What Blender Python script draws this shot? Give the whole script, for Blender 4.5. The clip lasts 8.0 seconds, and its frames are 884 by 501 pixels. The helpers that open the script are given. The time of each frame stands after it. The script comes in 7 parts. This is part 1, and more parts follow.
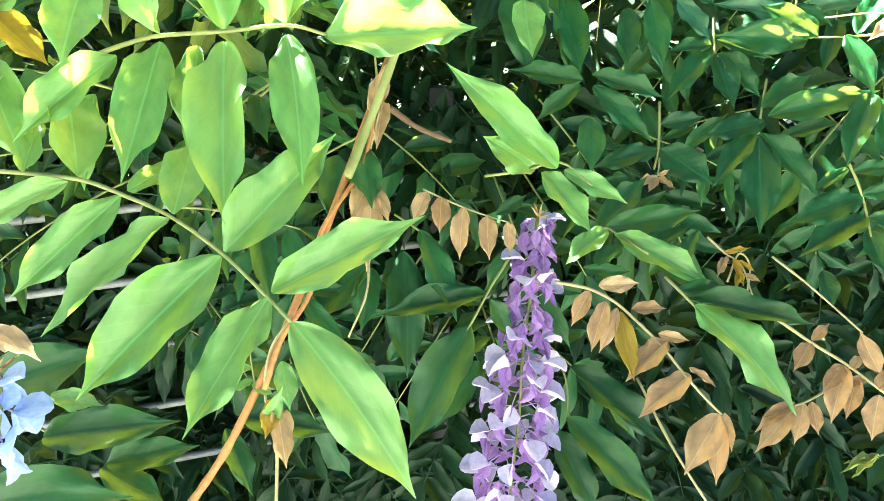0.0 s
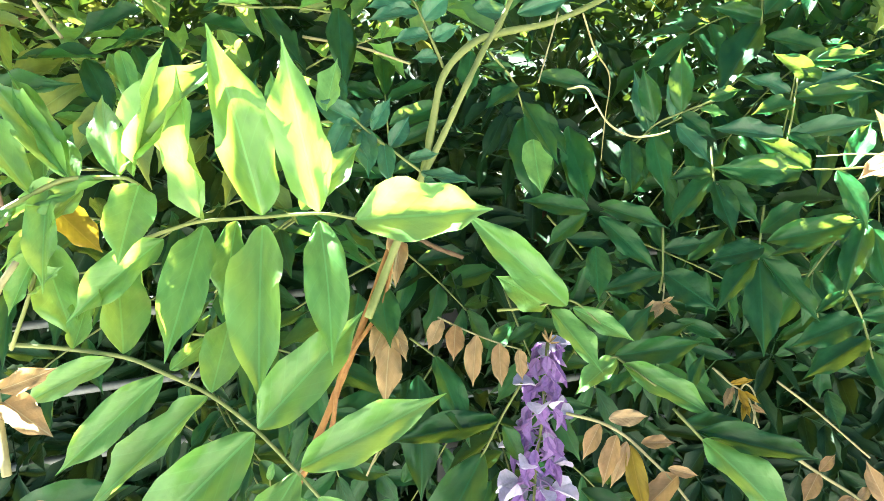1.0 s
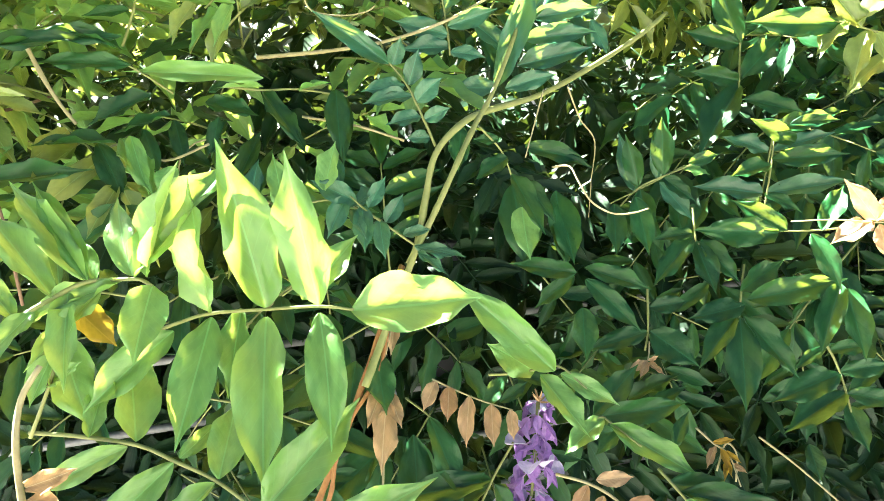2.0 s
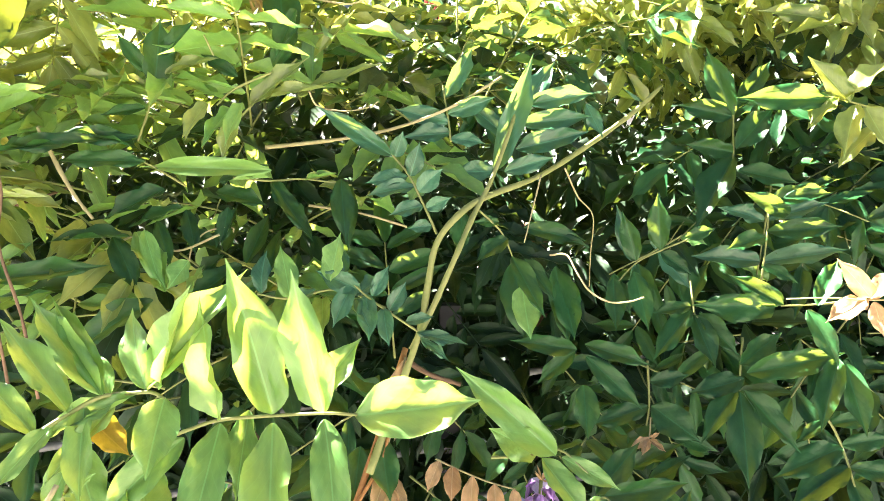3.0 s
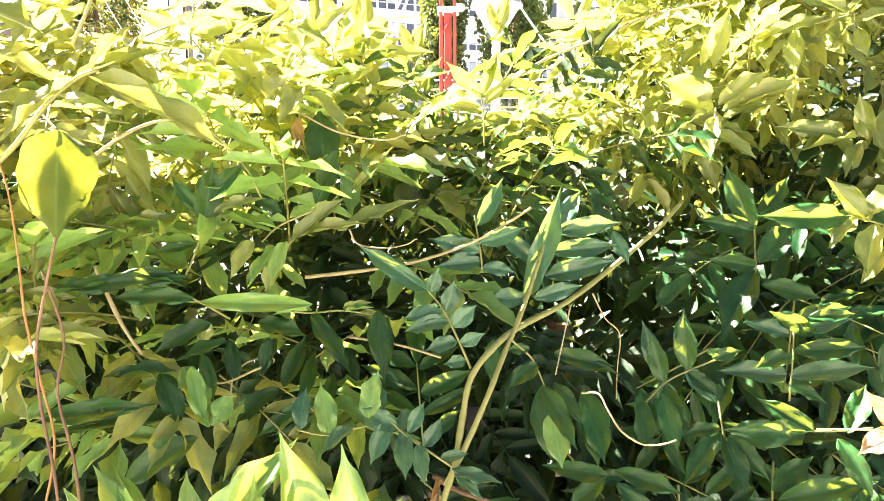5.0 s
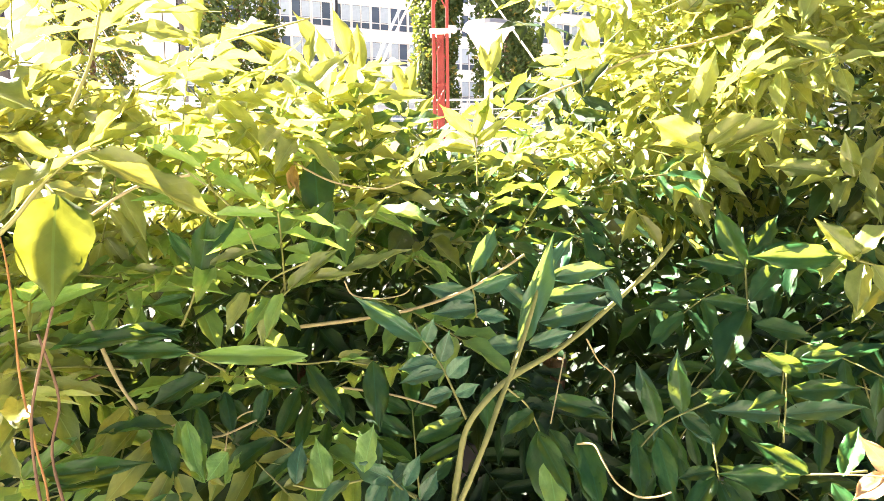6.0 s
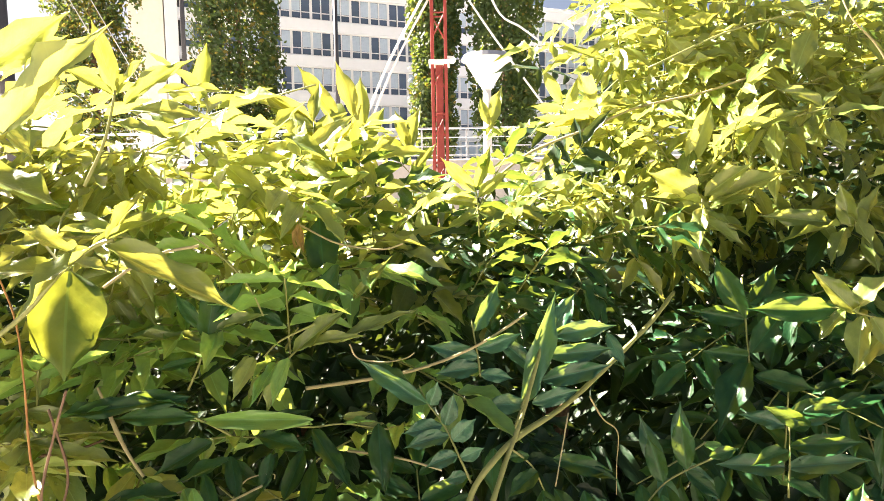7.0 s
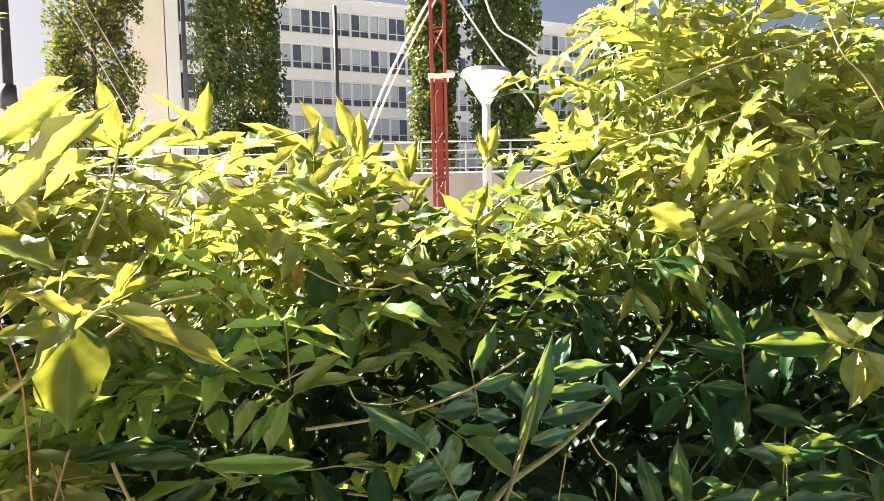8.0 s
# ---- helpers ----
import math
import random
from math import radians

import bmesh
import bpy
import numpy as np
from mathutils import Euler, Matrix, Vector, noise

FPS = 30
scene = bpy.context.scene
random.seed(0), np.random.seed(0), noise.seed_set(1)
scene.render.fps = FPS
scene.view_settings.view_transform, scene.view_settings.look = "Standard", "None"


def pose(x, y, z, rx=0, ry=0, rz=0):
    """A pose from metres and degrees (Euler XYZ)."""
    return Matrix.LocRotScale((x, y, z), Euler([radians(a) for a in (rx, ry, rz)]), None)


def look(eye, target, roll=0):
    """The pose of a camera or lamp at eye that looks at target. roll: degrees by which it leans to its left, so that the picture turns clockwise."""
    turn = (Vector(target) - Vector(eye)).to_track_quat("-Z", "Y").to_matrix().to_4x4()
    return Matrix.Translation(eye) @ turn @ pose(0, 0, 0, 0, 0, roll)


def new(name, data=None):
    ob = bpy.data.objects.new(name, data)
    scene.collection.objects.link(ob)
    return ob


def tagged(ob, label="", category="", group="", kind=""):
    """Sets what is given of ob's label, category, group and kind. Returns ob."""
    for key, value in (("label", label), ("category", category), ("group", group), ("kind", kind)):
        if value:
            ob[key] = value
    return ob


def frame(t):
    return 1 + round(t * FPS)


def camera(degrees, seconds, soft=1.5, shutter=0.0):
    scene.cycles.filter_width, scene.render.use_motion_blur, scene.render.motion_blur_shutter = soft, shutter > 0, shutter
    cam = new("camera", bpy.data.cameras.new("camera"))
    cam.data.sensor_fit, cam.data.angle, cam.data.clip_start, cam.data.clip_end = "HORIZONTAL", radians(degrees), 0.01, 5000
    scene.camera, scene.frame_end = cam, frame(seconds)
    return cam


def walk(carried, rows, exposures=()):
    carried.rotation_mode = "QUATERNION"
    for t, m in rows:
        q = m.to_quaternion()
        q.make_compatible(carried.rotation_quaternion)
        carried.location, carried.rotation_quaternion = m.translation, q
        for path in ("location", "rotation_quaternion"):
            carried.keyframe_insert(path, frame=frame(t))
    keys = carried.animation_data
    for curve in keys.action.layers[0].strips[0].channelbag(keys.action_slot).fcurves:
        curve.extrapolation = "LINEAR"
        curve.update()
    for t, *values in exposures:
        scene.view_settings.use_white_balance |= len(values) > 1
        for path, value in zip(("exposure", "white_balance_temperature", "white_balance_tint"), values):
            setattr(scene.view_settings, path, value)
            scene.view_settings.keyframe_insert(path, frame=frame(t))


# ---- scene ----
# ---------- camera ----------
cam = camera(71.9, 8.0, soft=0.75)
METRES, EYE, TILT, LEAN, TURN = 0.30, 1.2, -23.0, -0.6, 0.0
ROWS = [
    (0.0, 0.0, 0.0, 0.0, 0.0, 0.0, 0.0),
    (0.5, -0.0013, -0.0357, 0.0891, -0.2, 2.63, -0.35),
    (1.0, -0.0232, -0.0718, 0.1798, 0.44, 5.02, -0.21),
    (1.5, -0.0198, -0.1198, 0.2336, 0.17, 5.95, 0.2),
    (3.0, 0.0024, -0.2197, 0.4147, 0.97, 9.82, 0.63),
    (3.5, -0.0005, -0.2557, 0.4719, 1.58, 11.37, 0.56),
    (4.0, -0.0264, -0.2699, 0.5178, 1.88, 12.51, 0.49),
    (4.5, -0.0487, -0.2992, 0.5689, 2.15, 13.67, 0.04),
    (6.0, -0.0447, -0.3583, 0.6941, 1.76, 16.18, 0.7),
    (6.5, -0.0494, -0.397, 0.731, 1.41, 17.64, 1.04),
    (7.0, -0.0513, -0.414, 0.7811, 1.88, 18.65, 1.07),
    (7.5, -0.0544, -0.4293, 0.8198, 1.73, 18.91, 0.97),
    (8.0, -0.0441, -0.4639, 0.8547, 1.91, 19.76, 1.21),
]
EXPOSURES = [(0.0, 4.8, 6000, -9), (1.5, 4.45, 6100, -1), (3.0, 4.45, 6600, 15), (4.5, 4.5, 7100, 23), (6.0, 4.15, 7200, 24), (7.0, 3.5, 7200, 20), (8.0, 2.95, 7100, 18)]
walk(cam, [(t, pose(0, 0, EYE, TILT, LEAN, TURN) @ pose(METRES * x, METRES * y, METRES * z, 90 + pitch, roll, yaw)) for t, x, y, z, yaw, pitch, roll in ROWS], EXPOSURES)

# ---------- world and sun ----------
SUN = Vector((-0.63, 0.36, 0.68)).normalized()
world = bpy.data.worlds.new("sky")
scene.world = world
world.use_nodes = True
wn = world.node_tree
sky = wn.nodes.new("ShaderNodeTexSky")
sky.sky_type = "NISHITA"
sky.sun_disc = False
sky.dust_density = 2.5
sky.sun_elevation = math.asin(SUN.z)
sky.sun_rotation = math.atan2(SUN.x, SUN.y)
wn.nodes["Background"].inputs["Strength"].default_value = 0.0135
wn.links.new(sky.outputs[0], wn.nodes["Background"].inputs["Color"])
sun = new("sun", bpy.data.lights.new("sun", "SUN"))
sun.data.energy = 5.0
sun.data.angle = radians(0.53)
sun.data.color = (1.0, 0.95, 0.85)
sun.matrix_world = look(SUN * 30, (0, 0, 0))


# ---------- materials ----------
def nodes_of(name):
    m = bpy.data.materials.new(name)
    m.use_nodes = True
    nt = m.node_tree
    return m, nt, nt.nodes["Principled BSDF"]


def ramp(nt, fac, stops):
    r = nt.nodes.new("ShaderNodeValToRGB")
    while len(r.color_ramp.elements) < len(stops):
        r.color_ramp.elements.new(0.5)
    for e, (p, c) in zip(r.color_ramp.elements, stops):
        e.position, e.color = p, (*c, 1)
    nt.links.new(fac, r.inputs[0])
    return r.outputs[0]


def mixed(nt, kind, fac, a, b):
    n = nt.nodes.new("ShaderNodeMixRGB")
    n.blend_type = kind
    for sock, v in zip(n.inputs, (fac, a, b)):
        if isinstance(v, bpy.types.NodeSocket):
            nt.links.new(v, sock)
        else:
            sock.default_value = v if isinstance(v, (int, float)) else (*v, 1)
    return n.outputs[0]


def calc(nt, op, a, b=0.0, c=0.0):
    n = nt.nodes.new("ShaderNodeMath")
    n.operation = op
    for sock, v in zip(n.inputs, (a, b, c)):
        if isinstance(v, bpy.types.NodeSocket):
            nt.links.new(v, sock)
        else:
            sock.default_value = v
    return n.outputs[0]


def noise_tex(nt, scale, detail=4.0, coord="Object"):
    tc = nt.nodes.new("ShaderNodeTexCoord")
    n = nt.nodes.new("ShaderNodeTexNoise")
    n.inputs["Scale"].default_value = scale
    n.inputs["Detail"].default_value = detail
    nt.links.new(tc.outputs[coord], n.inputs["Vector"])
    return n.outputs["Fac"]


def leaf_material(name, dark, light, glow, through_amount=0.42, rough=0.42, island=False, gloss=0.32):
    """Thin leaf: waxy upper side, light that shines through, pale veins, blotches, slightly different from leaf to leaf."""
    m, nt, bsdf = nodes_of(name)
    if island:
        pick = nt.nodes.new("ShaderNodeNewGeometry").outputs["Random Per Island"]
    else:
        pick = nt.nodes.new("ShaderNodeObjectInfo").outputs["Random"]
    uv = nt.nodes.new("ShaderNodeUVMap")
    uv.uv_map = "UVMap"
    sep = nt.nodes.new("ShaderNodeSeparateXYZ")
    nt.links.new(uv.outputs[0], sep.inputs[0])
    u, v = sep.outputs[0], sep.outputs[1]
    au = calc(nt, "ABSOLUTE", u)
    # side veins leave the midrib at a slant
    wave = calc(nt, "FRACT", calc(nt, "MULTIPLY", calc(nt, "SUBTRACT", v, calc(nt, "MULTIPLY", calc(nt, "POWER", au, 0.8), 0.55)), 8.5))
    vein = calc(nt, "LESS_THAN", calc(nt, "ABSOLUTE", calc(nt, "SUBTRACT", wave, 0.5)), 0.045)
    rib = calc(nt, "LESS_THAN", au, 0.016)
    veins = calc(nt, "MAXIMUM", calc(nt, "MULTIPLY", vein, 0.16), calc(nt, "MULTIPLY", rib, 0.7))
    blot = nt.nodes.new("ShaderNodeTexNoise")
    blot.inputs["Scale"].default_value = 5.0
    blot.inputs["Detail"].default_value = 5.0
    off = nt.nodes.new("ShaderNodeVectorMath")
    off.operation = "ADD"
    comb = nt.nodes.new("ShaderNodeCombineXYZ")
    nt.links.new(calc(nt, "MULTIPLY", pick, 57.0), comb.inputs[2])
    nt.links.new(uv.outputs[0], off.inputs[0])
    nt.links.new(comb.outputs[0], off.inputs[1])
    nt.links.new(off.outputs[0], blot.inputs["Vector"])
    base = ramp(nt, pick, [(0.0, dark), (1.0, light)])
    base = mixed(nt, "MULTIPLY", 0.55, base, ramp(nt, blot.outputs["Fac"], [(0.3, (0.62, 0.66, 0.6)), (0.7, (1.15, 1.1, 1.0))]))
    base = mixed(nt, "MIX", calc(nt, "MULTIPLY", veins, 0.45), base, tuple(min(1.0, c * 2.2 + 0.03) for c in light))
    nt.links.new(base, bsdf.inputs["Base Color"])
    bsdf.inputs["Roughness"].default_value = rough
    bsdf.inputs["Specular IOR Level"].default_value = gloss
    bump = nt.nodes.new("ShaderNodeBump")
    bump.inputs["Strength"].default_value = 0.4
    bump.inputs["Distance"].default_value = 0.0012
    quilt = calc(nt, "SMOOTH_MIN", calc(nt, "MULTIPLY", calc(nt, "ABSOLUTE", calc(nt, "SUBTRACT", wave, 0.5)), 2.0), 0.7, 0.3)
    nt.links.new(calc(nt, "ADD", calc(nt, "MULTIPLY", blot.outputs["Fac"], 1.4), calc(nt, "SUBTRACT", calc(nt, "MULTIPLY", quilt, 0.16), calc(nt, "MULTIPLY", rib, 0.6))), bump.inputs["Height"])
    nt.links.new(bump.outputs[0], bsdf.inputs["Normal"])
    tr = nt.nodes.new("ShaderNodeBsdfTranslucent")
    tcol = mixed(nt, "MULTIPLY", 0.6, glow, ramp(nt, pick, [(0.0, (0.7, 0.8, 0.6)), (1.0, (1.2, 1.05, 1.0))]))
    tcol = mixed(nt, "MULTIPLY", calc(nt, "MULTIPLY", veins, 0.55), tcol, (0.45, 0.5, 0.3))
    tcol = mixed(nt, "MULTIPLY", 0.5, tcol, ramp(nt, blot.outputs["Fac"], [(0.32, (0.6, 0.68, 0.5)), (0.66, (1.2, 1.15, 1.1))]))
    nt.links.new(bump.outputs[0], tr.inputs["Normal"])
    nt.links.new(tcol, tr.inputs["Color"])
    mx = nt.nodes.new("ShaderNodeMixShader")
    mx.inputs[0].default_value = through_amount
    nt.links.new(bsdf.outputs[0], mx.inputs[1])
    nt.links.new(tr.outputs[0], mx.inputs[2])
    nt.links.new(mx.outputs[0], nt.nodes["Material Output"].inputs[0])
    return m


def surface(name, a, b, scale, rough=0.6, metal=0.0, bump=0.3, distance=0.002, scale2=None, coord="Object"):
    m, nt, bsdf = nodes_of(name)
    n1 = noise_tex(nt, scale, 6.0, coord)
    n2 = noise_tex(nt, scale2 or scale * 7, 4.0, coord)
    both = calc(nt, "MULTIPLY_ADD", n2, 0.4, calc(nt, "MULTIPLY", n1, 0.7))
    nt.links.new(ramp(nt, both, [(0.35, a), (0.75, b)]), bsdf.inputs["Base Color"])
    bsdf.inputs["Roughness"].default_value = rough
    bsdf.inputs["Metallic"].default_value = metal
    bp = nt.nodes.new("ShaderNodeBump")
    bp.inputs["Strength"].default_value = bump
    bp.inputs["Distance"].default_value = distance
    nt.links.new(both, bp.inputs["Height"])
    nt.links.new(bp.outputs[0], bsdf.inputs["Normal"])
    return m


# wisteria green darkened for leaves out of the sun, shade in the colour
GREEN_SHADE = leaf_material("leaf_green_shade", (0.006, 0.046, 0.018), (0.020, 0.100, 0.028), (0.34, 0.46, 0.06), 0.24, 0.40, gloss=0.30)
# leaf green darkened and dulled to put deep shade into the colour
SHADE_STUFF = leaf_material("leaf_green_shade_mass", (0.004, 0.022, 0.009), (0.013, 0.052, 0.015), (0.26, 0.36, 0.05), 0.10, 0.5, island=True)
# fresh leaf green, lightened further to imitate sun on the upper side
FRESH_LIT = leaf_material("leaf_fresh_lit", (0.105, 0.280, 0.065), (0.200, 0.410, 0.120), (0.50, 0.58, 0.09), 0.35, 0.34, gloss=0.6)
# sun-bright copy of the hedge leaf colour, sunlight mixed into the base
LIT_STUFF = leaf_material("leaf_lit_mass", (0.060, 0.130, 0.023), (0.245, 0.340, 0.105), (0.58, 0.56, 0.10), 0.34, 0.33, island=True, gloss=0.55)
# lit copy of the leaf: yellowed and lightened to imitate sunshine
GOLD_LIT = leaf_material("leaf_yellow_green_lit", (0.080, 0.150, 0.026), (0.260, 0.350, 0.110), (0.60, 0.57, 0.10), 0.34, 0.30, gloss=0.65)
# leaf green with sky light painted in: bluer and paler than its neighbours
SKYLIT = leaf_material("leaf_skylit", (0.020, 0.095, 0.050), (0.050, 0.170, 0.090), (0.34, 0.46, 0.08), 0.20, 0.36, gloss=0.55)
# olive with reduced translucency, imitating shade on one broad leaf
OLIVE_SHADE = leaf_material("leaf_olive_shade", (0.040, 0.095, 0.014), (0.060, 0.130, 0.020), (0.36, 0.37, 0.04), 0.30, 0.45)
BRONZE = leaf_material("leaf_bronze", (0.35, 0.20, 0.10), (0.52, 0.35, 0.20), (0.60, 0.38, 0.15), 0.30, 0.5)
YELLOWING = leaf_material("leaf_yellowing", (0.28, 0.20, 0.03), (0.42, 0.26, 0.04), (0.62, 0.42, 0.03), 0.4, 0.5)
DRY = leaf_material("leaf_dry", (0.36, 0.23, 0.11), (0.54, 0.38, 0.21), (0.55, 0.33, 0.16), 0.25, 0.8)
PETAL_LILAC = leaf_material("petal_lilac", (0.58, 0.50, 0.80), (0.84, 0.79, 0.93), (0.6, 0.5, 0.85), 0.35, 0.6)
PETAL_BLUE = leaf_material("petal_blue", (0.30, 0.42, 0.86), (0.48, 0.60, 0.92), (0.4, 0.5, 0.9), 0.35, 0.6)
PETAL_VIOLET = leaf_material("petal_violet", (0.30, 0.15, 0.50), (0.50, 0.32, 0.68), (0.45, 0.22, 0.65), 0.3, 0.6)
STEM_GREEN = surface("stem_green", (0.16, 0.19, 0.05), (0.26, 0.27, 0.09), 60, 0.6, 0, 0.3, 0.0006)
STEM_TAN = surface("stem_tan", (0.26, 0.22, 0.10), (0.42, 0.37, 0.19), 70, 0.75, 0, 0.4, 0.0006)
STEM_ORANGE = surface("stem_orange", (0.24, 0.10, 0.03), (0.44, 0.22, 0.06), 60, 0.6, 0, 0.4, 0.0006)
BARK = surface("bark", (0.09, 0.055, 0.03), (0.20, 0.12, 0.07), 50, 0.85, 0, 0.6, 0.001)


# ---------- mesh helpers ----------
def mesh_object(name, verts, faces, material, parent=None, label="", smooth=True, uvs=None):
    me = bpy.data.meshes.new(name)
    me.from_pydata([tuple(v) for v in verts], [], faces)
    if uvs is not None:
        lay = me.uv_layers.new(name="UVMap")
        for loop in me.loops:
            lay.data[loop.index].uv = uvs[loop.vertex_index]
    if smooth:
        me.polygons.foreach_set("use_smooth", [True] * len(me.polygons))
    me.materials.append(material)
    ob = new(name, me)
    ob.parent = parent
    return tagged(ob, label)


def part(name, bm, material, parent, label=""):
    me = bpy.data.meshes.new(name)
    bm.to_mesh(me)
    bm.free()
    me.materials.append(material)
    ob = new(name, me)
    ob.parent = parent
    return tagged(ob, label)


def box(bm, size, at, bevel=0.0, turn=None):
    """Adds a box with chamfered edges to bm."""
    got = bmesh.ops.create_cube(bm, size=1.0)["verts"]
    bmesh.ops.scale(bm, vec=size, verts=got)
    if bevel:
        edges = list({e for v in got for e in v.link_edges})
        got = [v for v in bmesh.ops.bevel(bm, geom=edges, offset=bevel, segments=1, affect="EDGES")["verts"]]
    if turn is not None:
        bmesh.ops.rotate(bm, cent=(0, 0, 0), matrix=turn, verts=got)
    bmesh.ops.translate(bm, vec=at, verts=got)
    return bm


def tube_data(points, radii, sides=6, knots=0.0, seed=0):
    """Vertices and faces of a tapered tube along points; knots makes it uneven."""
    rnd = random.Random(seed)
    pts = [Vector(p) for p in points]
    verts, faces = [], []
    side = None
    for i, p in enumerate(pts):
        d = (pts[min(i + 1, len(pts) - 1)] - pts[max(i - 1, 0)]).normalized()
        if side is None:
            side = d.orthogonal().normalized()
        side = (side - d * side.dot(d)).normalized()
        up = d.cross(side)
        r = radii[0] + (radii[1] - radii[0]) * i / (len(pts) - 1)
        r *= 1 + knots * rnd.uniform(-1, 1)
        for k in range(sides):
            a = 2 * math.pi * k / sides
            verts.append(p + side * (math.cos(a) * r) + up * (math.sin(a) * r))
    for i in range(len(pts) - 1):
        for k in range(sides):
            a, b = i * sides + k, i * sides + (k + 1) % sides
            faces.append((a, b, b + sides, a + sides))
    faces.append(tuple(range(sides))[::-1])
    faces.append(tuple(range(len(verts) - sides, len(verts))))
    return verts, faces


def curve_points(points, steps=6):
    """A smooth line through the points."""
    p = [Vector(q) for q in points]
    p = [p[0] * 2 - p[1]] + p + [p[-1] * 2 - p[-2]]
    out = []
    for i in range(1, len(p) - 2):
        for k in range(steps):
            t = k / steps
            out.append(0.5 * (2 * p[i] + (p[i + 1] - p[i - 1]) * t + (2 * p[i - 1] - 5 * p[i] + 4 * p[i + 1] - p[i + 2]) * t * t
                              + (3 * p[i] - p[i - 1] - 3 * p[i + 1] + p[i + 2]) * t ** 3))
    out.append(p[-2])
    return out


def stem(parent, name, material, r0, r1, *points, knots=0.12, sides=7, label=""):
    v, f = tube_data(curve_points(points), (r0, r1), sides, knots, len(points))
    return mesh_object(name, v, f, material, parent, label)


# ---------- leaflets ----------
def outline(y):
    """Half the width of a leaflet at the share y of its length: rounded foot, broad belly, drawn-out tip."""
    rows = ((0.0, 0.03), (0.03, 0.13), (0.08, 0.245), (0.16, 0.365), (0.26, 0.455), (0.38, 0.495), (0.50, 0.488), (0.62, 0.44), (0.71, 0.355), (0.78, 0.25), (0.84, 0.15), (0.90, 0.078), (0.95, 0.04), (1.0, 0.006))
    for (a, p), (b, q) in zip(rows, rows[1:]):
        if y <= b:
            i = rows.index((a, p))
            o = rows[max(i - 1, 0)]
            r = rows[min(i + 2, len(rows) - 1)]
            t = (y - a) / (b - a)
            m0 = (q - o[1]) / (b - o[0]) * (b - a)
            m1 = (r[1] - p) / (r[0] - a) * (b - a)
            return max(0.004, (2 * t ** 3 - 3 * t * t + 1) * p + (t ** 3 - 2 * t * t + t) * m0 + (3 * t * t - 2 * t ** 3) * q + (t ** 3 - t * t) * m1)
    return 0.005


def leaflet_data(seed, wavy=1.0, narrow=1.0, stations=(0.0, 0.05, 0.15, 0.30, 0.45, 0.60, 0.72, 0.84, 1.0), across=(-1.0, -0.55, 0.0, 0.55, 1.0)):
    """One leaflet: length 1 along y, stalk at the origin, upper side +z, with drawn-out tip, folded midrib and wavy rim."""
    rnd = random.Random(seed)
    rows = [(y, outline(y)) for y in stations]
    bend, sickle = rnd.uniform(-0.02, 0.16), rnd.uniform(-0.05, 0.05)
    fold, ph, curl = rnd.uniform(0.16, 0.44), rnd.uniform(0, 6.3), rnd.uniform(-0.10, 0.14)
    verts, uvs, faces = [], [], []
    for y, h in rows:
        last = len(across) - 1
        for k, s in enumerate(across):
            w = h * narrow * (1 + (0.05 * math.sin(9 * y + ph + (s > 0) * 1.7) + 0.025 * math.sin(23 * y + ph * 2)) * wavy * s * s)
            x = s * w + sickle * math.sin(math.pi * y)
            z = -bend * y * y * 1.2 + fold * abs(s) * w - curl * abs(s) ** 3 * w
            rim = s * s * min(1.0, h * 4)
            z += rim * wavy * (0.055 * math.sin(13 * y + ph * 2 + k) + 0.016 * math.sin(29 * y + ph * 3 - k))
            verts.append((x, y, z))
            uvs.append((s * w, y))
    for i in range(len(rows) - 1):
        for k in range(last):
            a = i * (last + 1) + k
            faces.append((a, a + 1, a + last + 2, a + last + 1))
    return verts, faces, uvs


LEAF_SHAPES = [leaflet_data(10 + k, 1.2 if k < 8 else 1.9, 0.88) for k in range(12)]
COARSE_SHAPES = [leaflet_data(10 + k, 1.3, 0.88, (0.0, 0.14, 0.45, 0.75, 1.0), (-1.0, 0.0, 1.0)) for k in range(12)]
FINE = (0.0, 0.025, 0.06, 0.11, 0.17, 0.24, 0.32, 0.40, 0.48, 0.56, 0.63, 0.69, 0.74, 0.79, 0.84, 0.89, 0.94, 1.0)
WIDE = (-1.0, -0.8, -0.55, -0.28, 0.0, 0.28, 0.55, 0.8, 1.0)
FINE_SHAPES = [leaflet_data(10 + k, 1.2 if k < 8 else 1.9, 0.84, FINE, WIDE) for k in range(12)]
LEAF_MESHES = {}


def leaf_mesh(k, material, fine=False):
    """Leaflets of one shape and one material share a mesh."""
    key = (k % len(LEAF_SHAPES), material.name, fine)
    if key not in LEAF_MESHES:
        v, f, uv = (FINE_SHAPES if fine else LEAF_SHAPES)[key[0]]
        me = bpy.data.meshes.new("leaflet")
        me.from_pydata(v, [], f)
        lay = me.uv_layers.new(name="UVMap")
        for loop in me.loops:
            lay.data[loop.index].uv = uv[loop.vertex_index]
        me.polygons.foreach_set("use_smooth", [True] * len(me.polygons))
        me.materials.append(material)
        LEAF_MESHES[key] = me
    return LEAF_MESHES[key]


def leaf_matrix(base, tip, face, width):
    """Pose of a leaflet from its stalk to its tip, its upper side towards face, and its width in metres."""
    base, y = Vector(base), Vector(tip) - Vector(base)
    length = y.length
    y = y / length
    z = Vector(face)
    z = z - y * z.dot(y)
    if z.length < 1e-4:
        z = y.orthogonal()
    z.normalize()
    x = y.cross(z)
    m = Matrix((x, y, z)).transposed().to_4x4()
    m.translation = base
    return m @ Matrix.Diagonal((width, length, (length + width) * 0.5, 1))


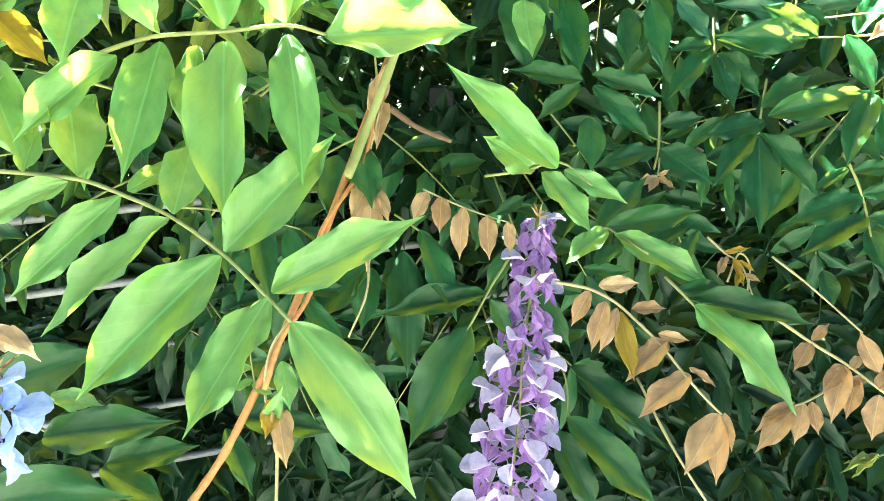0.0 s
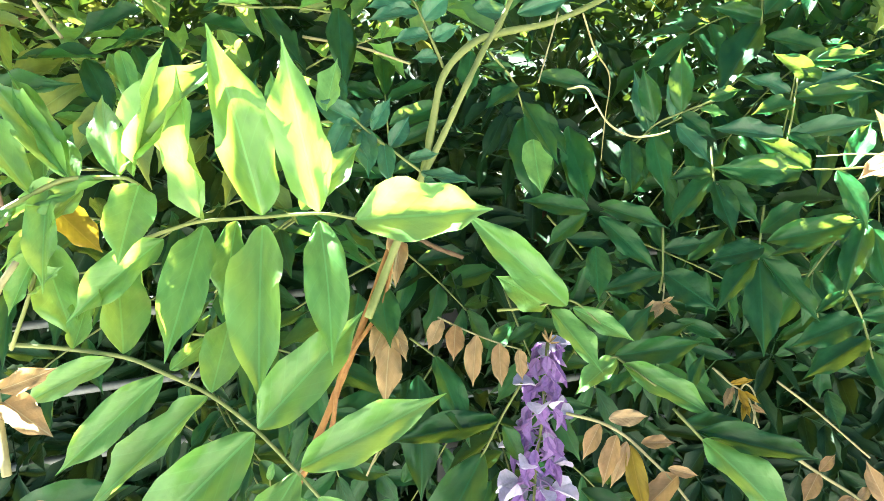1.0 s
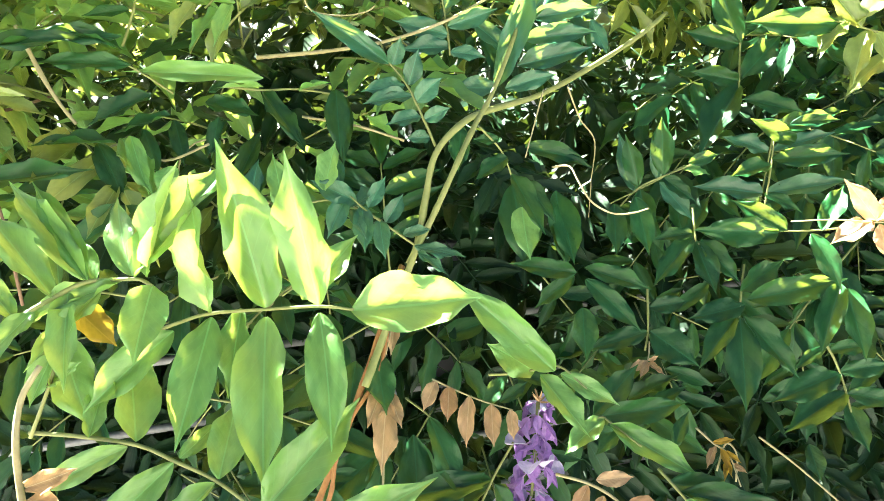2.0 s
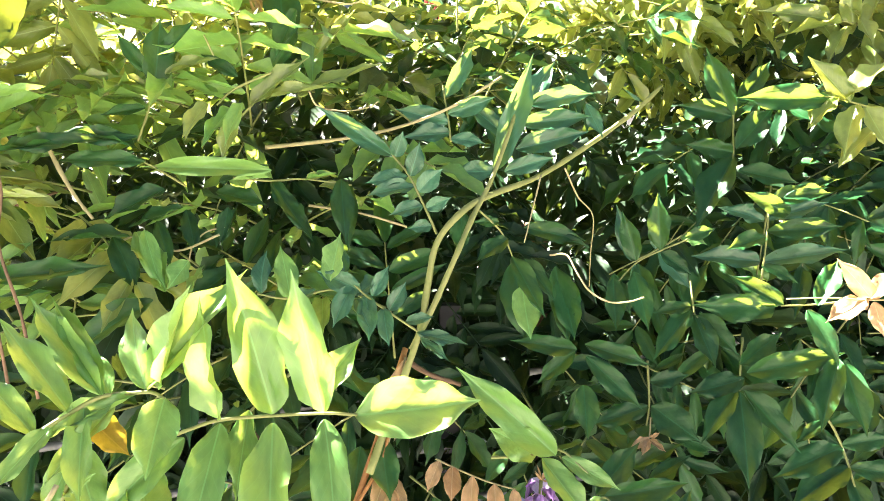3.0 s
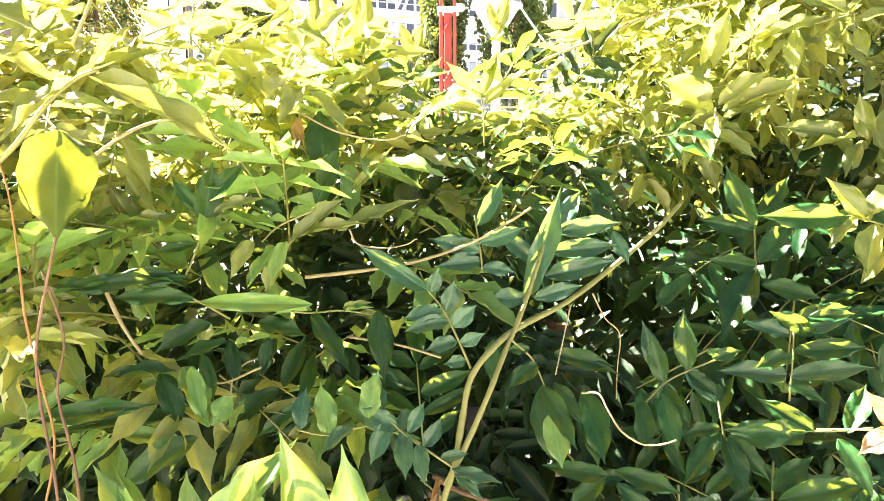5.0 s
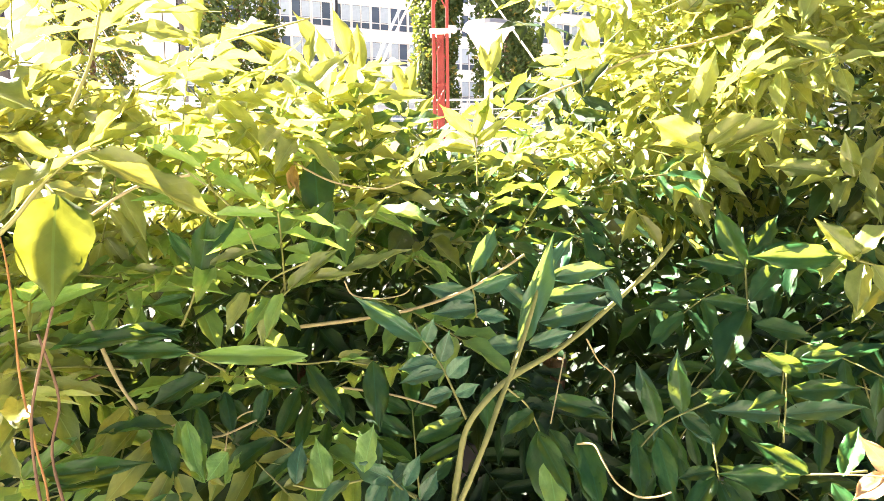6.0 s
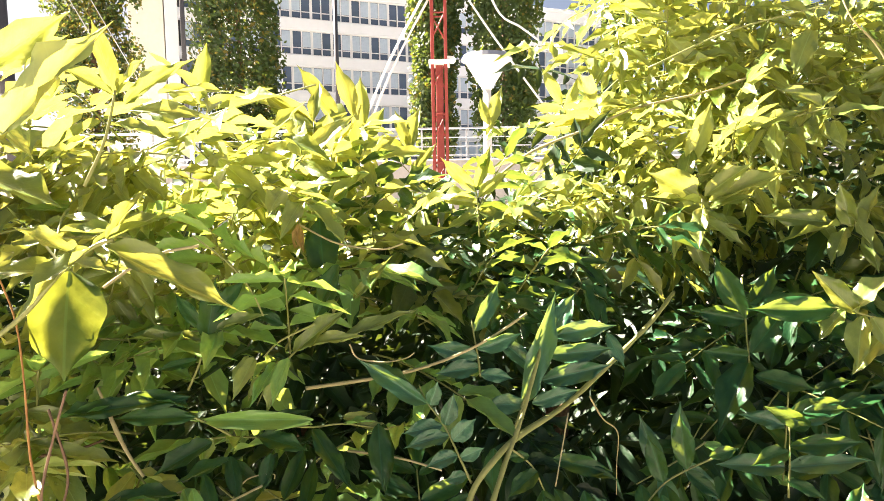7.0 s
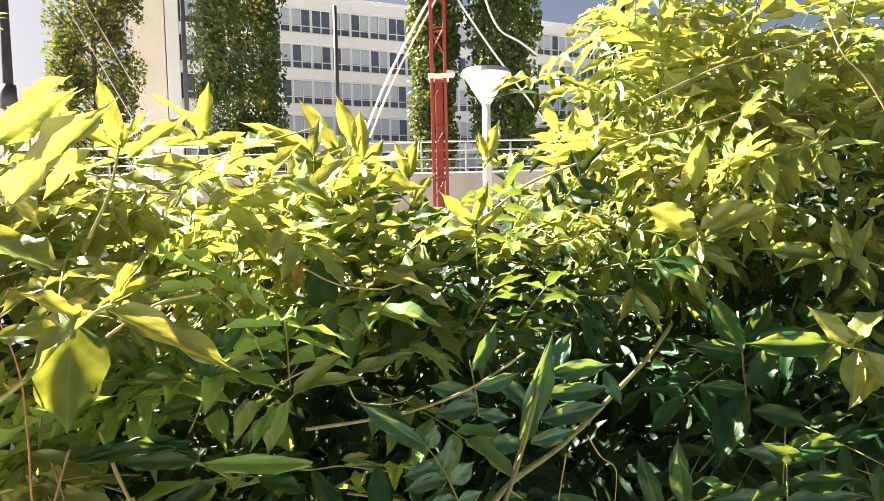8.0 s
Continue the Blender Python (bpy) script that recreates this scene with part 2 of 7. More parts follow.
def leaflet(parent, material, base, tip, face, width=0.42, shape=0, fine=True):
    """One leaflet as a piece of its own; width is a share of its length."""
    ob = new("leaflet", leaf_mesh(shape, material, fine))
    ob.parent = parent
    ob.matrix_basis = leaf_matrix(base, tip, face, width * (Vector(tip) - Vector(base)).length)
    return ob


def spray_frames(base, tip, face, pairs, size, seed, sag=0.12, spread=62, first=0.3):
    """Where the leaflets of a feathered leaf sit: rachis points and (base, tip, face, width) of each leaflet."""
    rnd = random.Random(seed)
    base, tip, face = Vector(base), Vector(tip), Vector(face).normalized()
    span = (tip - base).length
    mid = (base + tip) * 0.5 + face * span * sag
    pts = [(base * (1 - t) ** 2 + mid * (2 * t * (1 - t)) + tip * t * t) for t in [k / 9 for k in range(10)]]
    out = []

    def on(t):
        p = base * (1 - t) ** 2 + mid * (2 * t * (1 - t)) + tip * t * t
        d = ((mid - base) * (1 - t) + (tip - mid) * t).normalized()
        return p, d

    for j in range(pairs):
        t = first + (0.94 - first) * (j / max(pairs - 1, 1))
        grow = 0.72 + 0.36 * math.sin(math.pi * (0.18 + 0.62 * j / max(pairs - 1, 1)))
        for s in (-1, 1):
            p, d = on(min(1.0, t + rnd.uniform(-0.02, 0.02)))
            n = (face - d * face.dot(d)).normalized()
            side = d.cross(n) * s
            a = radians(spread + rnd.uniform(-11, 11))
            way = d * math.cos(a) + side * math.sin(a) - n * rnd.uniform(-0.12, 0.42) + Vector((0, 0, -0.14))
            way.normalize()
            ln = size * grow * rnd.uniform(0.86, 1.12)
            nn = n + side * rnd.uniform(-0.35, 0.25) + Vector((rnd.uniform(-0.2, 0.2), rnd.uniform(-0.2, 0.2), rnd.uniform(-0.1, 0.2)))
            b = p + way * size * 0.03
            out.append((b, b + way * ln, nn, rnd.uniform(0.27, 0.39)))
    p, d = on(1.0)
    n = (face - d * face.dot(d)).normalized()
    way = (d - n * rnd.uniform(0.0, 0.3)).normalized()
    out.append((p, p + way * size * 1.12, n + Vector((rnd.uniform(-0.2, 0.2), 0, 0)), 0.33))
    return pts, out


def spray(vine, base, tip, face=(0, -0.6, 0.8), pairs=4, size=0.05, seed=1, sag=0.12, spread=62, first=0.3, material=None, thick=0.0011, label=""):
    """A feathered wisteria leaf: rachis with paired leaflets and one at the end."""
    pts, leaves = spray_frames(base, tip, face, pairs, size, seed, sag, spread, first)
    v, f = tube_data(pts, (thick, thick * 0.6), 5)
    ob = mesh_object("feathered_leaf", v, f, STEM_GREEN if material is not BRONZE else STEM_TAN, vine, label)
    for k, (b, t, n, w) in enumerate(leaves):
        leaflet(ob, material or GREEN_SHADE, b, t, n, w, seed * 5 + k * 7, False)
    return ob


def rachis(vine, material, r0, r1, *points, label=""):
    """A bare leaf stalk that takes single leaflets."""
    v, f = tube_data(curve_points(points, 5), (r0, r1), 6)
    return mesh_object("feathered_leaf", v, f, material, vine, label)


def vine_root(name, label, at=(0, 0, 0), group="wisteria vines"):
    ob = new(name)
    return tagged(ob, label, "climbing plant", group)


def mass_of_leaves(name, label, sprays, material, shapes):
    """Countless leaves further in, joined."""
    vs, fs, us = [], [], []
    for base, tip, face, pairs, size, seed in sprays:
        pts, leaves = spray_frames(base, tip, face, pairs, size, seed)
        tv, tf = tube_data(pts[::3], (0.0011, 0.0007), 3)
        o = len(vs)
        vs += [tuple(p) for p in tv]
        us += [(0.0, 0.5)] * len(tv)
        fs += [tuple(o + i for i in face_) for face_ in tf]
        for k, (b, t, n, w) in enumerate(leaves):
            m = leaf_matrix(b, t, n, w * (t - b).length)
            v, f, uv = shapes[(seed * 5 + k * 7) % len(shapes)]
            o = len(vs)
            vs += (np.asarray(v) @ np.asarray(m.to_3x3()).T + np.asarray(m.translation)).tolist()
            us += uv
            fs += [tuple(o + i for i in face_) for face_ in f]
    ob = mesh_object(name, vs, fs, material, None, label, True, us)
    return tagged(ob, "", "foliage", "", "stuff")


# ---------- inner mass of the hedge ----------
def hedge_front(x, z):
    """How far back the leafy front lies."""
    if x < -0.12:
        k = min(1.0, (-0.12 - x) / 0.15)
        lean, start, foot = 1.6 - 0.9 * k, 0.50 - 0.05 * k, 1.27
    else:
        k = min(1.0, max(0.0, (x - 0.08) / 0.15))
        lean, start, foot = 1.6 - 0.98 * k, 0.50 + 0.035 * k, 1.27 - 0.14 * k
    up = max(0.0, z - foot)
    return start + lean * up + 0.05 * max(0.0, 1.15 - z)


def hedge_top(x):
    if x < -0.1:
        return 1.475 + 0.075 * min(1.0, (-0.1 - x) / 0.14)
    if x < 0.17:
        return 1.485 + 0.235 * max(0.0, (x - 0.05) / 0.12)
    return 1.72 + 0.20 * min(1.0, (x - 0.17) / 0.14)


def in_hollow(x, z):
    """A dark gap in the leafy front."""
    return ((x - 0.18) / 0.105) ** 2 + ((z - 1.24) / 0.145) ** 2 < 1


def fill_sprays(count, lo, hi, seed, low=0.45, high=2.0, wide=1.0, big=1.0, under=0.05, hollow=True):
    rnd = random.Random(seed)
    out = []
    while len(out) < count:
        x = rnd.uniform(-0.9 * wide, 1.05 * wide)
        z = rnd.uniform(low, high)
        if z > hedge_top(x) - under or (hollow and in_hollow(x, z)):
            continue
        y = hedge_front(x, z) + rnd.uniform(lo, hi)
        d = Vector((rnd.uniform(-0.9, 0.9), rnd.uniform(-0.9, 0.3), rnd.uniform(-0.75, 0.35))).normalized()
        base = Vector((x, y + 0.05, z))
        tip = base + d * rnd.uniform(0.10, 0.17) * big
        face = Vector((rnd.uniform(-0.5, 0.3), rnd.uniform(-0.9, 0.1), rnd.uniform(0.35, 1.0)))
        if x < 0.05 and z > 1.15:
            # leaves on the open side lie flat towards the light
            face = Vector((rnd.uniform(-0.4, 0.2), rnd.uniform(-0.4, 0.2), 1.0))
        out.append((base, tip, face, rnd.choice((3, 4, 4, 5)), big * rnd.uniform(0.046, 0.068), rnd.randrange(9999)))
    return out


# height above which leaves take the colour with painted sunlight
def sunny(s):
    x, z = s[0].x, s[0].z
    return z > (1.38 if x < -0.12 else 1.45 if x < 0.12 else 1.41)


# one leaf mass, split into a painted-shade and a painted-sun colour
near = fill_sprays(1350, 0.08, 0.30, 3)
mass_of_leaves("hedge_foliage", "dense wisteria foliage filling the hedge, its green darkened for shade", [s for s in near if not sunny(s)], SHADE_STUFF, LEAF_SHAPES)
mass_of_leaves("crown_foliage", "dense wisteria foliage on the hedge crown, coloured yellow-green for sunlight", [s for s in near if sunny(s)], LIT_STUFF, LEAF_SHAPES)
# inner leaves: darkness of the hedge gaps comes partly from their colour
mass_of_leaves("inner_foliage", "wisteria foliage deep inside the hedge, coloured dark for shade",
               fill_sprays(1500, 0.30, 0.85, 4, 0.08, 2.0, 1.3, 1.35, 0.12, False), SHADE_STUFF, COARSE_SHAPES)
rest = random.Random(6)
back = []
for _ in range(1600):
    p = Vector((rest.uniform(-1.2, 1.3), rest.uniform(0.78, 1.8), rest.uniform(0.12, 1.47)))
    q = p + Vector((rest.uniform(-1, 1), rest.uniform(-1, 0.4), rest.uniform(-0.5, 0.4))).normalized() * 0.18
    back.append((p, q, Vector((rest.uniform(-0.4, 0.4), rest.uniform(-0.8, 0.2), 0.9)), 4, rest.uniform(0.07, 0.095), rest.randrange(9999)))
mass_of_leaves("back_foliage", "wisteria foliage on the far side of the hedge", back, SHADE_STUFF, COARSE_SHAPES)
# hedge continued beyond the view, added partly to block light from the side
ends = []
for k in range(1100):
    side = -1 if k % 2 else 1
    x = side * rest.uniform(0.85, 2.6)
    z = rest.uniform(0.1, 1.56 if side < 0 else 1.9)
    p = Vector((x, 0.5 + 0.5 * max(0, z - 1.25) + rest.uniform(0.0, 1.1), z))
    q = p + Vector((rest.uniform(-1, 1), rest.uniform(-1, 0.4), rest.uniform(-0.5, 0.4))).normalized() * 0.18
    ends.append((p, q, Vector((rest.uniform(-0.4, 0.4), rest.uniform(-0.8, 0.2), 0.9)), 4, rest.uniform(0.06, 0.09), rest.randrange(9999)))
mass_of_leaves("side_foliage", "unseen wisteria hedge running on to both sides, also adding shade", ends, SHADE_STUFF, COARSE_SHAPES)
# extra shoots outside the view, added to cast dapples on the near leaves
tall = []
for _ in range(90):
    y = rest.uniform(0.58, 0.95)
    p = Vector((-0.76 * (y + 0.03) - 0.05 - rest.uniform(0.03, 0.40), y, rest.uniform(1.42, 1.86)))
    q = p + Vector((rest.uniform(-1, 1), rest.uniform(-1, 1), rest.uniform(-0.4, 0.6))).normalized() * 0.12
    q.x = min(q.x, p.x)
    tall.append((p, q, Vector((rest.uniform(-0.6, 0.2), rest.uniform(-0.2, 0.6), 0.9)), 4, rest.uniform(0.045, 0.06), rest.randrange(9999)))
mass_of_leaves("tall_foliage", "added unseen wisteria shoots over the hedge, casting dapples below", tall, LIT_STUFF, LEAF_SHAPES)


# ---------- ground and distance ----------
GRAVEL = surface("gravel_path", (0.22, 0.20, 0.17), (0.36, 0.33, 0.29), 3.0, 0.9, 0, 0.5, 0.01, 60)
CONCRETE = surface("concrete", (0.34, 0.34, 0.33), (0.48, 0.47, 0.45), 0.8, 0.85, 0, 0.3, 0.004, 12)
FACADE = surface("facade_panels", (0.76, 0.80, 0.84), (0.83, 0.86, 0.90), 0.25, 0.7, 0, 0.15, 0.01, 3)
FRAME_WHITE = surface("window_paint", (0.68, 0.70, 0.72), (0.78, 0.79, 0.80), 1.0, 0.5, 0, 0.1, 0.002)
STEEL = surface("galvanised_steel", (0.40, 0.42, 0.44), (0.56, 0.58, 0.60), 6.0, 0.4, 0.7, 0.1, 0.001)
RED_PAINT = surface("red_paint", (0.21, 0.030, 0.024), (0.31, 0.052, 0.038), 4.0, 0.45, 0, 0.2, 0.001)
DARK_PAINT = surface("dark_paint", (0.02, 0.022, 0.028), (0.045, 0.047, 0.055), 3.0, 0.5, 0, 0.1, 0.001)
WHITE_PAINT = surface("white_paint", (0.70, 0.70, 0.68), (0.80, 0.80, 0.79), 5.0, 0.4, 0, 0.1, 0.001)
LAWN = surface("lawn", (0.04, 0.08, 0.02), (0.09, 0.14, 0.04), 2.0, 0.9, 0, 0.6, 0.02, 40)

bm = bmesh.new()
bmesh.ops.create_grid(bm, x_segments=24, y_segments=24, size=900)
tagged(part("ground", bm, GRAVEL, None, "pale gravel ground running to the horizon"), "", "ground", "", "structure")
bm = bmesh.new()
box(bm, (160, 140, 3.0), (0, 91, 1.5), 0.05)
SOIL = surface("soil", (0.03, 0.022, 0.015), (0.07, 0.052, 0.035), 6.0, 0.95, 0, 0.8, 0.02, 50)
tagged(part("quay", bm, CONCRETE, None, "raised grey concrete quay with a retaining wall"), "", "retaining wall", "", "structure")
# dark sheet added under the hedge, standing in for shade in its gaps
bm = bmesh.new()
bmesh.ops.create_grid(bm, x_segments=60, y_segments=30, size=1.0)
bmesh.ops.scale(bm, vec=(4.0, 1.3, 1), verts=bm.verts)
for v in bm.verts:
    v.co.z = 0.03 + 0.05 * noise.noise(v.co * 3.0) + 0.05 * (1 - abs(v.co.y) / 1.3)
bmesh.ops.translate(bm, vec=(0.1, 1.55, 0), verts=bm.verts)
tagged(part("dark_gap_bed", bm, SOIL, None, "added bed of dark soil that keeps the hedge gaps dark"), "", "soil", "", "structure")


WARM_PANEL = surface("beige_panels", (0.70, 0.66, 0.58), (0.82, 0.78, 0.70), 0.3, 0.7, 0, 0.15, 0.01, 3)


def on_facade(s):
    return Vector((-14.7 + 10.6 * s, 54.7 + 4.6 * s, 0))


FACE_ANGLE = math.atan2(4.6, 10.6)
# glass base tinted blue to help imitate the reflected sky
GLASS, gnt, gb = nodes_of("window_glass")
gn = noise_tex(gnt, 0.35, 3.0)
gnt.links.new(ramp(gnt, gn, [(0.3, (0.04, 0.06, 0.10)), (0.7, (0.13, 0.18, 0.26))]), gb.inputs["Base Color"])
gb.inputs["Roughness"].default_value = 0.18
gb.inputs["Specular IOR Level"].default_value = 0.5
# pale blue panels in the windows, painted stand-in for sky reflections
SKY_PANEL = surface("window_sky_panel", (0.34, 0.44, 0.56), (0.52, 0.62, 0.72), 0.7, 0.7, 0, 0.1, 0.002)


def office_building(label, s0, s1, base, top, rows, bay=1.8):
    """Long office block: wall bands, rows of window bays with frames and panes, cornice, end pier."""
    thing = tagged(new("office_building"), label, "building")
    a, b = on_facade(s0), on_facade(s1)
    length = (b - a).length
    thing.matrix_basis = Matrix.Translation(a) @ Matrix.Rotation(FACE_ANGLE, 4, "Z")
    bm = bmesh.new()
    box(bm, (length, 12, top - base), (length / 2, 6.35, (top + base) / 2), 0.03)
    part("wall", bm, DARK_PAINT, thing, "dark recessed core behind the window bands")
    edges = [base] + [v for r in rows for v in r] + [top]
    for k in range(0, len(edges), 2):
        bm = bmesh.new()
        box(bm, (length, 0.5, edges[k + 1] - edges[k]), (length / 2, 0.08, (edges[k] + edges[k + 1]) / 2), 0.03)
        part("wall_band", bm, FACADE, thing)
    bm = bmesh.new()
    box(bm, (length + 0.6, 12.8, 0.3), (length / 2, 6.1, top + 0.15), 0.04)
    part("roof", bm, FACADE, thing)
    bm = bmesh.new()
    box(bm, (1.0, 1.2, top - base), (0.2, 0.05, (top + base) / 2), 0.05)
    part("pier", bm, FACADE, thing, "pale end pier")
    bm = bmesh.new()
    box(bm, (2.7, 7.0, top - base + 3.0), (-1.75, 4.2, (top + base + 3.0) / 2), 0.05)
    part("stair_tower", bm, WARM_PANEL, thing, "pale beige windowless stair tower")
    n = int(length / bay)
    rnd = random.Random(8)
    frame_mesh, bits = None, {}
    for z0, z1 in rows:
        h = z1 - z0
        for k in range(n):
            x = 0.9 + (k + 0.5) * bay
            if frame_mesh is None:
                b2 = bay / 2 - 0.01
                ring = [(sx * (b2 - i * 0.1), y, h / 2 + sz * (h / 2 - i * 0.09)) for y in (-0.08, 0.08) for i in (0, 1) for sx, sz in ((-1, -1), (1, -1), (1, 1), (-1, 1))]
                quads = []
                for k2 in range(4):
                    n2 = (k2 + 1) % 4
                    quads += [(k2, n2, 4 + n2, 4 + k2), (12 + k2, 12 + n2, 8 + n2, 8 + k2), (4 + k2, 4 + n2, 12 + n2, 12 + k2), (8 + k2, 8 + n2, n2, k2)]
                frame_mesh = bpy.data.meshes.new("window_frame")
                frame_mesh.from_pydata(ring, [], quads)
                frame_mesh.materials.append(FRAME_WHITE)
                for nm, mat in (("pane", GLASS), ("sky_panel", SKY_PANEL), ("mullion", FRAME_WHITE), ("transom", FRAME_WHITE)):
                    bm = bmesh.new()
                    if nm == "mullion":
                        box(bm, (0.09, 0.12, h - 0.19), (0, 0, h / 2))
                    elif nm == "transom":
                        box(bm, (bay / 2 - 0.16, 0.1, 0.07), (0, 0, h * 0.30))
                    else:
                        box(bm, (bay / 2 - 0.15, 0.03, h - 0.2 if nm == "pane" else h * 0.6), (0, 0, h / 2 if nm == "pane" else h * 0.64))
                    me = bpy.data.meshes.new(nm)
                    bm.to_mesh(me)
                    bm.free()
                    me.materials.append(mat)
                    bits[nm] = me
            win = new("window", frame_mesh)
            win.parent = thing
            win.location = (x, 0.1, z0)
            bar = new("mullion", bits["mullion"])
            bar.parent = win
            for u in (-0.25, 0.25):
                bar = new("transom", bits["transom"])
                bar.parent = win
                bar.location = (u * bay, 0, 0)
                p = new("pane", bits["pane"])
                p.parent = win
                p.location = (u * bay, 0.06, 0)
                # most panes get a panel with the painted sky reflection
                if rnd.random() < 0.72:
                    q = new("sky_panel", bits["sky_panel"])
                    q.parent = win
                    q.location = (u * bay, 0.022, 0)
    return thing


office_building("long white office building with rows of windows", -0.82, 3.4, 3.0, 21.2,
                [(5.5, 7.7), (8.65, 10.85), (11.8, 14.0), (14.95, 17.15), (18.1, 20.3)])


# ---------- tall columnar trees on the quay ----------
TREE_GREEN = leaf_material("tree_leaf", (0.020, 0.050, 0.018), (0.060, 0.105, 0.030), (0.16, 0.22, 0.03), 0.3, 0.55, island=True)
# gold copy of the tree leaf, sunshine painted into its colour
TREE_SUN_GOLD = leaf_material("tree_leaf_sun_gold", (0.09, 0.10, 0.02), (0.20, 0.16, 0.035), (0.30, 0.26, 0.04), 0.35, 0.55, island=True)


def columnar_tree(label, at, height, radius, seed, sun_share=0.15):
    rnd = random.Random(seed)
    thing = tagged(new("columnar_tree"), label, "tree", "trees along the quay")
    thing.location = at
    v, f = tube_data([(0, 0, 0), (0.05, 0, height * 0.3), (-0.05, 0.05, height * 0.7), (0, 0, height * 0.97)], (0.22, 0.03), 8, 0.1)
    mesh_object("trunk", v, f, BARK, thing)
    lobes = [(rnd.uniform(0, 6.28), rnd.uniform(0.05, 0.98), rnd.uniform(0.62, 1.12)) for _ in range(190)]
    for k, (a, t, s) in enumerate(lobes[:26]):
        z = 1.0 + t * (height - 1.5)
        r = radius * (0.55 + 0.45 * math.sin(math.pi * min(1, t + 0.15))) * 0.8
        v, f = tube_data([(0, 0, z - 0.9), (math.cos(a) * r * 0.5, math.sin(a) * r * 0.5, z - 0.1), (math.cos(a) * r, math.sin(a) * r, z + 0.9)], (0.05, 0.01), 5)
        mesh_object("limb", v, f, BARK, thing)
    # a share of the leaves gets the gold that imitates sun
    for name, mat, count, sd in (("crown", TREE_GREEN, int(24000 * (1 - sun_share)), 1), ("sunlit_leaves", TREE_SUN_GOLD, int(24000 * sun_share), 2)):
        r2 = random.Random(seed * 10 + sd)
        vs, fs, us = [], [], []
        for _ in range(count):
            a0, t0, s0 = lobes[r2.randrange(len(lobes))]
            t = min(1.0, max(0.0, t0 + r2.gauss(0, 0.028)))
            env = radius * (0.62 + 0.4 * math.sin(math.pi * min(1, t * 0.9 + 0.1))) * (1.0 if t < 0.85 else (1.05 - t) / 0.2)
            rr = env * s0 * min(1.08, 0.45 + 0.6 * r2.random() ** 0.5)
            aa = a0 + r2.gauss(0, 0.28)
            c = Vector((math.cos(aa) * rr, math.sin(aa) * rr, 0.8 + t * (height - 0.8)))
            way = Vector((r2.gauss(0, 1), r2.gauss(0, 1), r2.gauss(0, 1) - 0.3)).normalized()
            n = way.orthogonal().normalized()
            side = way.cross(n)
            sz = r2.uniform(0.16, 0.36)
            o = len(vs)
            vs += [tuple(c - side * sz * 0.4), tuple(c - way * sz * 0.55 + n * sz * 0.1), tuple(c + side * sz * 0.4), tuple(c + way * sz * 0.6 + n * sz * 0.1)]
            us += [(-0.4, 0.5), (0, 0), (0.4, 0.5), (0, 1)]
            fs.append((o, o + 1, o + 2, o + 3))
        mesh_object(name, vs, fs, mat, thing, "", False, us)
    return thing


columnar_tree("tall columnar tree with green foliage, part coloured gold for sunlight", (-23.5, 40.0, 3.0), 24, 2.7, 1, 0.35)
columnar_tree("tall columnar tree with dark green foliage", (-13.2, 38.0, 3.0), 24, 2.7, 2, 0.12)
columnar_tree("tall columnar tree with dark green foliage", (-1.3, 41.0, 3.0), 22, 1.7, 3, 0.08)
columnar_tree("tall columnar tree with dark green foliage", (3.3, 41.0, 3.0), 24, 2.2, 4, 0.05)
columnar_tree("columnar tree with dark green foliage far along the quay", (16.5, 62.0, 3.0), 19.5, 2.2, 5, 0.05)


# ---------- railing on the quay ----------
def railing(label, a, b, z, height=1.1):
    thing = tagged(new("quay_railing"), label, "railing")
    a, b = Vector(a), Vector(b)
    n = int((b - a).length / 1.6)
    thing.location = (a.x, a.y, z)
    d = b - a
    for name, w, r in (("top_rail", 1.0, 0.035), ("mid_rail", 0.72, 0.018), ("mid_rail", 0.45, 0.018), ("mid_rail", 0.18, 0.018)):
        v, f = tube_data([(0, 0, height * w), tuple(d * 0.5 + Vector((0, 0, height * w))), tuple(d + Vector((0, 0, height * w)))], (r, r), 8)
        mesh_object(name, v, f, STEEL, thing)
    me = None
    for k in range(n + 1):
        if me is None:
            bm = bmesh.new()
            box(bm, (0.06, 0.05, height), (0, 0, height / 2), 0.01)
            me = bpy.data.meshes.new("post")
            bm.to_mesh(me)
            bm.free()
            me.materials.append(STEEL)
        p = new("post", me)
        p.parent = thing
        p.location = d * (k / n)
    return thing


railing("light grey steel railing along the quay edge", (-30, 21.3, 0), (26, 22.6, 0), 3.0, 1.15)


# ---------- street furniture ----------
def pole(label, x, y, z, height, r):
    thing = tagged(new("tram_pole"), label, "pole", "dark poles on the quay")
    thing.location = (x, y, z)
    v, f = tube_data([(0, 0, 0), (0, 0, height * 0.5), (0, 0, height)], (r, r * 0.8), 10)
    mesh_object("shaft", v, f, DARK_PAINT, thing)
    v, f = tube_data([(0, 0, 0), (0, 0, 0.35)], (r * 1.5, r * 1.4), 10)
    mesh_object("collar", v, f, DARK_PAINT, thing)
    return thing


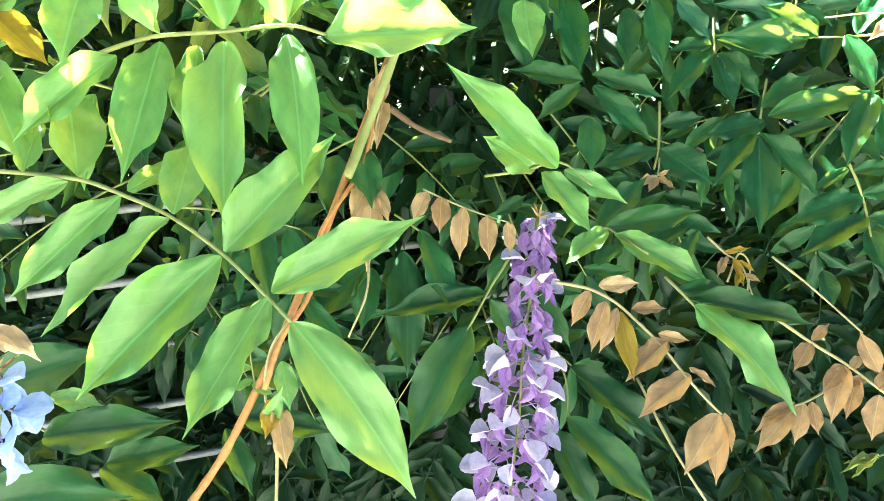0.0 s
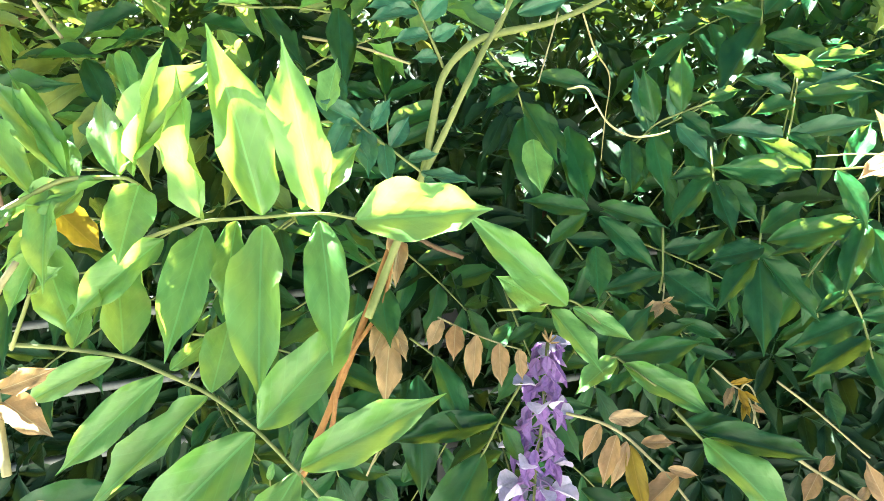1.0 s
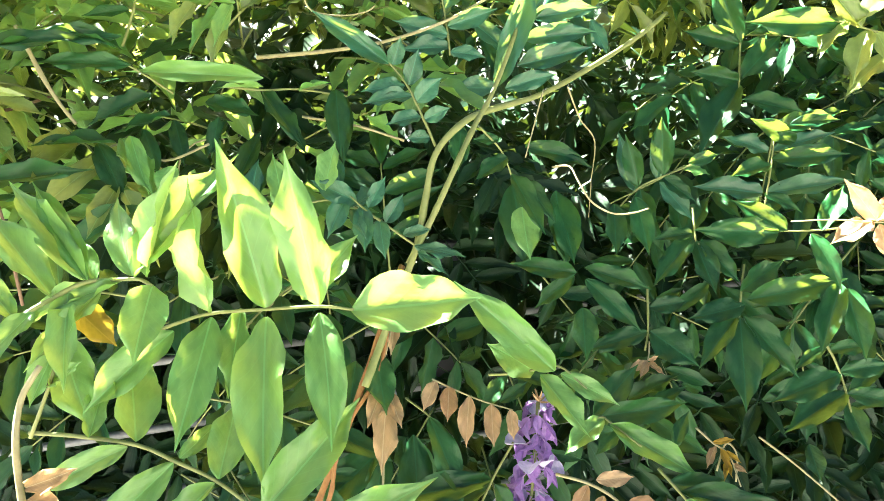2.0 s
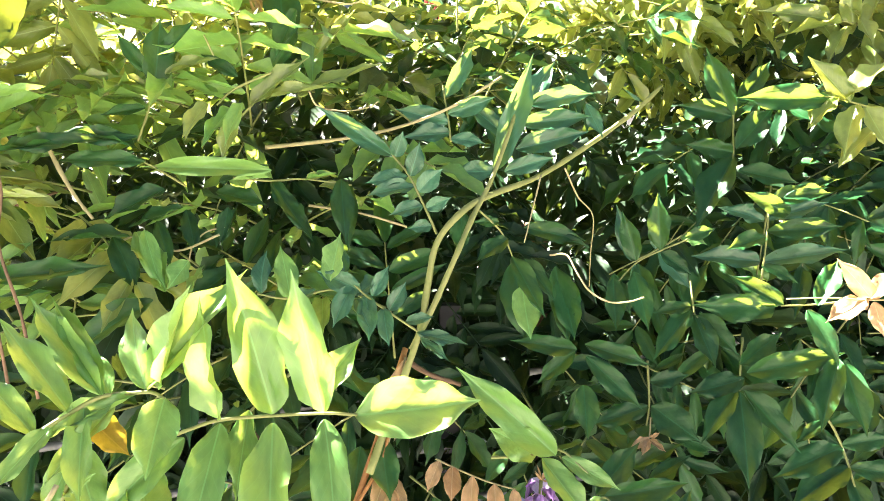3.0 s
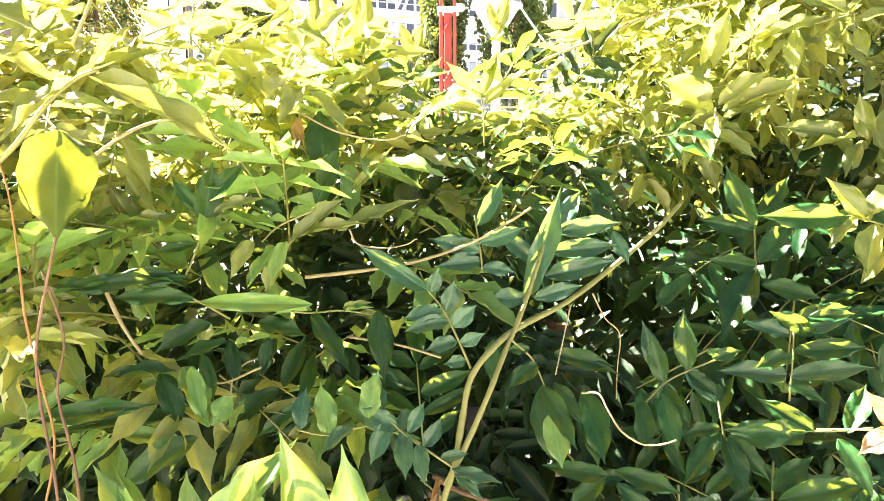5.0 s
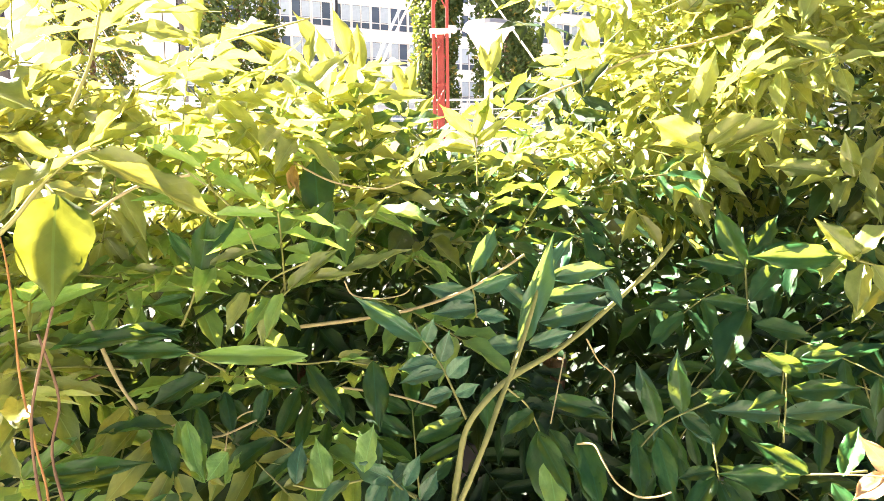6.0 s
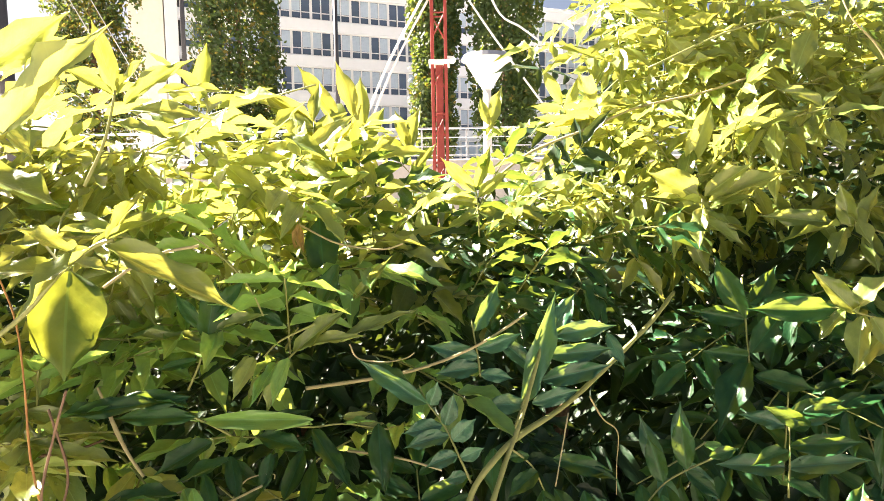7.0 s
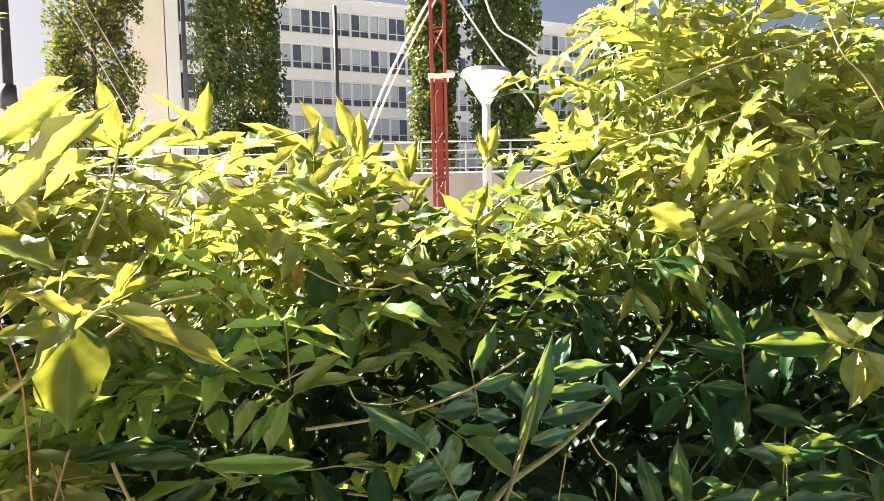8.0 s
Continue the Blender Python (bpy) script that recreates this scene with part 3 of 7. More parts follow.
def lattice_mast(label, x, y, height, w=0.30):
    """Red lattice mast: corner posts, horizontal and diagonal braces, a bracket."""
    thing = tagged(new("lattice_mast"), label, "mast")
    thing.location = (x, y, 0)
    h = w / 2
    corners = [(-h, -h), (h, -h), (h, h), (-h, h)]
    for cx, cy in corners:
        bm = bmesh.new()
        box(bm, (0.07, 0.07, height), (cx, cy, height / 2), 0.008)
        part("corner_post", bm, RED_PAINT, thing)
    bm = bmesh.new()
    box(bm, (w * 0.55, w * 0.55, 4.6), (0, 0, 2.3), 0.01)
    part("core", bm, RED_PAINT, thing)
    n = int(height / 0.55)
    for k in range(n):
        z = 0.2 + k * 0.55
        for i in range(4):
            (ax, ay), (bx, by) = corners[i], corners[(i + 1) % 4]
            v, f = tube_data([(ax, ay, z), (bx, by, z + (0.55 if k % 2 else -0.0))], (0.018, 0.018), 5)
            mesh_object("brace", v, f, RED_PAINT, thing)
    bm = bmesh.new()
    box(bm, (w + 0.16, w + 0.16, 0.10), (0, 0, 4.62), 0.01)
    part("bracket", bm, WHITE_PAINT, thing, "pale clamp band")
    bm = bmesh.new()
    bmesh.ops.create_icosphere(bm, subdivisions=2, radius=0.09, matrix=Matrix.Translation((h + 0.14, -h, 4.66)))
    box(bm, (0.12, 0.06, 0.06), (h + 0.06, -h, 4.72), 0.01)
    part("camera_dome", bm, WHITE_PAINT, thing, "small pale dome fitting")
    return thing


def cable(thing, points, r, material=None):
    v, f = tube_data(curve_points(points, 4), (r, r), 6)
    return mesh_object("cable", v, f, material or WHITE_PAINT, thing)


def street_lamp(label, x, y):
    """Modern lamp: slim pale post that opens into an inverted cone under a round cap."""
    thing = tagged(new("street_lamp"), label, "lamp post")
    thing.location = (x, y, 0)
    v, f = tube_data([(0, 0, 0), (0, 0, 1.6), (0, 0, 2.98)], (0.07, 0.055), 12)
    mesh_object("post", v, f, WHITE_PAINT, thing)
    for name, z0, r0, z1, r1, mat in (("cone", 2.96, 0.06, 3.34, 0.30, WHITE_PAINT), ("cap", 3.34, 0.34, 3.40, 0.31, STEEL)):
        bm = bmesh.new()
        bmesh.ops.create_cone(bm, cap_ends=True, segments=28, radius1=r0, radius2=r1, depth=z1 - z0, matrix=Matrix.Translation((0, 0, (z0 + z1) / 2)))
        part(name, bm, mat, thing)
    return thing


pole("dark slim pole standing on the quay", -10.5, 24.0, 3.0, 12.0, 0.10)
pole("dark slim pole standing on the quay", -5.2, 27.5, 3.0, 7.9, 0.11)
thick = pole("dark thick pole with a collar and thin wires", -11.15, 15.2, 0.0, 9.0, 0.13)
v, f = tube_data([(0, 0, 4.4), (0, 0, 5.0)], (0.19, 0.17), 10)
mesh_object("band", v, f, DARK_PAINT, thick)
for shift in (0.0, 0.55):
    v, f = tube_data([(0.1 + shift, 0.5, 9.2), (1.0 + shift, 0.7, 7.4), (2.6 + shift, 0.9, 4.3)], (0.012, 0.012), 5)
    mesh_object("wire", v, f, STEEL, thick)
street_lamp("white street lamp with an inverted cone head", 0.42, 8.2)
mast = lattice_mast("red lattice mast with pale guy cables", -0.34, 14.0, 11.5)
cable(mast, [(0.2, 0, 7.0), (-1.0, -0.1, 4.9), (-1.75, -0.1, 3.3)], 0.028)
cable(mast, [(0.35, 0, 7.0), (-0.85, -0.1, 4.9), (-1.6, -0.1, 3.3)], 0.028)
cable(mast, [(0.3, 0, 6.6), (1.2, -0.1, 5.2), (2.5, -0.1, 3.4)], 0.022)
cable(mast, [(1.1, -0.3, 7.5), (1.05, -0.3, 6.4), (1.35, -0.3, 5.6), (1.8, -0.3, 5.3), (2.2, -0.3, 5.0)], 0.022)


# ---------- shoots close to the eye, leaf by leaf ----------

vine = vine_root("wisteria_shoot", "long wisteria shoot with sunlit feathered leaves hanging close")
leaf = rachis(vine, STEM_GREEN, 0.0011, 0.0008, (-0.1537, 0.272, 1.1715), (-0.1371, 0.275, 1.1774), (-0.1219, 0.278, 1.1812), (-0.0941, 0.279, 1.1832), (-0.0661, 0.276, 1.1862), (-0.05, 0.282, 1.1821))
leaflet(leaf, FRESH_LIT, (-0.0511, 0.282, 1.1818), (0.0161, 0.291, 1.1863), (0.05, -0.80, 0.6), 0.56, 3)
leaflet(leaf, FRESH_LIT, (-0.1212, 0.278, 1.1823), (-0.1247, 0.268, 1.2507), (-0.25, -0.5, 0.83), 0.43, 1)
leaflet(leaf, FRESH_LIT, (-0.094, 0.279, 1.1843), (-0.1108, 0.277, 1.269), (0.15, -0.5, 0.86), 0.36, 4)
leaflet(leaf, FRESH_LIT, (-0.0663, 0.276, 1.1873), (-0.0781, 0.271, 1.2642), (-0.12, -0.58, 0.81), 0.36, 6)
leaflet(leaf, FRESH_LIT, (-0.122, 0.279, 1.1787), (-0.1292, 0.236, 1.1294), (0.24, -0.66, 0.7), 0.4, 0)
leaflet(leaf, FRESH_LIT, (-0.0941, 0.279, 1.179), (-0.0864, 0.226, 1.1141), (0, -0.6, 0.8), 0.36, 2)
leaflet(leaf, FRESH_LIT, (-0.0665, 0.277, 1.1822), (-0.0559, 0.236, 1.1305), (0.05, -0.52, 0.85), 0.36, 5)
leaflet(leaf, FRESH_LIT, (-0.1398, 0.274, 1.1733), (-0.1758, 0.246, 1.1428), (0.35, -0.7, 0.62), 0.4, 7)
leaflet(leaf, FRESH_LIT, (-0.0783, 0.292, 1.1837), (-0.0507, 0.31, 1.2152), (0.25, -0.62, 0.75), 0.46, 2)
leaflet(leaf, FRESH_LIT, (-0.1946, 0.27, 1.1721), (-0.1751, 0.25, 1.1314), (0.3, -0.72, 0.62), 0.5, 10)
leaflet(leaf, FRESH_LIT, (-0.1614, 0.29, 1.1544), (-0.1695, 0.275, 1.1122), (0.1, -0.75, 0.65), 0.44, 9)
leaflet(leaf, FRESH_LIT, (-0.1137, 0.3, 1.1753), (-0.1182, 0.28, 1.1317), (0.1, -0.75, 0.65), 0.42, 11)
leaf = rachis(vine, STEM_GREEN, 0.0011, 0.0007, (-0.2071, 0.2529, 1.1281), (-0.1816, 0.2505, 1.1278), (-0.1505, 0.2454, 1.1264), (-0.1303, 0.2391, 1.122), (-0.1099, 0.2355, 1.1137), (-0.0889, 0.2296, 1.1001), (-0.0726, 0.2235, 1.086), (-0.0604, 0.2186, 1.0744))
leaflet(leaf, FRESH_LIT, (-0.131, 0.2389, 1.1216), (-0.1718, 0.2135, 1.0868), (0.50, -0.45, 0.74), 0.34, 0)
leaflet(leaf, FRESH_LIT, (-0.111, 0.2352, 1.1131), (-0.1567, 0.2076, 1.0731), (0.18, -0.41, 0.89), 0.30, 4)
leaflet(leaf, FRESH_LIT, (-0.0896, 0.2291, 1.099), (-0.1417, 0.1936, 1.0531), (0.48, -0.40, 0.78), 0.42, 2)
leaflet(leaf, FRESH_LIT, (-0.0698, 0.2228, 1.0843), (-0.0988, 0.1878, 1.0399), (0.14, -0.57, 0.81), 0.37, 8)
leaflet(leaf, FRESH_LIT, (-0.0604, 0.2186, 1.0744), (-0.0062, 0.186, 1.0112), (-0.10, -0.47, 0.88), 0.37, 5)
leaflet(leaf, FRESH_LIT, (-0.0686, 0.2234, 1.0858), (-0.0065, 0.2361, 1.1163), (-0.20, -0.82, 0.53), 0.34, 1)
leaflet(leaf, FRESH_LIT, (-0.0882, 0.2299, 1.101), (-0.0452, 0.261, 1.1438), (0.12, -0.84, 0.53), 0.42, 3)
leaflet(leaf, FRESH_LIT, (-0.1092, 0.2359, 1.1148), (-0.107, 0.2637, 1.1418), (0.23, -0.82, 0.52), 0.54, 6)
leaflet(leaf, FRESH_LIT, (-0.1282, 0.2397, 1.1235), (-0.1155, 0.2592, 1.1311), (0.16, -0.92, 0.36), 0.44, 8)
leaflet(leaf, FRESH_LIT, (-0.1519, 0.2469, 1.1274), (-0.166, 0.2782, 1.1627), (0.69, -0.70, 0.18), 0.54, 2)
leaflet(leaf, FRESH_LIT, (-0.1558, 0.246, 1.1252), (-0.1965, 0.2332, 1.1075), (0.51, -0.55, 0.66), 0.34, 7)
leaflet(leaf, FRESH_LIT, (-0.1754, 0.2485, 1.1284), (-0.1745, 0.2683, 1.1519), (0.20, -0.95, 0.26), 0.42, 9)
leaf = rachis(vine, STEM_GREEN, 0.0013, 0.0009, (-0.2054, 0.245, 1.1861), (-0.1838, 0.252, 1.1984), (-0.1706, 0.258, 1.2045), (-0.1569, 0.262, 1.2046), (-0.1476, 0.263, 1.2044), (-0.1413, 0.262, 1.2013))
leaflet(leaf, FRESH_LIT, (-0.1413, 0.262, 1.2019), (-0.1411, 0.235, 1.1743), (0.38, -0.6, 0.7), 0.62, 3)
leaflet(leaf, FRESH_LIT, (-0.1502, 0.264, 1.2051), (-0.1056, 0.287, 1.2623), (0.15, -0.4, 0.9), 0.34, 1)
leaflet(leaf, FRESH_LIT, (-0.1704, 0.258, 1.2057), (-0.2103, 0.275, 1.252), (-0.18, -0.35, 0.92), 0.27, 10)
leaflet(leaf, FRESH_LIT, (-0.1693, 0.258, 1.2057), (-0.2016, 0.28, 1.2486), (0.25, -0.4, 0.88), 0.25, 8)
leaflet(leaf, FRESH_LIT, (-0.1826, 0.252, 1.199), (-0.2216, 0.268, 1.2421), (0.19, -0.4, 0.9), 0.3, 11)
leaflet(leaf, FRESH_LIT, (-0.1556, 0.262, 1.2037), (-0.203, 0.242, 1.1885), (0.3, -0.5, 0.8), 0.24, 9)
leaflet(leaf, FRESH_LIT, (-0.1641, 0.259, 1.2007), (-0.1884, 0.232, 1.1716), (0.32, -0.5, 0.8), 0.27, 8)
leaflet(leaf, FRESH_LIT, (-0.1513, 0.264, 1.2057), (-0.1696, 0.29, 1.241), (-0.2, -0.45, 0.88), 0.36, 5)
leaflet(leaf, FRESH_LIT, (-0.145, 0.266, 1.2047), (-0.1233, 0.256, 1.2617), (-0.2, -0.5, 0.85), 0.34, 2)
leaflet(leaf, FRESH_LIT, (-0.1679, 0.262, 1.2037), (-0.1832, 0.275, 1.2239), (0.2, -0.45, 0.88), 0.42, 6)
leaflet(leaf, FRESH_LIT, (-0.1981, 0.247, 1.1903), (-0.2259, 0.255, 1.2189), (0.2, -0.5, 0.85), 0.36, 4)
leaflet(leaf, FRESH_LIT, (-0.1899, 0.25, 1.1945), (-0.2089, 0.225, 1.173), (0.3, -0.5, 0.8), 0.34, 0)
leaflet(leaf, FRESH_LIT, (-0.1776, 0.256, 1.2008), (-0.1682, 0.225, 1.1659), (0.1, -0.6, 0.8), 0.33, 7)
leaf = rachis(vine, STEM_GREEN, 0.001, 0.0007, (-0.2048, 0.25, 1.127), (-0.1916, 0.255, 1.1583), (-0.185, 0.262, 1.1826), (-0.1834, 0.266, 1.1907))
leaflet(leaf, YELLOWING, (-0.1835, 0.266, 1.1904), (-0.1625, 0.262, 1.1702), (0.5, -0.6, 0.64), 0.62, 4)
leaflet(leaf, FRESH_LIT, (-0.1891, 0.262, 1.1746), (-0.1999, 0.245, 1.1461), (0.2, -0.6, 0.8), 0.42, 2)
leaflet(leaf, FRESH_LIT, (-0.1954, 0.256, 1.1524), (-0.1741, 0.25, 1.1683), (0.3, -0.6, 0.77), 0.4, 6)
leaf = rachis(vine, STEM_TAN, 0.0016, 0.0012, (-0.1643, 0.1837, 1.1112), (-0.1753, 0.2003, 1.1315), (-0.1781, 0.2069, 1.1527), (-0.1795, 0.2166, 1.1675), (-0.1751, 0.2252, 1.1785))
leaflet(leaf, DRY, (-0.1736, 0.2016, 1.1358), (-0.151, 0.1996, 1.1461), (0.61, -0.58, 0.53), 0.42, 9)
leaflet(leaf, DRY, (-0.1724, 0.2003, 1.1315), (-0.1491, 0.1884, 1.1266), (0.22, -0.52, 0.82), 0.53, 10)
leaflet(leaf, DRY, (-0.1772, 0.2096, 1.0776), (-0.1501, 0.1954, 1.0702), (0.49, -0.49, 0.72), 0.34, 8)

vine = vine_root("wisteria_plant", "old wisteria plant with twisted orange-brown and green stems")
stem(vine, "stem", STEM_ORANGE, 0.0026, 0.0022, (-0.1523, 0.2789, 0.9086), (-0.1287, 0.293, 0.9419), (-0.1052, 0.3117, 0.9863), (-0.0885, 0.3264, 1.0211), (-0.0744, 0.3457, 1.054), (-0.0634, 0.3627, 1.0813), (-0.0511, 0.3878, 1.1148), (-0.0352, 0.4284, 1.1595))
stem(vine, "stem", STEM_ORANGE, 0.0018, 0.0012, (-0.1029, 0.301, 0.9816), (-0.0931, 0.3128, 1.0095), (-0.0775, 0.3269, 1.0325), (-0.0718, 0.3451, 1.0654), (-0.0498, 0.3715, 1.0971), (-0.0422, 0.3934, 1.1282), (-0.0348, 0.4217, 1.1566))
stem(vine, "stem", STEM_TAN, 0.001, 0.0008, (-0.0976, 0.2796, 0.9107), (-0.0985, 0.2973, 0.9472), (-0.1051, 0.3064, 0.9737), (-0.1006, 0.3128, 1.0016), (-0.0875, 0.3216, 1.0199))
stem(vine, "stem", STEM_TAN, 0.0009, 0.0006, (-0.0438, 0.3503, 1.0523), (-0.0441, 0.3304, 1.031), (-0.054, 0.3157, 1.0089))
stem(vine, "stem", STEM_GREEN, 0.0028, 0.0023, (-0.0566, 0.3612, 1.095), (-0.0444, 0.3838, 1.1253), (-0.0238, 0.4068, 1.1784), (-0.0172, 0.4177, 1.2115), (-0.0101, 0.4273, 1.2433), (0.009, 0.4426, 1.2638), (0.032, 0.4702, 1.2723), (0.0785, 0.5153, 1.2832), (0.14, 0.5769, 1.3105), (0.1894, 0.6233, 1.3374), (0.2251, 0.6636, 1.3602))
stem(vine, "stem", STEM_GREEN, 0.0026, 0.0016, (-0.0288, 0.4044, 1.1684), (-0.0122, 0.4121, 1.2003), (0.0045, 0.4236, 1.2356), (0.0177, 0.4464, 1.2606), (0.032, 0.4719, 1.2829), (0.0474, 0.5, 1.3162), (0.0634, 0.5252, 1.357))
stem(vine, "stem", STEM_TAN, 0.0016, 0.0012, (-0.1488, 0.4829, 1.3099), (-0.0908, 0.4903, 1.3157), (-0.0453, 0.4963, 1.3241), (0.0009, 0.5065, 1.3406), (0.0434, 0.5178, 1.365))
stem(vine, "stem", STEM_TAN, 0.0011, 0.0009, (-0.1091, 0.4523, 1.2676), (-0.0694, 0.4533, 1.261), (-0.0338, 0.4543, 1.2501))
stem(vine, "stem", STEM_TAN, 0.0018, 0.0011, (-0.2953, 0.4303, 1.3286), (-0.2798, 0.4226, 1.2991), (-0.2678, 0.4181, 1.2794), (-0.2563, 0.4157, 1.2642))
stem(vine, "stem", BARK, 0.0016, 0.001, (-0.3647, 0.4488, 1.2666), (-0.3299, 0.4502, 1.2706), (-0.2969, 0.4635, 1.2819))
stem(vine, "tendril", STEM_TAN, 0.0007, 0.0005, (-0.1997, 0.4354, 1.2224), (-0.1979, 0.4398, 1.2368), (-0.1901, 0.4444, 1.2469), (-0.1792, 0.4455, 1.251), (-0.1675, 0.4457, 1.2514), (-0.1667, 0.4449, 1.248))
stem(vine, "tendril", STEM_TAN, 0.0008, 0.0006, (0.0715, 0.4164, 1.2362), (0.0828, 0.4117, 1.2373), (0.0885, 0.4044, 1.2276), (0.0965, 0.3965, 1.2155), (0.1089, 0.3901, 1.2093), (0.1219, 0.3883, 1.2099), (0.1324, 0.3891, 1.2128))
stem(vine, "tendril", STEM_TAN, 0.0008, 0.0005, (0.0989, 0.5168, 1.2888), (0.1154, 0.5366, 1.2611), (0.1349, 0.5579, 1.2394), (0.1385, 0.5749, 1.2006), (0.1426, 0.5916, 1.1602))
stem(vine, "tendril", STEM_TAN, 0.0007, 0.0005, (0.0731, 0.4797, 1.2871), (0.0649, 0.4636, 1.2623), (0.0569, 0.4476, 1.2386))
stem(vine, "stem", STEM_TAN, 0.002, 0.0014, (0.021, 0.8038, 1.4847), (0.0825, 0.8088, 1.5305), (0.1642, 0.8023, 1.5623), (0.2213, 0.7946, 1.5849), (0.3059, 0.7872, 1.6019), (0.381, 0.7799, 1.6256))
stem(vine, "stem", STEM_GREEN, 0.0014, 0.0009, (0.231, 0.7787, 1.6326), (0.3255, 0.7841, 1.674), (0.398, 0.7874, 1.6941), (0.4632, 0.7901, 1.7087))
stem(vine, "stem", STEM_TAN, 0.0011, 0.0009, (0.4962, 0.7012, 1.5838), (0.4715, 0.7096, 1.6373), (0.446, 0.7167, 1.6718), (0.4334, 0.7302, 1.7216))
stem(vine, "stem", BARK, 0.0009, 0.0007, (-0.2533, 0.3067, 1.1849), (-0.2516, 0.3039, 1.229), (-0.2597, 0.3099, 1.2673), (-0.2594, 0.3104, 1.3006), (-0.2443, 0.3018, 1.3377), (-0.2267, 0.2893, 1.3691))
stem(vine, "stem", STEM_ORANGE, 0.0008, 0.0006, (-0.2769, 0.314, 1.1724), (-0.265, 0.3244, 1.2332), (-0.2736, 0.3308, 1.2737), (-0.2839, 0.3371, 1.3143), (-0.2891, 0.3436, 1.3549), (-0.2976, 0.3505, 1.3988), (-0.31, 0.347, 1.4414))
stem(vine, "stem", BARK, 0.001, 0.0008, (-0.271, 0.3521, 1.156), (-0.2722, 0.3513, 1.2129), (-0.2767, 0.3487, 1.2602), (-0.2665, 0.3452, 1.2982), (-0.2737, 0.3419, 1.3413))
stem(vine, "stem", STEM_TAN, 0.0012, 0.001, (-0.2594, 0.3844, 1.4118), (-0.2409, 0.3872, 1.4245), (-0.2257, 0.3993, 1.4335), (-0.2036, 0.4109, 1.4374))
stem(vine, "stem", STEM_GREEN, 0.0012, 0.0007, (-0.2757, 0.5282, 1.5366), (-0.2246, 0.5307, 1.5523), (-0.1837, 0.5325, 1.5632), (-0.1428, 0.5343, 1.5736))
stem(vine, "stem", STEM_TAN, 0.0012, 0.0009, (0.1533, 0.3942, 0.9275), (0.1695, 0.3709, 0.8983), (0.1828, 0.3514, 0.8782), (0.2018, 0.3401, 0.8515))
stem(vine, "stem", STEM_TAN, 0.001, 0.0007, (0.2513, 0.4216, 1.0186), (0.2813, 0.4125, 0.9973), (0.3199, 0.3992, 0.9664))
stem(vine, "tendril", STEM_TAN, 0.0008, 0.0006, (0.1985, 0.3781, 1.0179), (0.2061, 0.3857, 1.0359), (0.2139, 0.3827, 1.0288), (0.2122, 0.3751, 1.0109))
stem(vine, "stem", BARK, 0.003, 0.002, (-0.0443, 0.5264, 1.1088), (-0.0204, 0.5298, 1.0915), (0.0093, 0.5349, 1.0783))

vine = vine_root("wisteria_shoot", "wisteria shoot with young bronze leaves beside green ones")
leaf = rachis(vine, STEM_TAN, 0.0008, 0.0006, (-0.0124, 0.4204, 1.0694), (0.0079, 0.4168, 1.061), (0.0283, 0.4136, 1.0538), (0.0509, 0.4128, 1.047))
leaflet(leaf, BRONZE, (-0.0096, 0.42, 1.0683), (-0.0191, 0.4039, 1.0508), (0.13, -0.50, 0.86), 0.56, 0)
leaflet(leaf, BRONZE, (0.001, 0.4181, 1.0639), (0, 0.4008, 1.0437), (0.12, -0.64, 0.76), 0.63, 1)
leaflet(leaf, BRONZE, (0.0169, 0.4152, 1.0574), (0.0138, 0.3933, 1.0263), (-0.18, -0.51, 0.84), 0.43, 2)
leaflet(leaf, BRONZE, (0.034, 0.4128, 1.052), (0.0352, 0.3933, 1.0265), (-0.07, -0.42, 0.90), 0.51, 3)
leaflet(leaf, BRONZE, (0.0488, 0.413, 1.0473), (0.0509, 0.3995, 1.0283), (0.13, -0.55, 0.82), 0.51, 4)
leaflet(leaf, GREEN_SHADE, (0.0406, 0.4152, 1.0525), (0.0643, 0.4303, 1.0628), (0.04, -0.90, 0.43), 0.42, 4)
leaf = rachis(vine, STEM_TAN, 0.0012, 0.0008, (0.0781, 0.3691, 1.0211), (0.0984, 0.3584, 1.0216), (0.1146, 0.3533, 1.0148), (0.1288, 0.3465, 1.0041), (0.1451, 0.3392, 0.9897), (0.1591, 0.3304, 0.9741), (0.1719, 0.3247, 0.9609), (0.1829, 0.3204, 0.951))
leaflet(leaf, BRONZE, (0.1047, 0.3592, 1.0237), (0.132, 0.3599, 1.0257), (-0.29, -0.80, 0.52), 0.50, 0)
leaflet(leaf, BRONZE, (0.1254, 0.3505, 1.011), (0.1482, 0.3494, 1.0129), (0.01, -0.64, 0.77), 0.48, 1)
leaflet(leaf, BRONZE, (0.1424, 0.3425, 0.9974), (0.1611, 0.3373, 0.9958), (-0.31, -0.73, 0.61), 0.45, 2)
leaflet(leaf, BRONZE, (0.1487, 0.3406, 0.9931), (0.1187, 0.3236, 0.9737), (-0.28, -0.40, 0.87), 0.50, 3)
leaflet(leaf, BRONZE, (0.1627, 0.3304, 0.9742), (0.1273, 0.3142, 0.9526), (-0.26, -0.39, 0.88), 0.46, 4)
leaflet(leaf, BRONZE, (0.1616, 0.3322, 0.9785), (0.1808, 0.3275, 0.9678), (-0.16, -0.44, 0.88), 0.32, 5)
leaflet(leaf, BRONZE, (0.1818, 0.3204, 0.951), (0.1545, 0.2969, 0.9227), (-0.30, -0.39, 0.87), 0.51, 6)
leaflet(leaf, BRONZE, (0.1826, 0.3197, 0.9493), (0.1768, 0.2972, 0.9131), (-0.22, -0.30, 0.93), 0.35, 7)
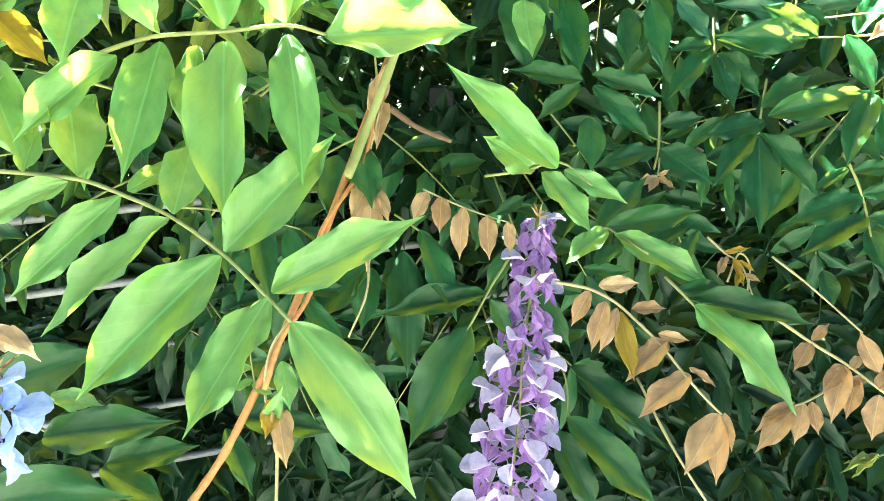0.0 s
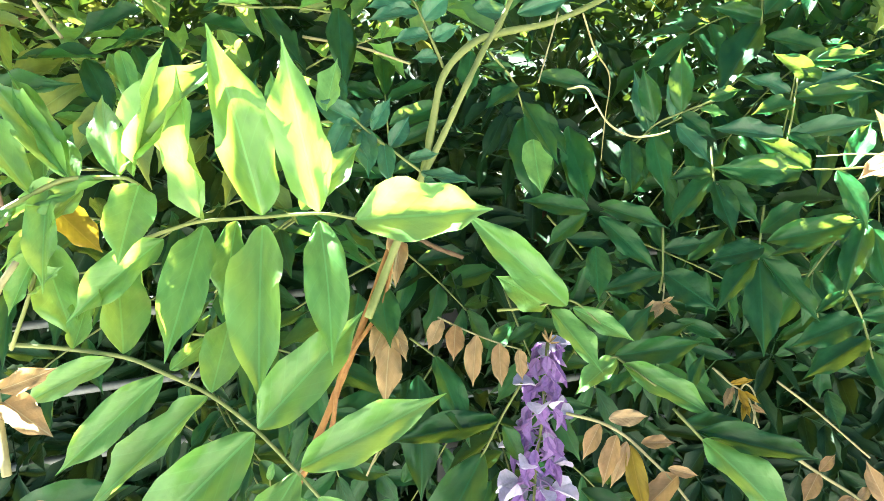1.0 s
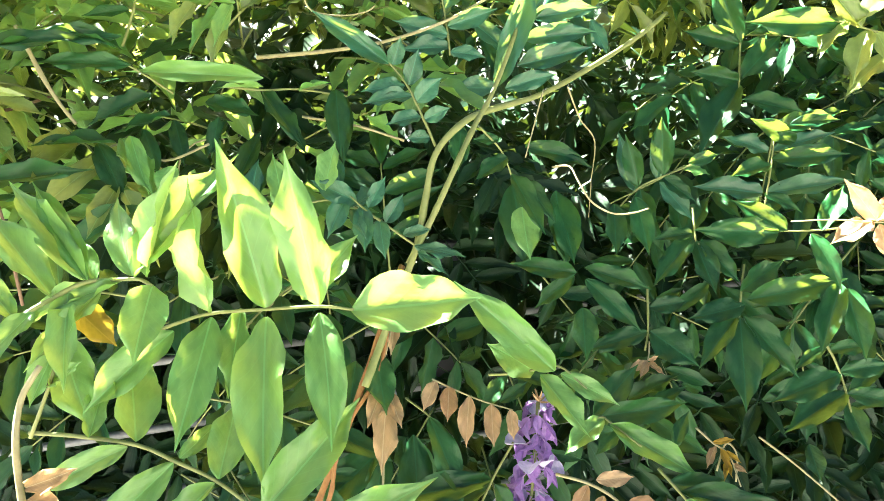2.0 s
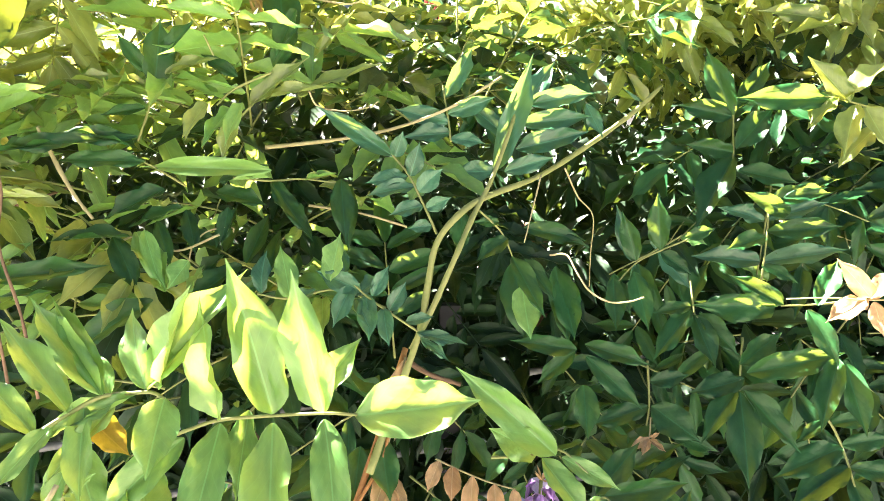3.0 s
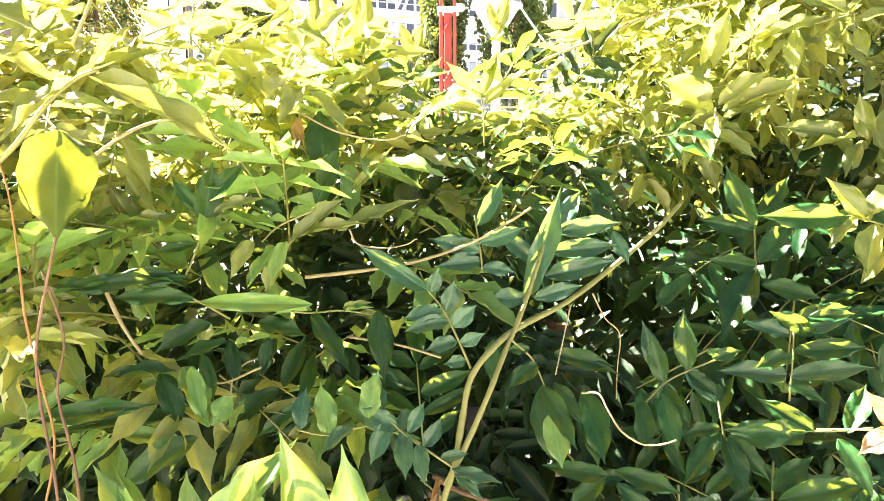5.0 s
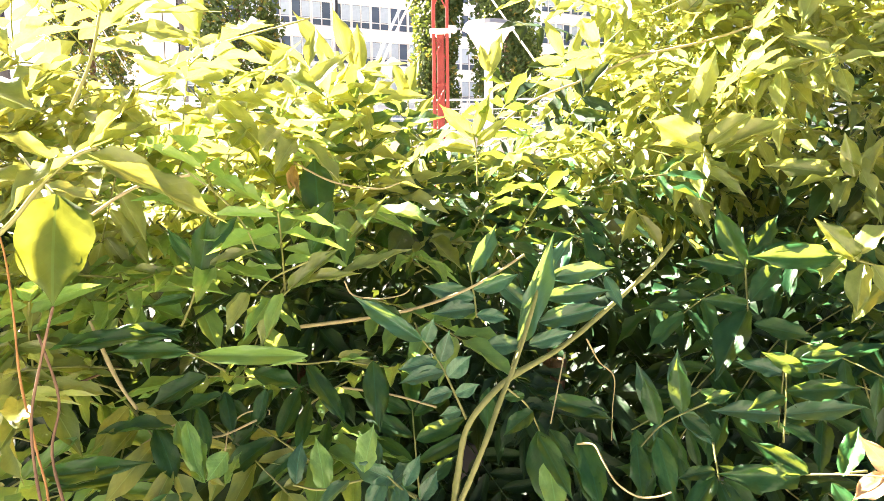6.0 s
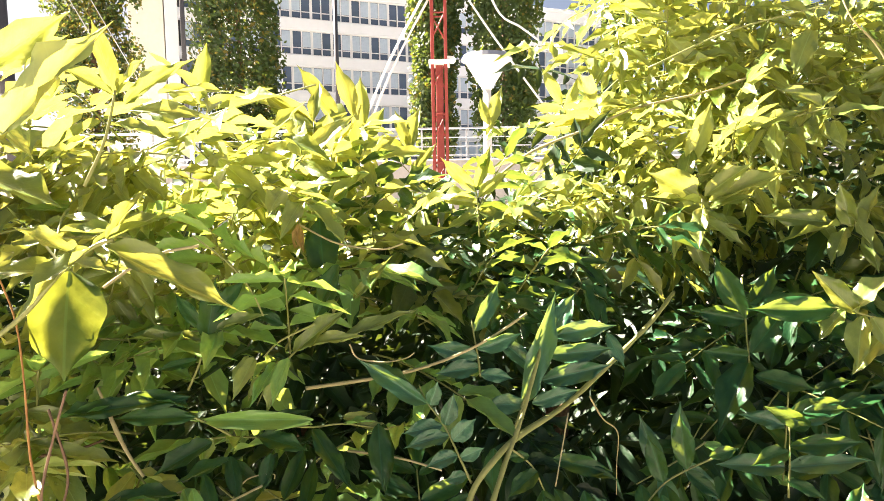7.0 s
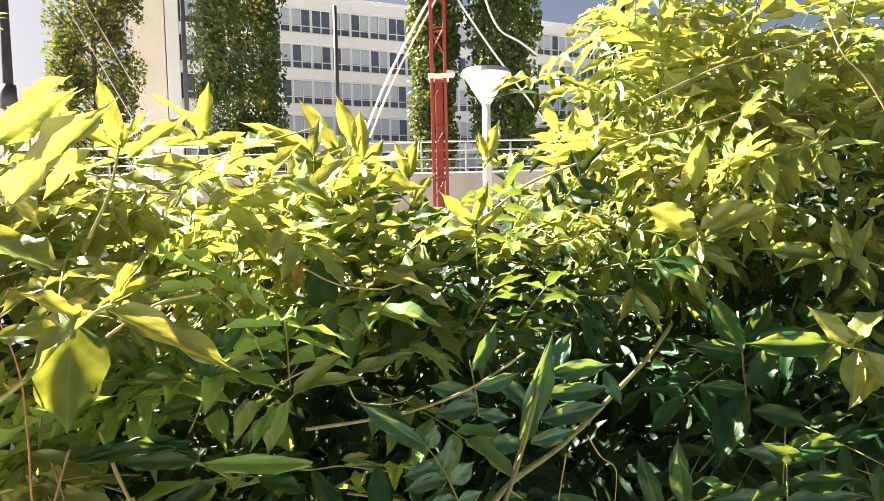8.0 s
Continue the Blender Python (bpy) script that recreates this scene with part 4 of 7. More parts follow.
leaflet(leaf, BRONZE, (0.1847, 0.3209, 0.952), (0.1889, 0.3089, 0.9302), (-0.30, -0.27, 0.92), 0.36, 2)
leaflet(leaf, BRONZE, (0.0988, 0.3578, 1.0202), (0.086, 0.3453, 1.0009), (-0.09, -0.58, 0.81), 0.49, 1)
leaflet(leaf, BRONZE, (0.1094, 0.3533, 1.0148), (0.0979, 0.3348, 0.9878), (-0.25, -0.44, 0.86), 0.43, 4)
leaflet(leaf, BRONZE, (0.1161, 0.3517, 1.0111), (0.1028, 0.3334, 0.9889), (-0.02, -0.44, 0.90), 0.37, 5)
leaflet(leaf, YELLOWING, (0.1183, 0.3508, 1.0091), (0.1242, 0.3221, 0.9748), (-0.22, -0.41, 0.88), 0.35, 7)
leaf = rachis(vine, STEM_TAN, 0.0013, 0.0009, (0.2298, 0.369, 0.9968), (0.2572, 0.3617, 0.9799), (0.2793, 0.3544, 0.968), (0.3012, 0.3459, 0.9535), (0.3159, 0.3406, 0.9436))
leaflet(leaf, BRONZE, (0.2564, 0.362, 0.9806), (0.2404, 0.3474, 0.9671), (-0.17, -0.48, 0.86), 0.55, 0)
leaflet(leaf, BRONZE, (0.2572, 0.3623, 0.9814), (0.2692, 0.3671, 0.9926), (-0.24, -0.59, 0.77), 0.52, 1)
leaflet(leaf, BRONZE, (0.2778, 0.354, 0.967), (0.2593, 0.3411, 0.9533), (-0.15, -0.46, 0.87), 0.50, 3)
leaflet(leaf, BRONZE, (0.2793, 0.3536, 0.9663), (0.2627, 0.3297, 0.9368), (-0.40, -0.28, 0.87), 0.43, 4)
leaflet(leaf, BRONZE, (0.2871, 0.3509, 0.9599), (0.2727, 0.3309, 0.94), (-0.33, -0.35, 0.88), 0.46, 6)
leaflet(leaf, BRONZE, (0.2929, 0.3503, 0.9586), (0.274, 0.346, 0.9546), (-0.27, -0.56, 0.78), 0.43, 2)
leaflet(leaf, BRONZE, (0.3011, 0.3505, 0.9641), (0.2904, 0.3644, 0.9885), (-0.50, -0.62, 0.60), 0.52, 5)
leaflet(leaf, BRONZE, (0.2993, 0.3459, 0.9534), (0.3127, 0.3514, 0.9686), (-0.48, -0.53, 0.70), 0.62, 2)
leaflet(leaf, BRONZE, (0.3012, 0.3444, 0.9499), (0.2933, 0.3282, 0.9242), (-0.25, -0.49, 0.83), 0.62, 7)
leaflet(leaf, BRONZE, (0.2813, 0.3529, 0.9645), (0.2934, 0.3586, 0.9739), (-0.58, -0.61, 0.53), 0.47, 9)
leaf = rachis(vine, STEM_TAN, 0.0009, 0.0006, (0.2723, 0.3534, 0.9478), (0.2537, 0.3459, 0.9427), (0.244, 0.3447, 0.9397))
leaflet(leaf, BRONZE, (0.2479, 0.345, 0.9405), (0.2144, 0.3259, 0.9161), (-0.25, -0.46, 0.85), 0.38, 0)
leaflet(leaf, BRONZE, (0.2459, 0.3453, 0.9412), (0.2215, 0.3384, 0.935), (-0.38, -0.62, 0.68), 0.39, 3)
leaflet(leaf, BRONZE, (0.2518, 0.3455, 0.9416), (0.2409, 0.3284, 0.9222), (-0.44, -0.44, 0.78), 0.51, 5)
leaflet(leaf, BRONZE, (0.2576, 0.3459, 0.9427), (0.2574, 0.3303, 0.9269), (-0.39, -0.46, 0.79), 0.51, 6)
leaflet(leaf, BRONZE, (0.2421, 0.3447, 0.9397), (0.2163, 0.3346, 0.9261), (-0.35, -0.41, 0.84), 0.35, 1)
leaf = rachis(vine, STEM_TAN, 0.0008, 0.0006, (0.3719, 0.4604, 1.1882), (0.3357, 0.4597, 1.1875), (0.3039, 0.4598, 1.1895), (0.2755, 0.4688, 1.1857))
leaflet(leaf, BRONZE, (0.3348, 0.4599, 1.1884), (0.2985, 0.4509, 1.1736), (-0.60, -0.53, 0.60), 0.55, 0)
leaflet(leaf, BRONZE, (0.3379, 0.4602, 1.1893), (0.3077, 0.4622, 1.2215), (-0.53, -0.77, 0.36), 0.44, 3)
leaflet(leaf, BRONZE, (0.3379, 0.46, 1.1884), (0.363, 0.4665, 1.2147), (-0.74, -0.57, 0.35), 0.52, 5)
leaflet(leaf, BRONZE, (0.3402, 0.4595, 1.1862), (0.3456, 0.4481, 1.1593), (-0.53, -0.43, 0.73), 0.52, 6)
leaf = rachis(vine, STEM_GREEN, 0.0011, 0.0008, (0.0298, 0.3944, 1.0869), (0.053, 0.3869, 1.0927), (0.0779, 0.3846, 1.0992), (0.097, 0.3743, 1.0867))
leaflet(leaf, FRESH_LIT, (0.0754, 0.3833, 1.0959), (0.0033, 0.3956, 1.159), (-0.06, -0.92, 0.39), 0.31, 4)
leaflet(leaf, FRESH_LIT, (0.0616, 0.3871, 1.0932), (0.0286, 0.3826, 1.1168), (0.22, -0.87, 0.44), 0.73, 9)
leaflet(leaf, FRESH_LIT, (0.0655, 0.3839, 1.0926), (0.0971, 0.354, 1.0619), (0.01, -0.62, 0.78), 0.42, 1)
leaflet(leaf, FRESH_LIT, (0.0796, 0.3818, 1.0948), (0.119, 0.3661, 1.0791), (-0.36, -0.64, 0.68), 0.38, 0)
leaflet(leaf, GREEN_SHADE, (0.0763, 0.3845, 1.0963), (0.0578, 0.4072, 1.1174), (0.17, -0.83, 0.54), 0.47, 5)
leaf = rachis(vine, STEM_GREEN, 0.0011, 0.0008, (0.0956, 0.3964, 1.0344), (0.1154, 0.4019, 1.0475), (0.1239, 0.3957, 1.0457), (0.1405, 0.3765, 1.0392))
leaflet(leaf, GREEN_SHADE, (0.1173, 0.4023, 1.0486), (0.1805, 0.3975, 1.0635), (-0.48, -0.80, 0.35), 0.35, 2)
leaflet(leaf, FRESH_LIT, (0.1186, 0.4014, 1.0464), (0.0865, 0.3827, 1.0275), (-0.33, -0.57, 0.76), 0.50, 4)
leaflet(leaf, FRESH_LIT, (0.1219, 0.3955, 1.0453), (0.1839, 0.3634, 1.0216), (-0.39, -0.52, 0.76), 0.32, 1)
leaflet(leaf, GREEN_SHADE, (0.1127, 0.407, 1.0468), (0.1519, 0.4312, 1.0785), (-0.34, -0.86, 0.37), 0.42, 6)
leaflet(leaf, GREEN_SHADE, (0.1298, 0.3934, 1.0404), (0.109, 0.3827, 1.0277), (-0.31, -0.51, 0.80), 0.50, 6)
leaf = rachis(vine, STEM_GREEN, 0.0012, 0.0008, (0.152, 0.3706, 1.0253), (0.1662, 0.3526, 1.0137), (0.1709, 0.3479, 1.0079))
leaflet(leaf, FRESH_LIT, (0.1661, 0.3505, 1.014), (0.2362, 0.3146, 0.9583), (-0.09, -0.39, 0.92), 0.42, 5)
leaflet(leaf, GREEN_SHADE, (0.164, 0.3561, 1.0168), (0.2454, 0.3449, 1.0042), (-0.50, -0.47, 0.72), 0.28, 3)
leaflet(leaf, GREEN_SHADE, (0.1578, 0.3624, 1.0189), (0.2091, 0.3647, 1.012), (-0.32, -0.60, 0.74), 0.43, 7)
leaf = rachis(vine, STEM_GREEN, 0.001, 0.0007, (0.0511, 0.4033, 1.0245), (0.0366, 0.39, 1.006), (0.0224, 0.3737, 0.9852), (0.0147, 0.3716, 0.975))
leaflet(leaf, GREEN_SHADE, (0.0221, 0.3732, 0.9842), (-0.0208, 0.3294, 0.9136), (-0.00, -0.50, 0.87), 0.43, 2)
leaflet(leaf, GREEN_SHADE, (0.0335, 0.389, 1.001), (-0.0491, 0.3781, 0.9897), (-0.20, -0.66, 0.72), 0.30, 1)
leaflet(leaf, GREEN_SHADE, (0.0368, 0.3878, 0.9981), (0.0517, 0.3802, 0.9702), (-0.13, -0.40, 0.91), 0.52, 3)
leaflet(leaf, GREEN_SHADE, (0.0288, 0.3862, 0.9943), (-0.0038, 0.4067, 1.0065), (-0.33, -0.79, 0.51), 0.42, 4)
leaf = rachis(vine, STEM_GREEN, 0.001, 0.0007, (-0.0341, 0.4341, 1.045), (-0.0145, 0.4198, 1.037), (-0.004, 0.4103, 1.0276))
leaflet(leaf, GREEN_SHADE, (-0.0142, 0.4107, 1.0414), (0.0146, 0.3765, 0.9867), (0.19, -0.50, 0.84), 0.37, 0)
leaflet(leaf, GREEN_SHADE, (-0.0269, 0.4141, 1.0235), (-0.0231, 0.3646, 0.9453), (-0.05, -0.49, 0.87), 0.37, 5)
leaflet(leaf, GREEN_SHADE, (-0.0517, 0.41, 1.0137), (-0.101, 0.3834, 0.9761), (0.02, -0.55, 0.84), 0.50, 6)
leaflet(leaf, GREEN_SHADE, (-0.0496, 0.4092, 1.0118), (-0.0562, 0.3818, 0.9728), (0.12, -0.46, 0.88), 0.51, 2)
leaflet(leaf, GREEN_SHADE, (-0.0338, 0.4216, 1.0156), (-0.0378, 0.4108, 0.9901), (-0.11, -0.47, 0.87), 0.52, 3)
leaf = rachis(vine, STEM_TAN, 0.0008, 0.0006, (-0.0343, 0.4165, 1.1571), (-0.0421, 0.3892, 1.1182), (-0.0466, 0.3744, 1.0963), (-0.0424, 0.3634, 1.0831))
leaflet(leaf, DRY, (-0.0343, 0.4158, 1.1554), (-0.0475, 0.3885, 1.1165), (0.08, -0.69, 0.72), 0.29, 9)
leaflet(leaf, DRY, (-0.0378, 0.4064, 1.1332), (-0.0404, 0.3803, 1.1101), (0.08, -0.69, 0.72), 0.41, 10)
leaflet(leaf, DRY, (-0.0448, 0.3716, 1.0897), (-0.0548, 0.3518, 1.0685), (0.21, -0.64, 0.74), 0.51, 11)
leaflet(leaf, DRY, (-0.0412, 0.3703, 1.0865), (-0.0312, 0.3518, 1.0688), (-0.05, -0.56, 0.83), 0.46, 8)
leaflet(leaf, DRY, (-0.0426, 0.3653, 1.0825), (-0.0435, 0.3358, 1.0436), (0.25, -0.59, 0.77), 0.41, 9)
leaflet(leaf, GREEN_SHADE, (-0.0504, 0.3807, 1.111), (-0.0417, 0.3552, 1.0767), (0.19, -0.58, 0.79), 0.56, 8)
leaflet(leaf, GREEN_SHADE, (-0.0654, 0.3828, 1.103), (-0.0686, 0.3565, 1.0667), (0.19, -0.55, 0.81), 0.51, 3)
leaflet(leaf, DRY, (-0.098, 0.3053, 0.9662), (-0.0885, 0.2812, 0.9401), (0.29, -0.44, 0.85), 0.46, 10)
leaflet(leaf, YELLOWING, (-0.0988, 0.308, 0.9725), (-0.102, 0.2877, 0.9553), (0.29, -0.51, 0.81), 0.51, 8)
leaflet(leaf, FRESH_LIT, (-0.0955, 0.3161, 0.9916), (-0.0884, 0.2983, 0.9676), (0.23, -0.47, 0.85), 0.51, 6)
leaflet(leaf, FRESH_LIT, (-0.1049, 0.2983, 0.9548), (-0.0923, 0.2994, 0.983), (0.34, -0.70, 0.63), 0.42, 9)
leaf = rachis(vine, STEM_GREEN, 0.001, 0.0008, (-0.2721, 0.2994, 0.9811), (-0.2419, 0.2888, 0.9693), (-0.2222, 0.2809, 0.9638))
leaflet(leaf, GREEN_SHADE, (-0.2261, 0.2803, 0.9622), (-0.1473, 0.28, 0.9752), (0.62, -0.50, 0.60), 0.37, 1)
leaflet(leaf, FRESH_LIT, (-0.2237, 0.2914, 0.9834), (-0.1916, 0.2873, 0.979), (0.37, -0.52, 0.77), 0.48, 8)
leaflet(leaf, GREEN_SHADE, (-0.2763, 0.3077, 0.975), (-0.2046, 0.3171, 0.9978), (0.35, -0.70, 0.62), 0.52, 2)
leaflet(leaf, GREEN_SHADE, (-0.2549, 0.2488, 0.9388), (-0.1673, 0.2436, 0.953), (0.57, -0.60, 0.56), 0.52, 5)
leaflet(leaf, GREEN_SHADE, (-0.206, 0.2982, 0.9277), (-0.1481, 0.3023, 0.938), (0.51, -0.46, 0.73), 0.42, 4)
leaflet(leaf, GREEN_SHADE, (-0.2094, 0.2968, 0.9244), (-0.1626, 0.2796, 0.91), (0.06, -0.36, 0.93), 0.44, 6)
leaflet(leaf, GREEN_SHADE, (-0.1283, 0.3254, 0.9415), (-0.069, 0.3218, 0.9336), (0.46, -0.54, 0.70), 0.43, 3)
leaflet(leaf, GREEN_SHADE, (-0.1463, 0.3386, 0.9213), (-0.1234, 0.3128, 0.8863), (0.28, -0.42, 0.86), 0.41, 1)
leaf = rachis(vine, STEM_GREEN, 0.001, 0.0008, (0.0809, 0.4113, 0.9413), (0.0978, 0.4002, 0.928), (0.1015, 0.3807, 0.8949))
leaflet(leaf, GREEN_SHADE, (0.101, 0.3976, 0.935), (0.172, 0.3619, 0.89), (0.03, -0.50, 0.87), 0.34, 1)
leaflet(leaf, GREEN_SHADE, (0.0982, 0.3783, 0.9021), (0.1664, 0.3392, 0.8493), (-0.28, -0.37, 0.89), 0.36, 2)
leaflet(leaf, GREEN_SHADE, (0.0906, 0.379, 0.8908), (0.1213, 0.3443, 0.8351), (-0.08, -0.44, 0.89), 0.41, 4)
leaflet(leaf, GREEN_SHADE, (0.0321, 0.4078, 0.9327), (-0.0028, 0.379, 0.8898), (0.03, -0.59, 0.81), 0.41, 6)
leaflet(leaf, GREEN_SHADE, (-0.0381, 0.3993, 0.9375), (-0.0167, 0.4129, 0.9697), (-0.02, -0.88, 0.47), 0.42, 2)

# shade on this shoot is partly in the dark leaf colour
vine = vine_root("wisteria_shoot", "wisteria shoot with feathered leaves in a green darkened for shade")
leaf = rachis(vine, STEM_GREEN, 0.0011, 0.0008, (0.2617, 0.5049, 1.1381), (0.2548, 0.4892, 1.1139), (0.2502, 0.4776, 1.0993))
leaflet(leaf, GREEN_SHADE, (0.2506, 0.4772, 1.0984), (0.2452, 0.4334, 1.0335), (-0.24, -0.44, 0.86), 0.43, 0)
leaflet(leaf, GREEN_SHADE, (0.2479, 0.4779, 1.1001), (0.2092, 0.452, 1.0642), (-0.45, -0.59, 0.67), 0.38, 1)
leaflet(leaf, GREEN_SHADE, (0.2541, 0.4779, 1.1001), (0.2932, 0.4486, 1.057), (-0.26, -0.52, 0.82), 0.39, 3)
leaflet(leaf, GREEN_SHADE, (0.2592, 0.4863, 1.1123), (0.339, 0.4809, 1.1336), (-0.48, -0.80, 0.35), 0.35, 4)
leaflet(leaf, GREEN_SHADE, (0.2565, 0.4844, 1.1077), (0.2067, 0.4736, 1.1023), (-0.54, -0.67, 0.50), 0.48, 5)
leaflet(leaf, GREEN_SHADE, (0.2548, 0.491, 1.1181), (0.298, 0.5067, 1.1427), (-0.20, -0.89, 0.42), 0.47, 6)
leaf = rachis(vine, STEM_GREEN, 0.0011, 0.0008, (0.2227, 0.5351, 1.1832), (0.2221, 0.519, 1.1581), (0.223, 0.512, 1.1544))
leaflet(leaf, GREEN_SHADE, (0.218, 0.5165, 1.16), (0.1766, 0.4885, 1.1242), (-0.39, -0.67, 0.63), 0.38, 0)
leaflet(leaf, GREEN_SHADE, (0.2207, 0.5148, 1.1559), (0.2322, 0.4856, 1.1179), (-0.18, -0.67, 0.72), 0.51, 2)
leaflet(leaf, GREEN_SHADE, (0.2253, 0.5155, 1.1576), (0.2547, 0.4941, 1.1255), (-0.38, -0.60, 0.71), 0.46, 3)
leaflet(leaf, GREEN_SHADE, (0.2193, 0.5208, 1.1623), (0.1822, 0.5137, 1.1581), (-0.49, -0.71, 0.50), 0.43, 4)
leaflet(leaf, GREEN_SHADE, (0.2229, 0.5226, 1.1666), (0.2706, 0.5111, 1.1528), (-0.60, -0.70, 0.39), 0.25, 6)
leaf = rachis(vine, STEM_GREEN, 0.0011, 0.0008, (0.174, 0.4927, 1.1213), (0.1717, 0.4738, 1.0894), (0.1676, 0.4649, 1.0736))
leaflet(leaf, GREEN_SHADE, (0.1135, 0.4668, 1.1365), (0.1558, 0.4408, 1.1013), (-0.39, -0.65, 0.65), 0.36, 0)
leaflet(leaf, GREEN_SHADE, (0.1103, 0.4576, 1.1148), (0.1108, 0.432, 1.0799), (0.02, -0.63, 0.78), 0.58, 2)
leaflet(leaf, GREEN_SHADE, (0.1138, 0.4753, 1.1437), (0.1695, 0.4636, 1.1294), (-0.06, -0.82, 0.57), 0.33, 1)
leaflet(leaf, GREEN_SHADE, (0.107, 0.4736, 1.1397), (0.0508, 0.477, 1.1469), (-0.35, -0.83, 0.42), 0.35, 3)
leaflet(leaf, GREEN_SHADE, (0.1065, 0.4774, 1.1358), (0.0731, 0.4715, 1.1088), (-0.04, -0.78, 0.63), 0.41, 3)
leaflet(leaf, GREEN_SHADE, (0.1708, 0.4731, 1.0878), (0.1178, 0.4588, 1.0792), (0.04, -0.71, 0.71), 0.38, 5)
leaflet(leaf, GREEN_SHADE, (0.1735, 0.4731, 1.0878), (0.2083, 0.448, 1.0676), (-0.45, -0.62, 0.64), 0.70, 6)
leaflet(leaf, GREEN_SHADE, (0.1742, 0.4857, 1.1048), (0.2078, 0.4833, 1.1123), (-0.45, -0.81, 0.37), 0.52, 7)
leaflet(leaf, GREEN_SHADE, (0.1648, 0.5189, 1.1956), (0.1718, 0.489, 1.151), (-0.30, -0.69, 0.66), 0.43, 0)
leaflet(leaf, GREEN_SHADE, (0.1458, 0.5163, 1.1893), (0.1444, 0.489, 1.1507), (-0.03, -0.59, 0.81), 0.46, 2)
leaflet(leaf, GREEN_SHADE, (0.1004, 0.5171, 1.1909), (0.1076, 0.486, 1.1431), (-0.17, -0.59, 0.79), 0.51, 4)
leaflet(leaf, FRESH_LIT, (0.0595, 0.4756, 1.195), (0.0645, 0.4493, 1.1586), (-0.04, -0.63, 0.78), 0.62, 3)
leaf = rachis(vine, STEM_GREEN, 0.0011, 0.0007, (0.3411, 0.4979, 1.1736), (0.3116, 0.497, 1.1713), (0.2877, 0.4968, 1.1706))
leaflet(leaf, GREEN_SHADE, (0.2821, 0.4962, 1.169), (0.2102, 0.4922, 1.1718), (-0.44, -0.89, 0.14), 0.42, 9)
leaflet(leaf, GREEN_SHADE, (0.2899, 0.4972, 1.1715), (0.2466, 0.5126, 1.1945), (-0.51, -0.80, 0.32), 0.44, 3)
leaflet(leaf, GREEN_SHADE, (0.2983, 0.4764, 1.1737), (0.3149, 0.4489, 1.1348), (-0.45, -0.58, 0.69), 0.41, 5)
leaflet(leaf, GREEN_SHADE, (0.3135, 0.4873, 1.1739), (0.3416, 0.5132, 1.2096), (-0.61, -0.73, 0.31), 0.42, 7)
leaf = rachis(vine, STEM_GREEN, 0.0012, 0.0008, (0.3202, 0.4769, 1.0857), (0.333, 0.4701, 1.0646), (0.34, 0.4613, 1.044), (0.3433, 0.4507, 1.024))
leaflet(leaf, GREEN_SHADE, (0.3376, 0.4652, 1.053), (0.2715, 0.4458, 1.0375), (-0.49, -0.69, 0.53), 0.41, 0)
leaflet(leaf, GREEN_SHADE, (0.3405, 0.4587, 1.0377), (0.2805, 0.4359, 1.0141), (-0.52, -0.61, 0.59), 0.42, 2)
leaflet(leaf, GREEN_SHADE, (0.3424, 0.4552, 1.0295), (0.3497, 0.4293, 0.9994), (-0.46, -0.41, 0.79), 0.51, 3)
leaflet(leaf, GREEN_SHADE, (0.3367, 0.4657, 1.0543), (0.3815, 0.4616, 1.063), (-0.64, -0.72, 0.26), 0.42, 5)
leaflet(leaf, GREEN_SHADE, (0.3414, 0.4587, 1.0377), (0.3863, 0.4495, 1.0345), (-0.57, -0.65, 0.51), 0.42, 6)
leaflet(leaf, GREEN_SHADE, (0.3284, 0.4728, 1.0708), (0.3674, 0.4734, 1.0779), (-0.78, -0.53, 0.32), 0.42, 7)
leaflet(leaf, GREEN_SHADE, (0.3261, 0.4736, 1.0728), (0.2958, 0.4647, 1.0565), (-0.18, -0.56, 0.81), 0.35, 1)
leaflet(leaf, GREEN_SHADE, (0.3258, 0.4698, 1.133), (0.2993, 0.4376, 1.0825), (-0.44, -0.48, 0.76), 0.37, 4)
leaflet(leaf, GREEN_SHADE, (0.331, 0.4682, 1.1291), (0.3368, 0.436, 1.079), (-0.28, -0.53, 0.80), 0.41, 2)
leaflet(leaf, GREEN_SHADE, (0.3085, 0.4447, 0.9967), (0.3114, 0.4243, 0.9744), (-0.24, -0.57, 0.78), 0.61, 2)
leaflet(leaf, GREEN_SHADE, (0.1793, 0.41, 1.0161), (0.1915, 0.4214, 1.043), (-0.57, -0.76, 0.31), 0.42, 5)
leaf = rachis(vine, STEM_GREEN, 0.0013, 0.0009, (0.3052, 0.6742, 1.3733), (0.3007, 0.6538, 1.3321), (0.2957, 0.6337, 1.2922), (0.2962, 0.6309, 1.2807))
leaflet(leaf, GREEN_SHADE, (0.3001, 0.6531, 1.3291), (0.2695, 0.6641, 1.4004), (-0.53, -0.84, 0.15), 0.40, 0)
leaflet(leaf, GREEN_SHADE, (0.2989, 0.6532, 1.3298), (0.2377, 0.6445, 1.3418), (-0.47, -0.87, 0.12), 0.42, 2)
leaflet(leaf, GREEN_SHADE, (0.2952, 0.634, 1.2933), (0.2412, 0.6246, 1.3023), (-0.26, -0.95, 0.15), 0.40, 4)
leaflet(leaf, GREEN_SHADE, (0.2963, 0.6328, 1.2887), (0.2486, 0.6003, 1.221), (-0.35, -0.50, 0.79), 0.45, 1)
leaflet(leaf, GREEN_SHADE, (0.305, 0.6552, 1.3379), (0.3437, 0.6728, 1.3881), (-0.31, -0.87, 0.38), 0.37, 3)
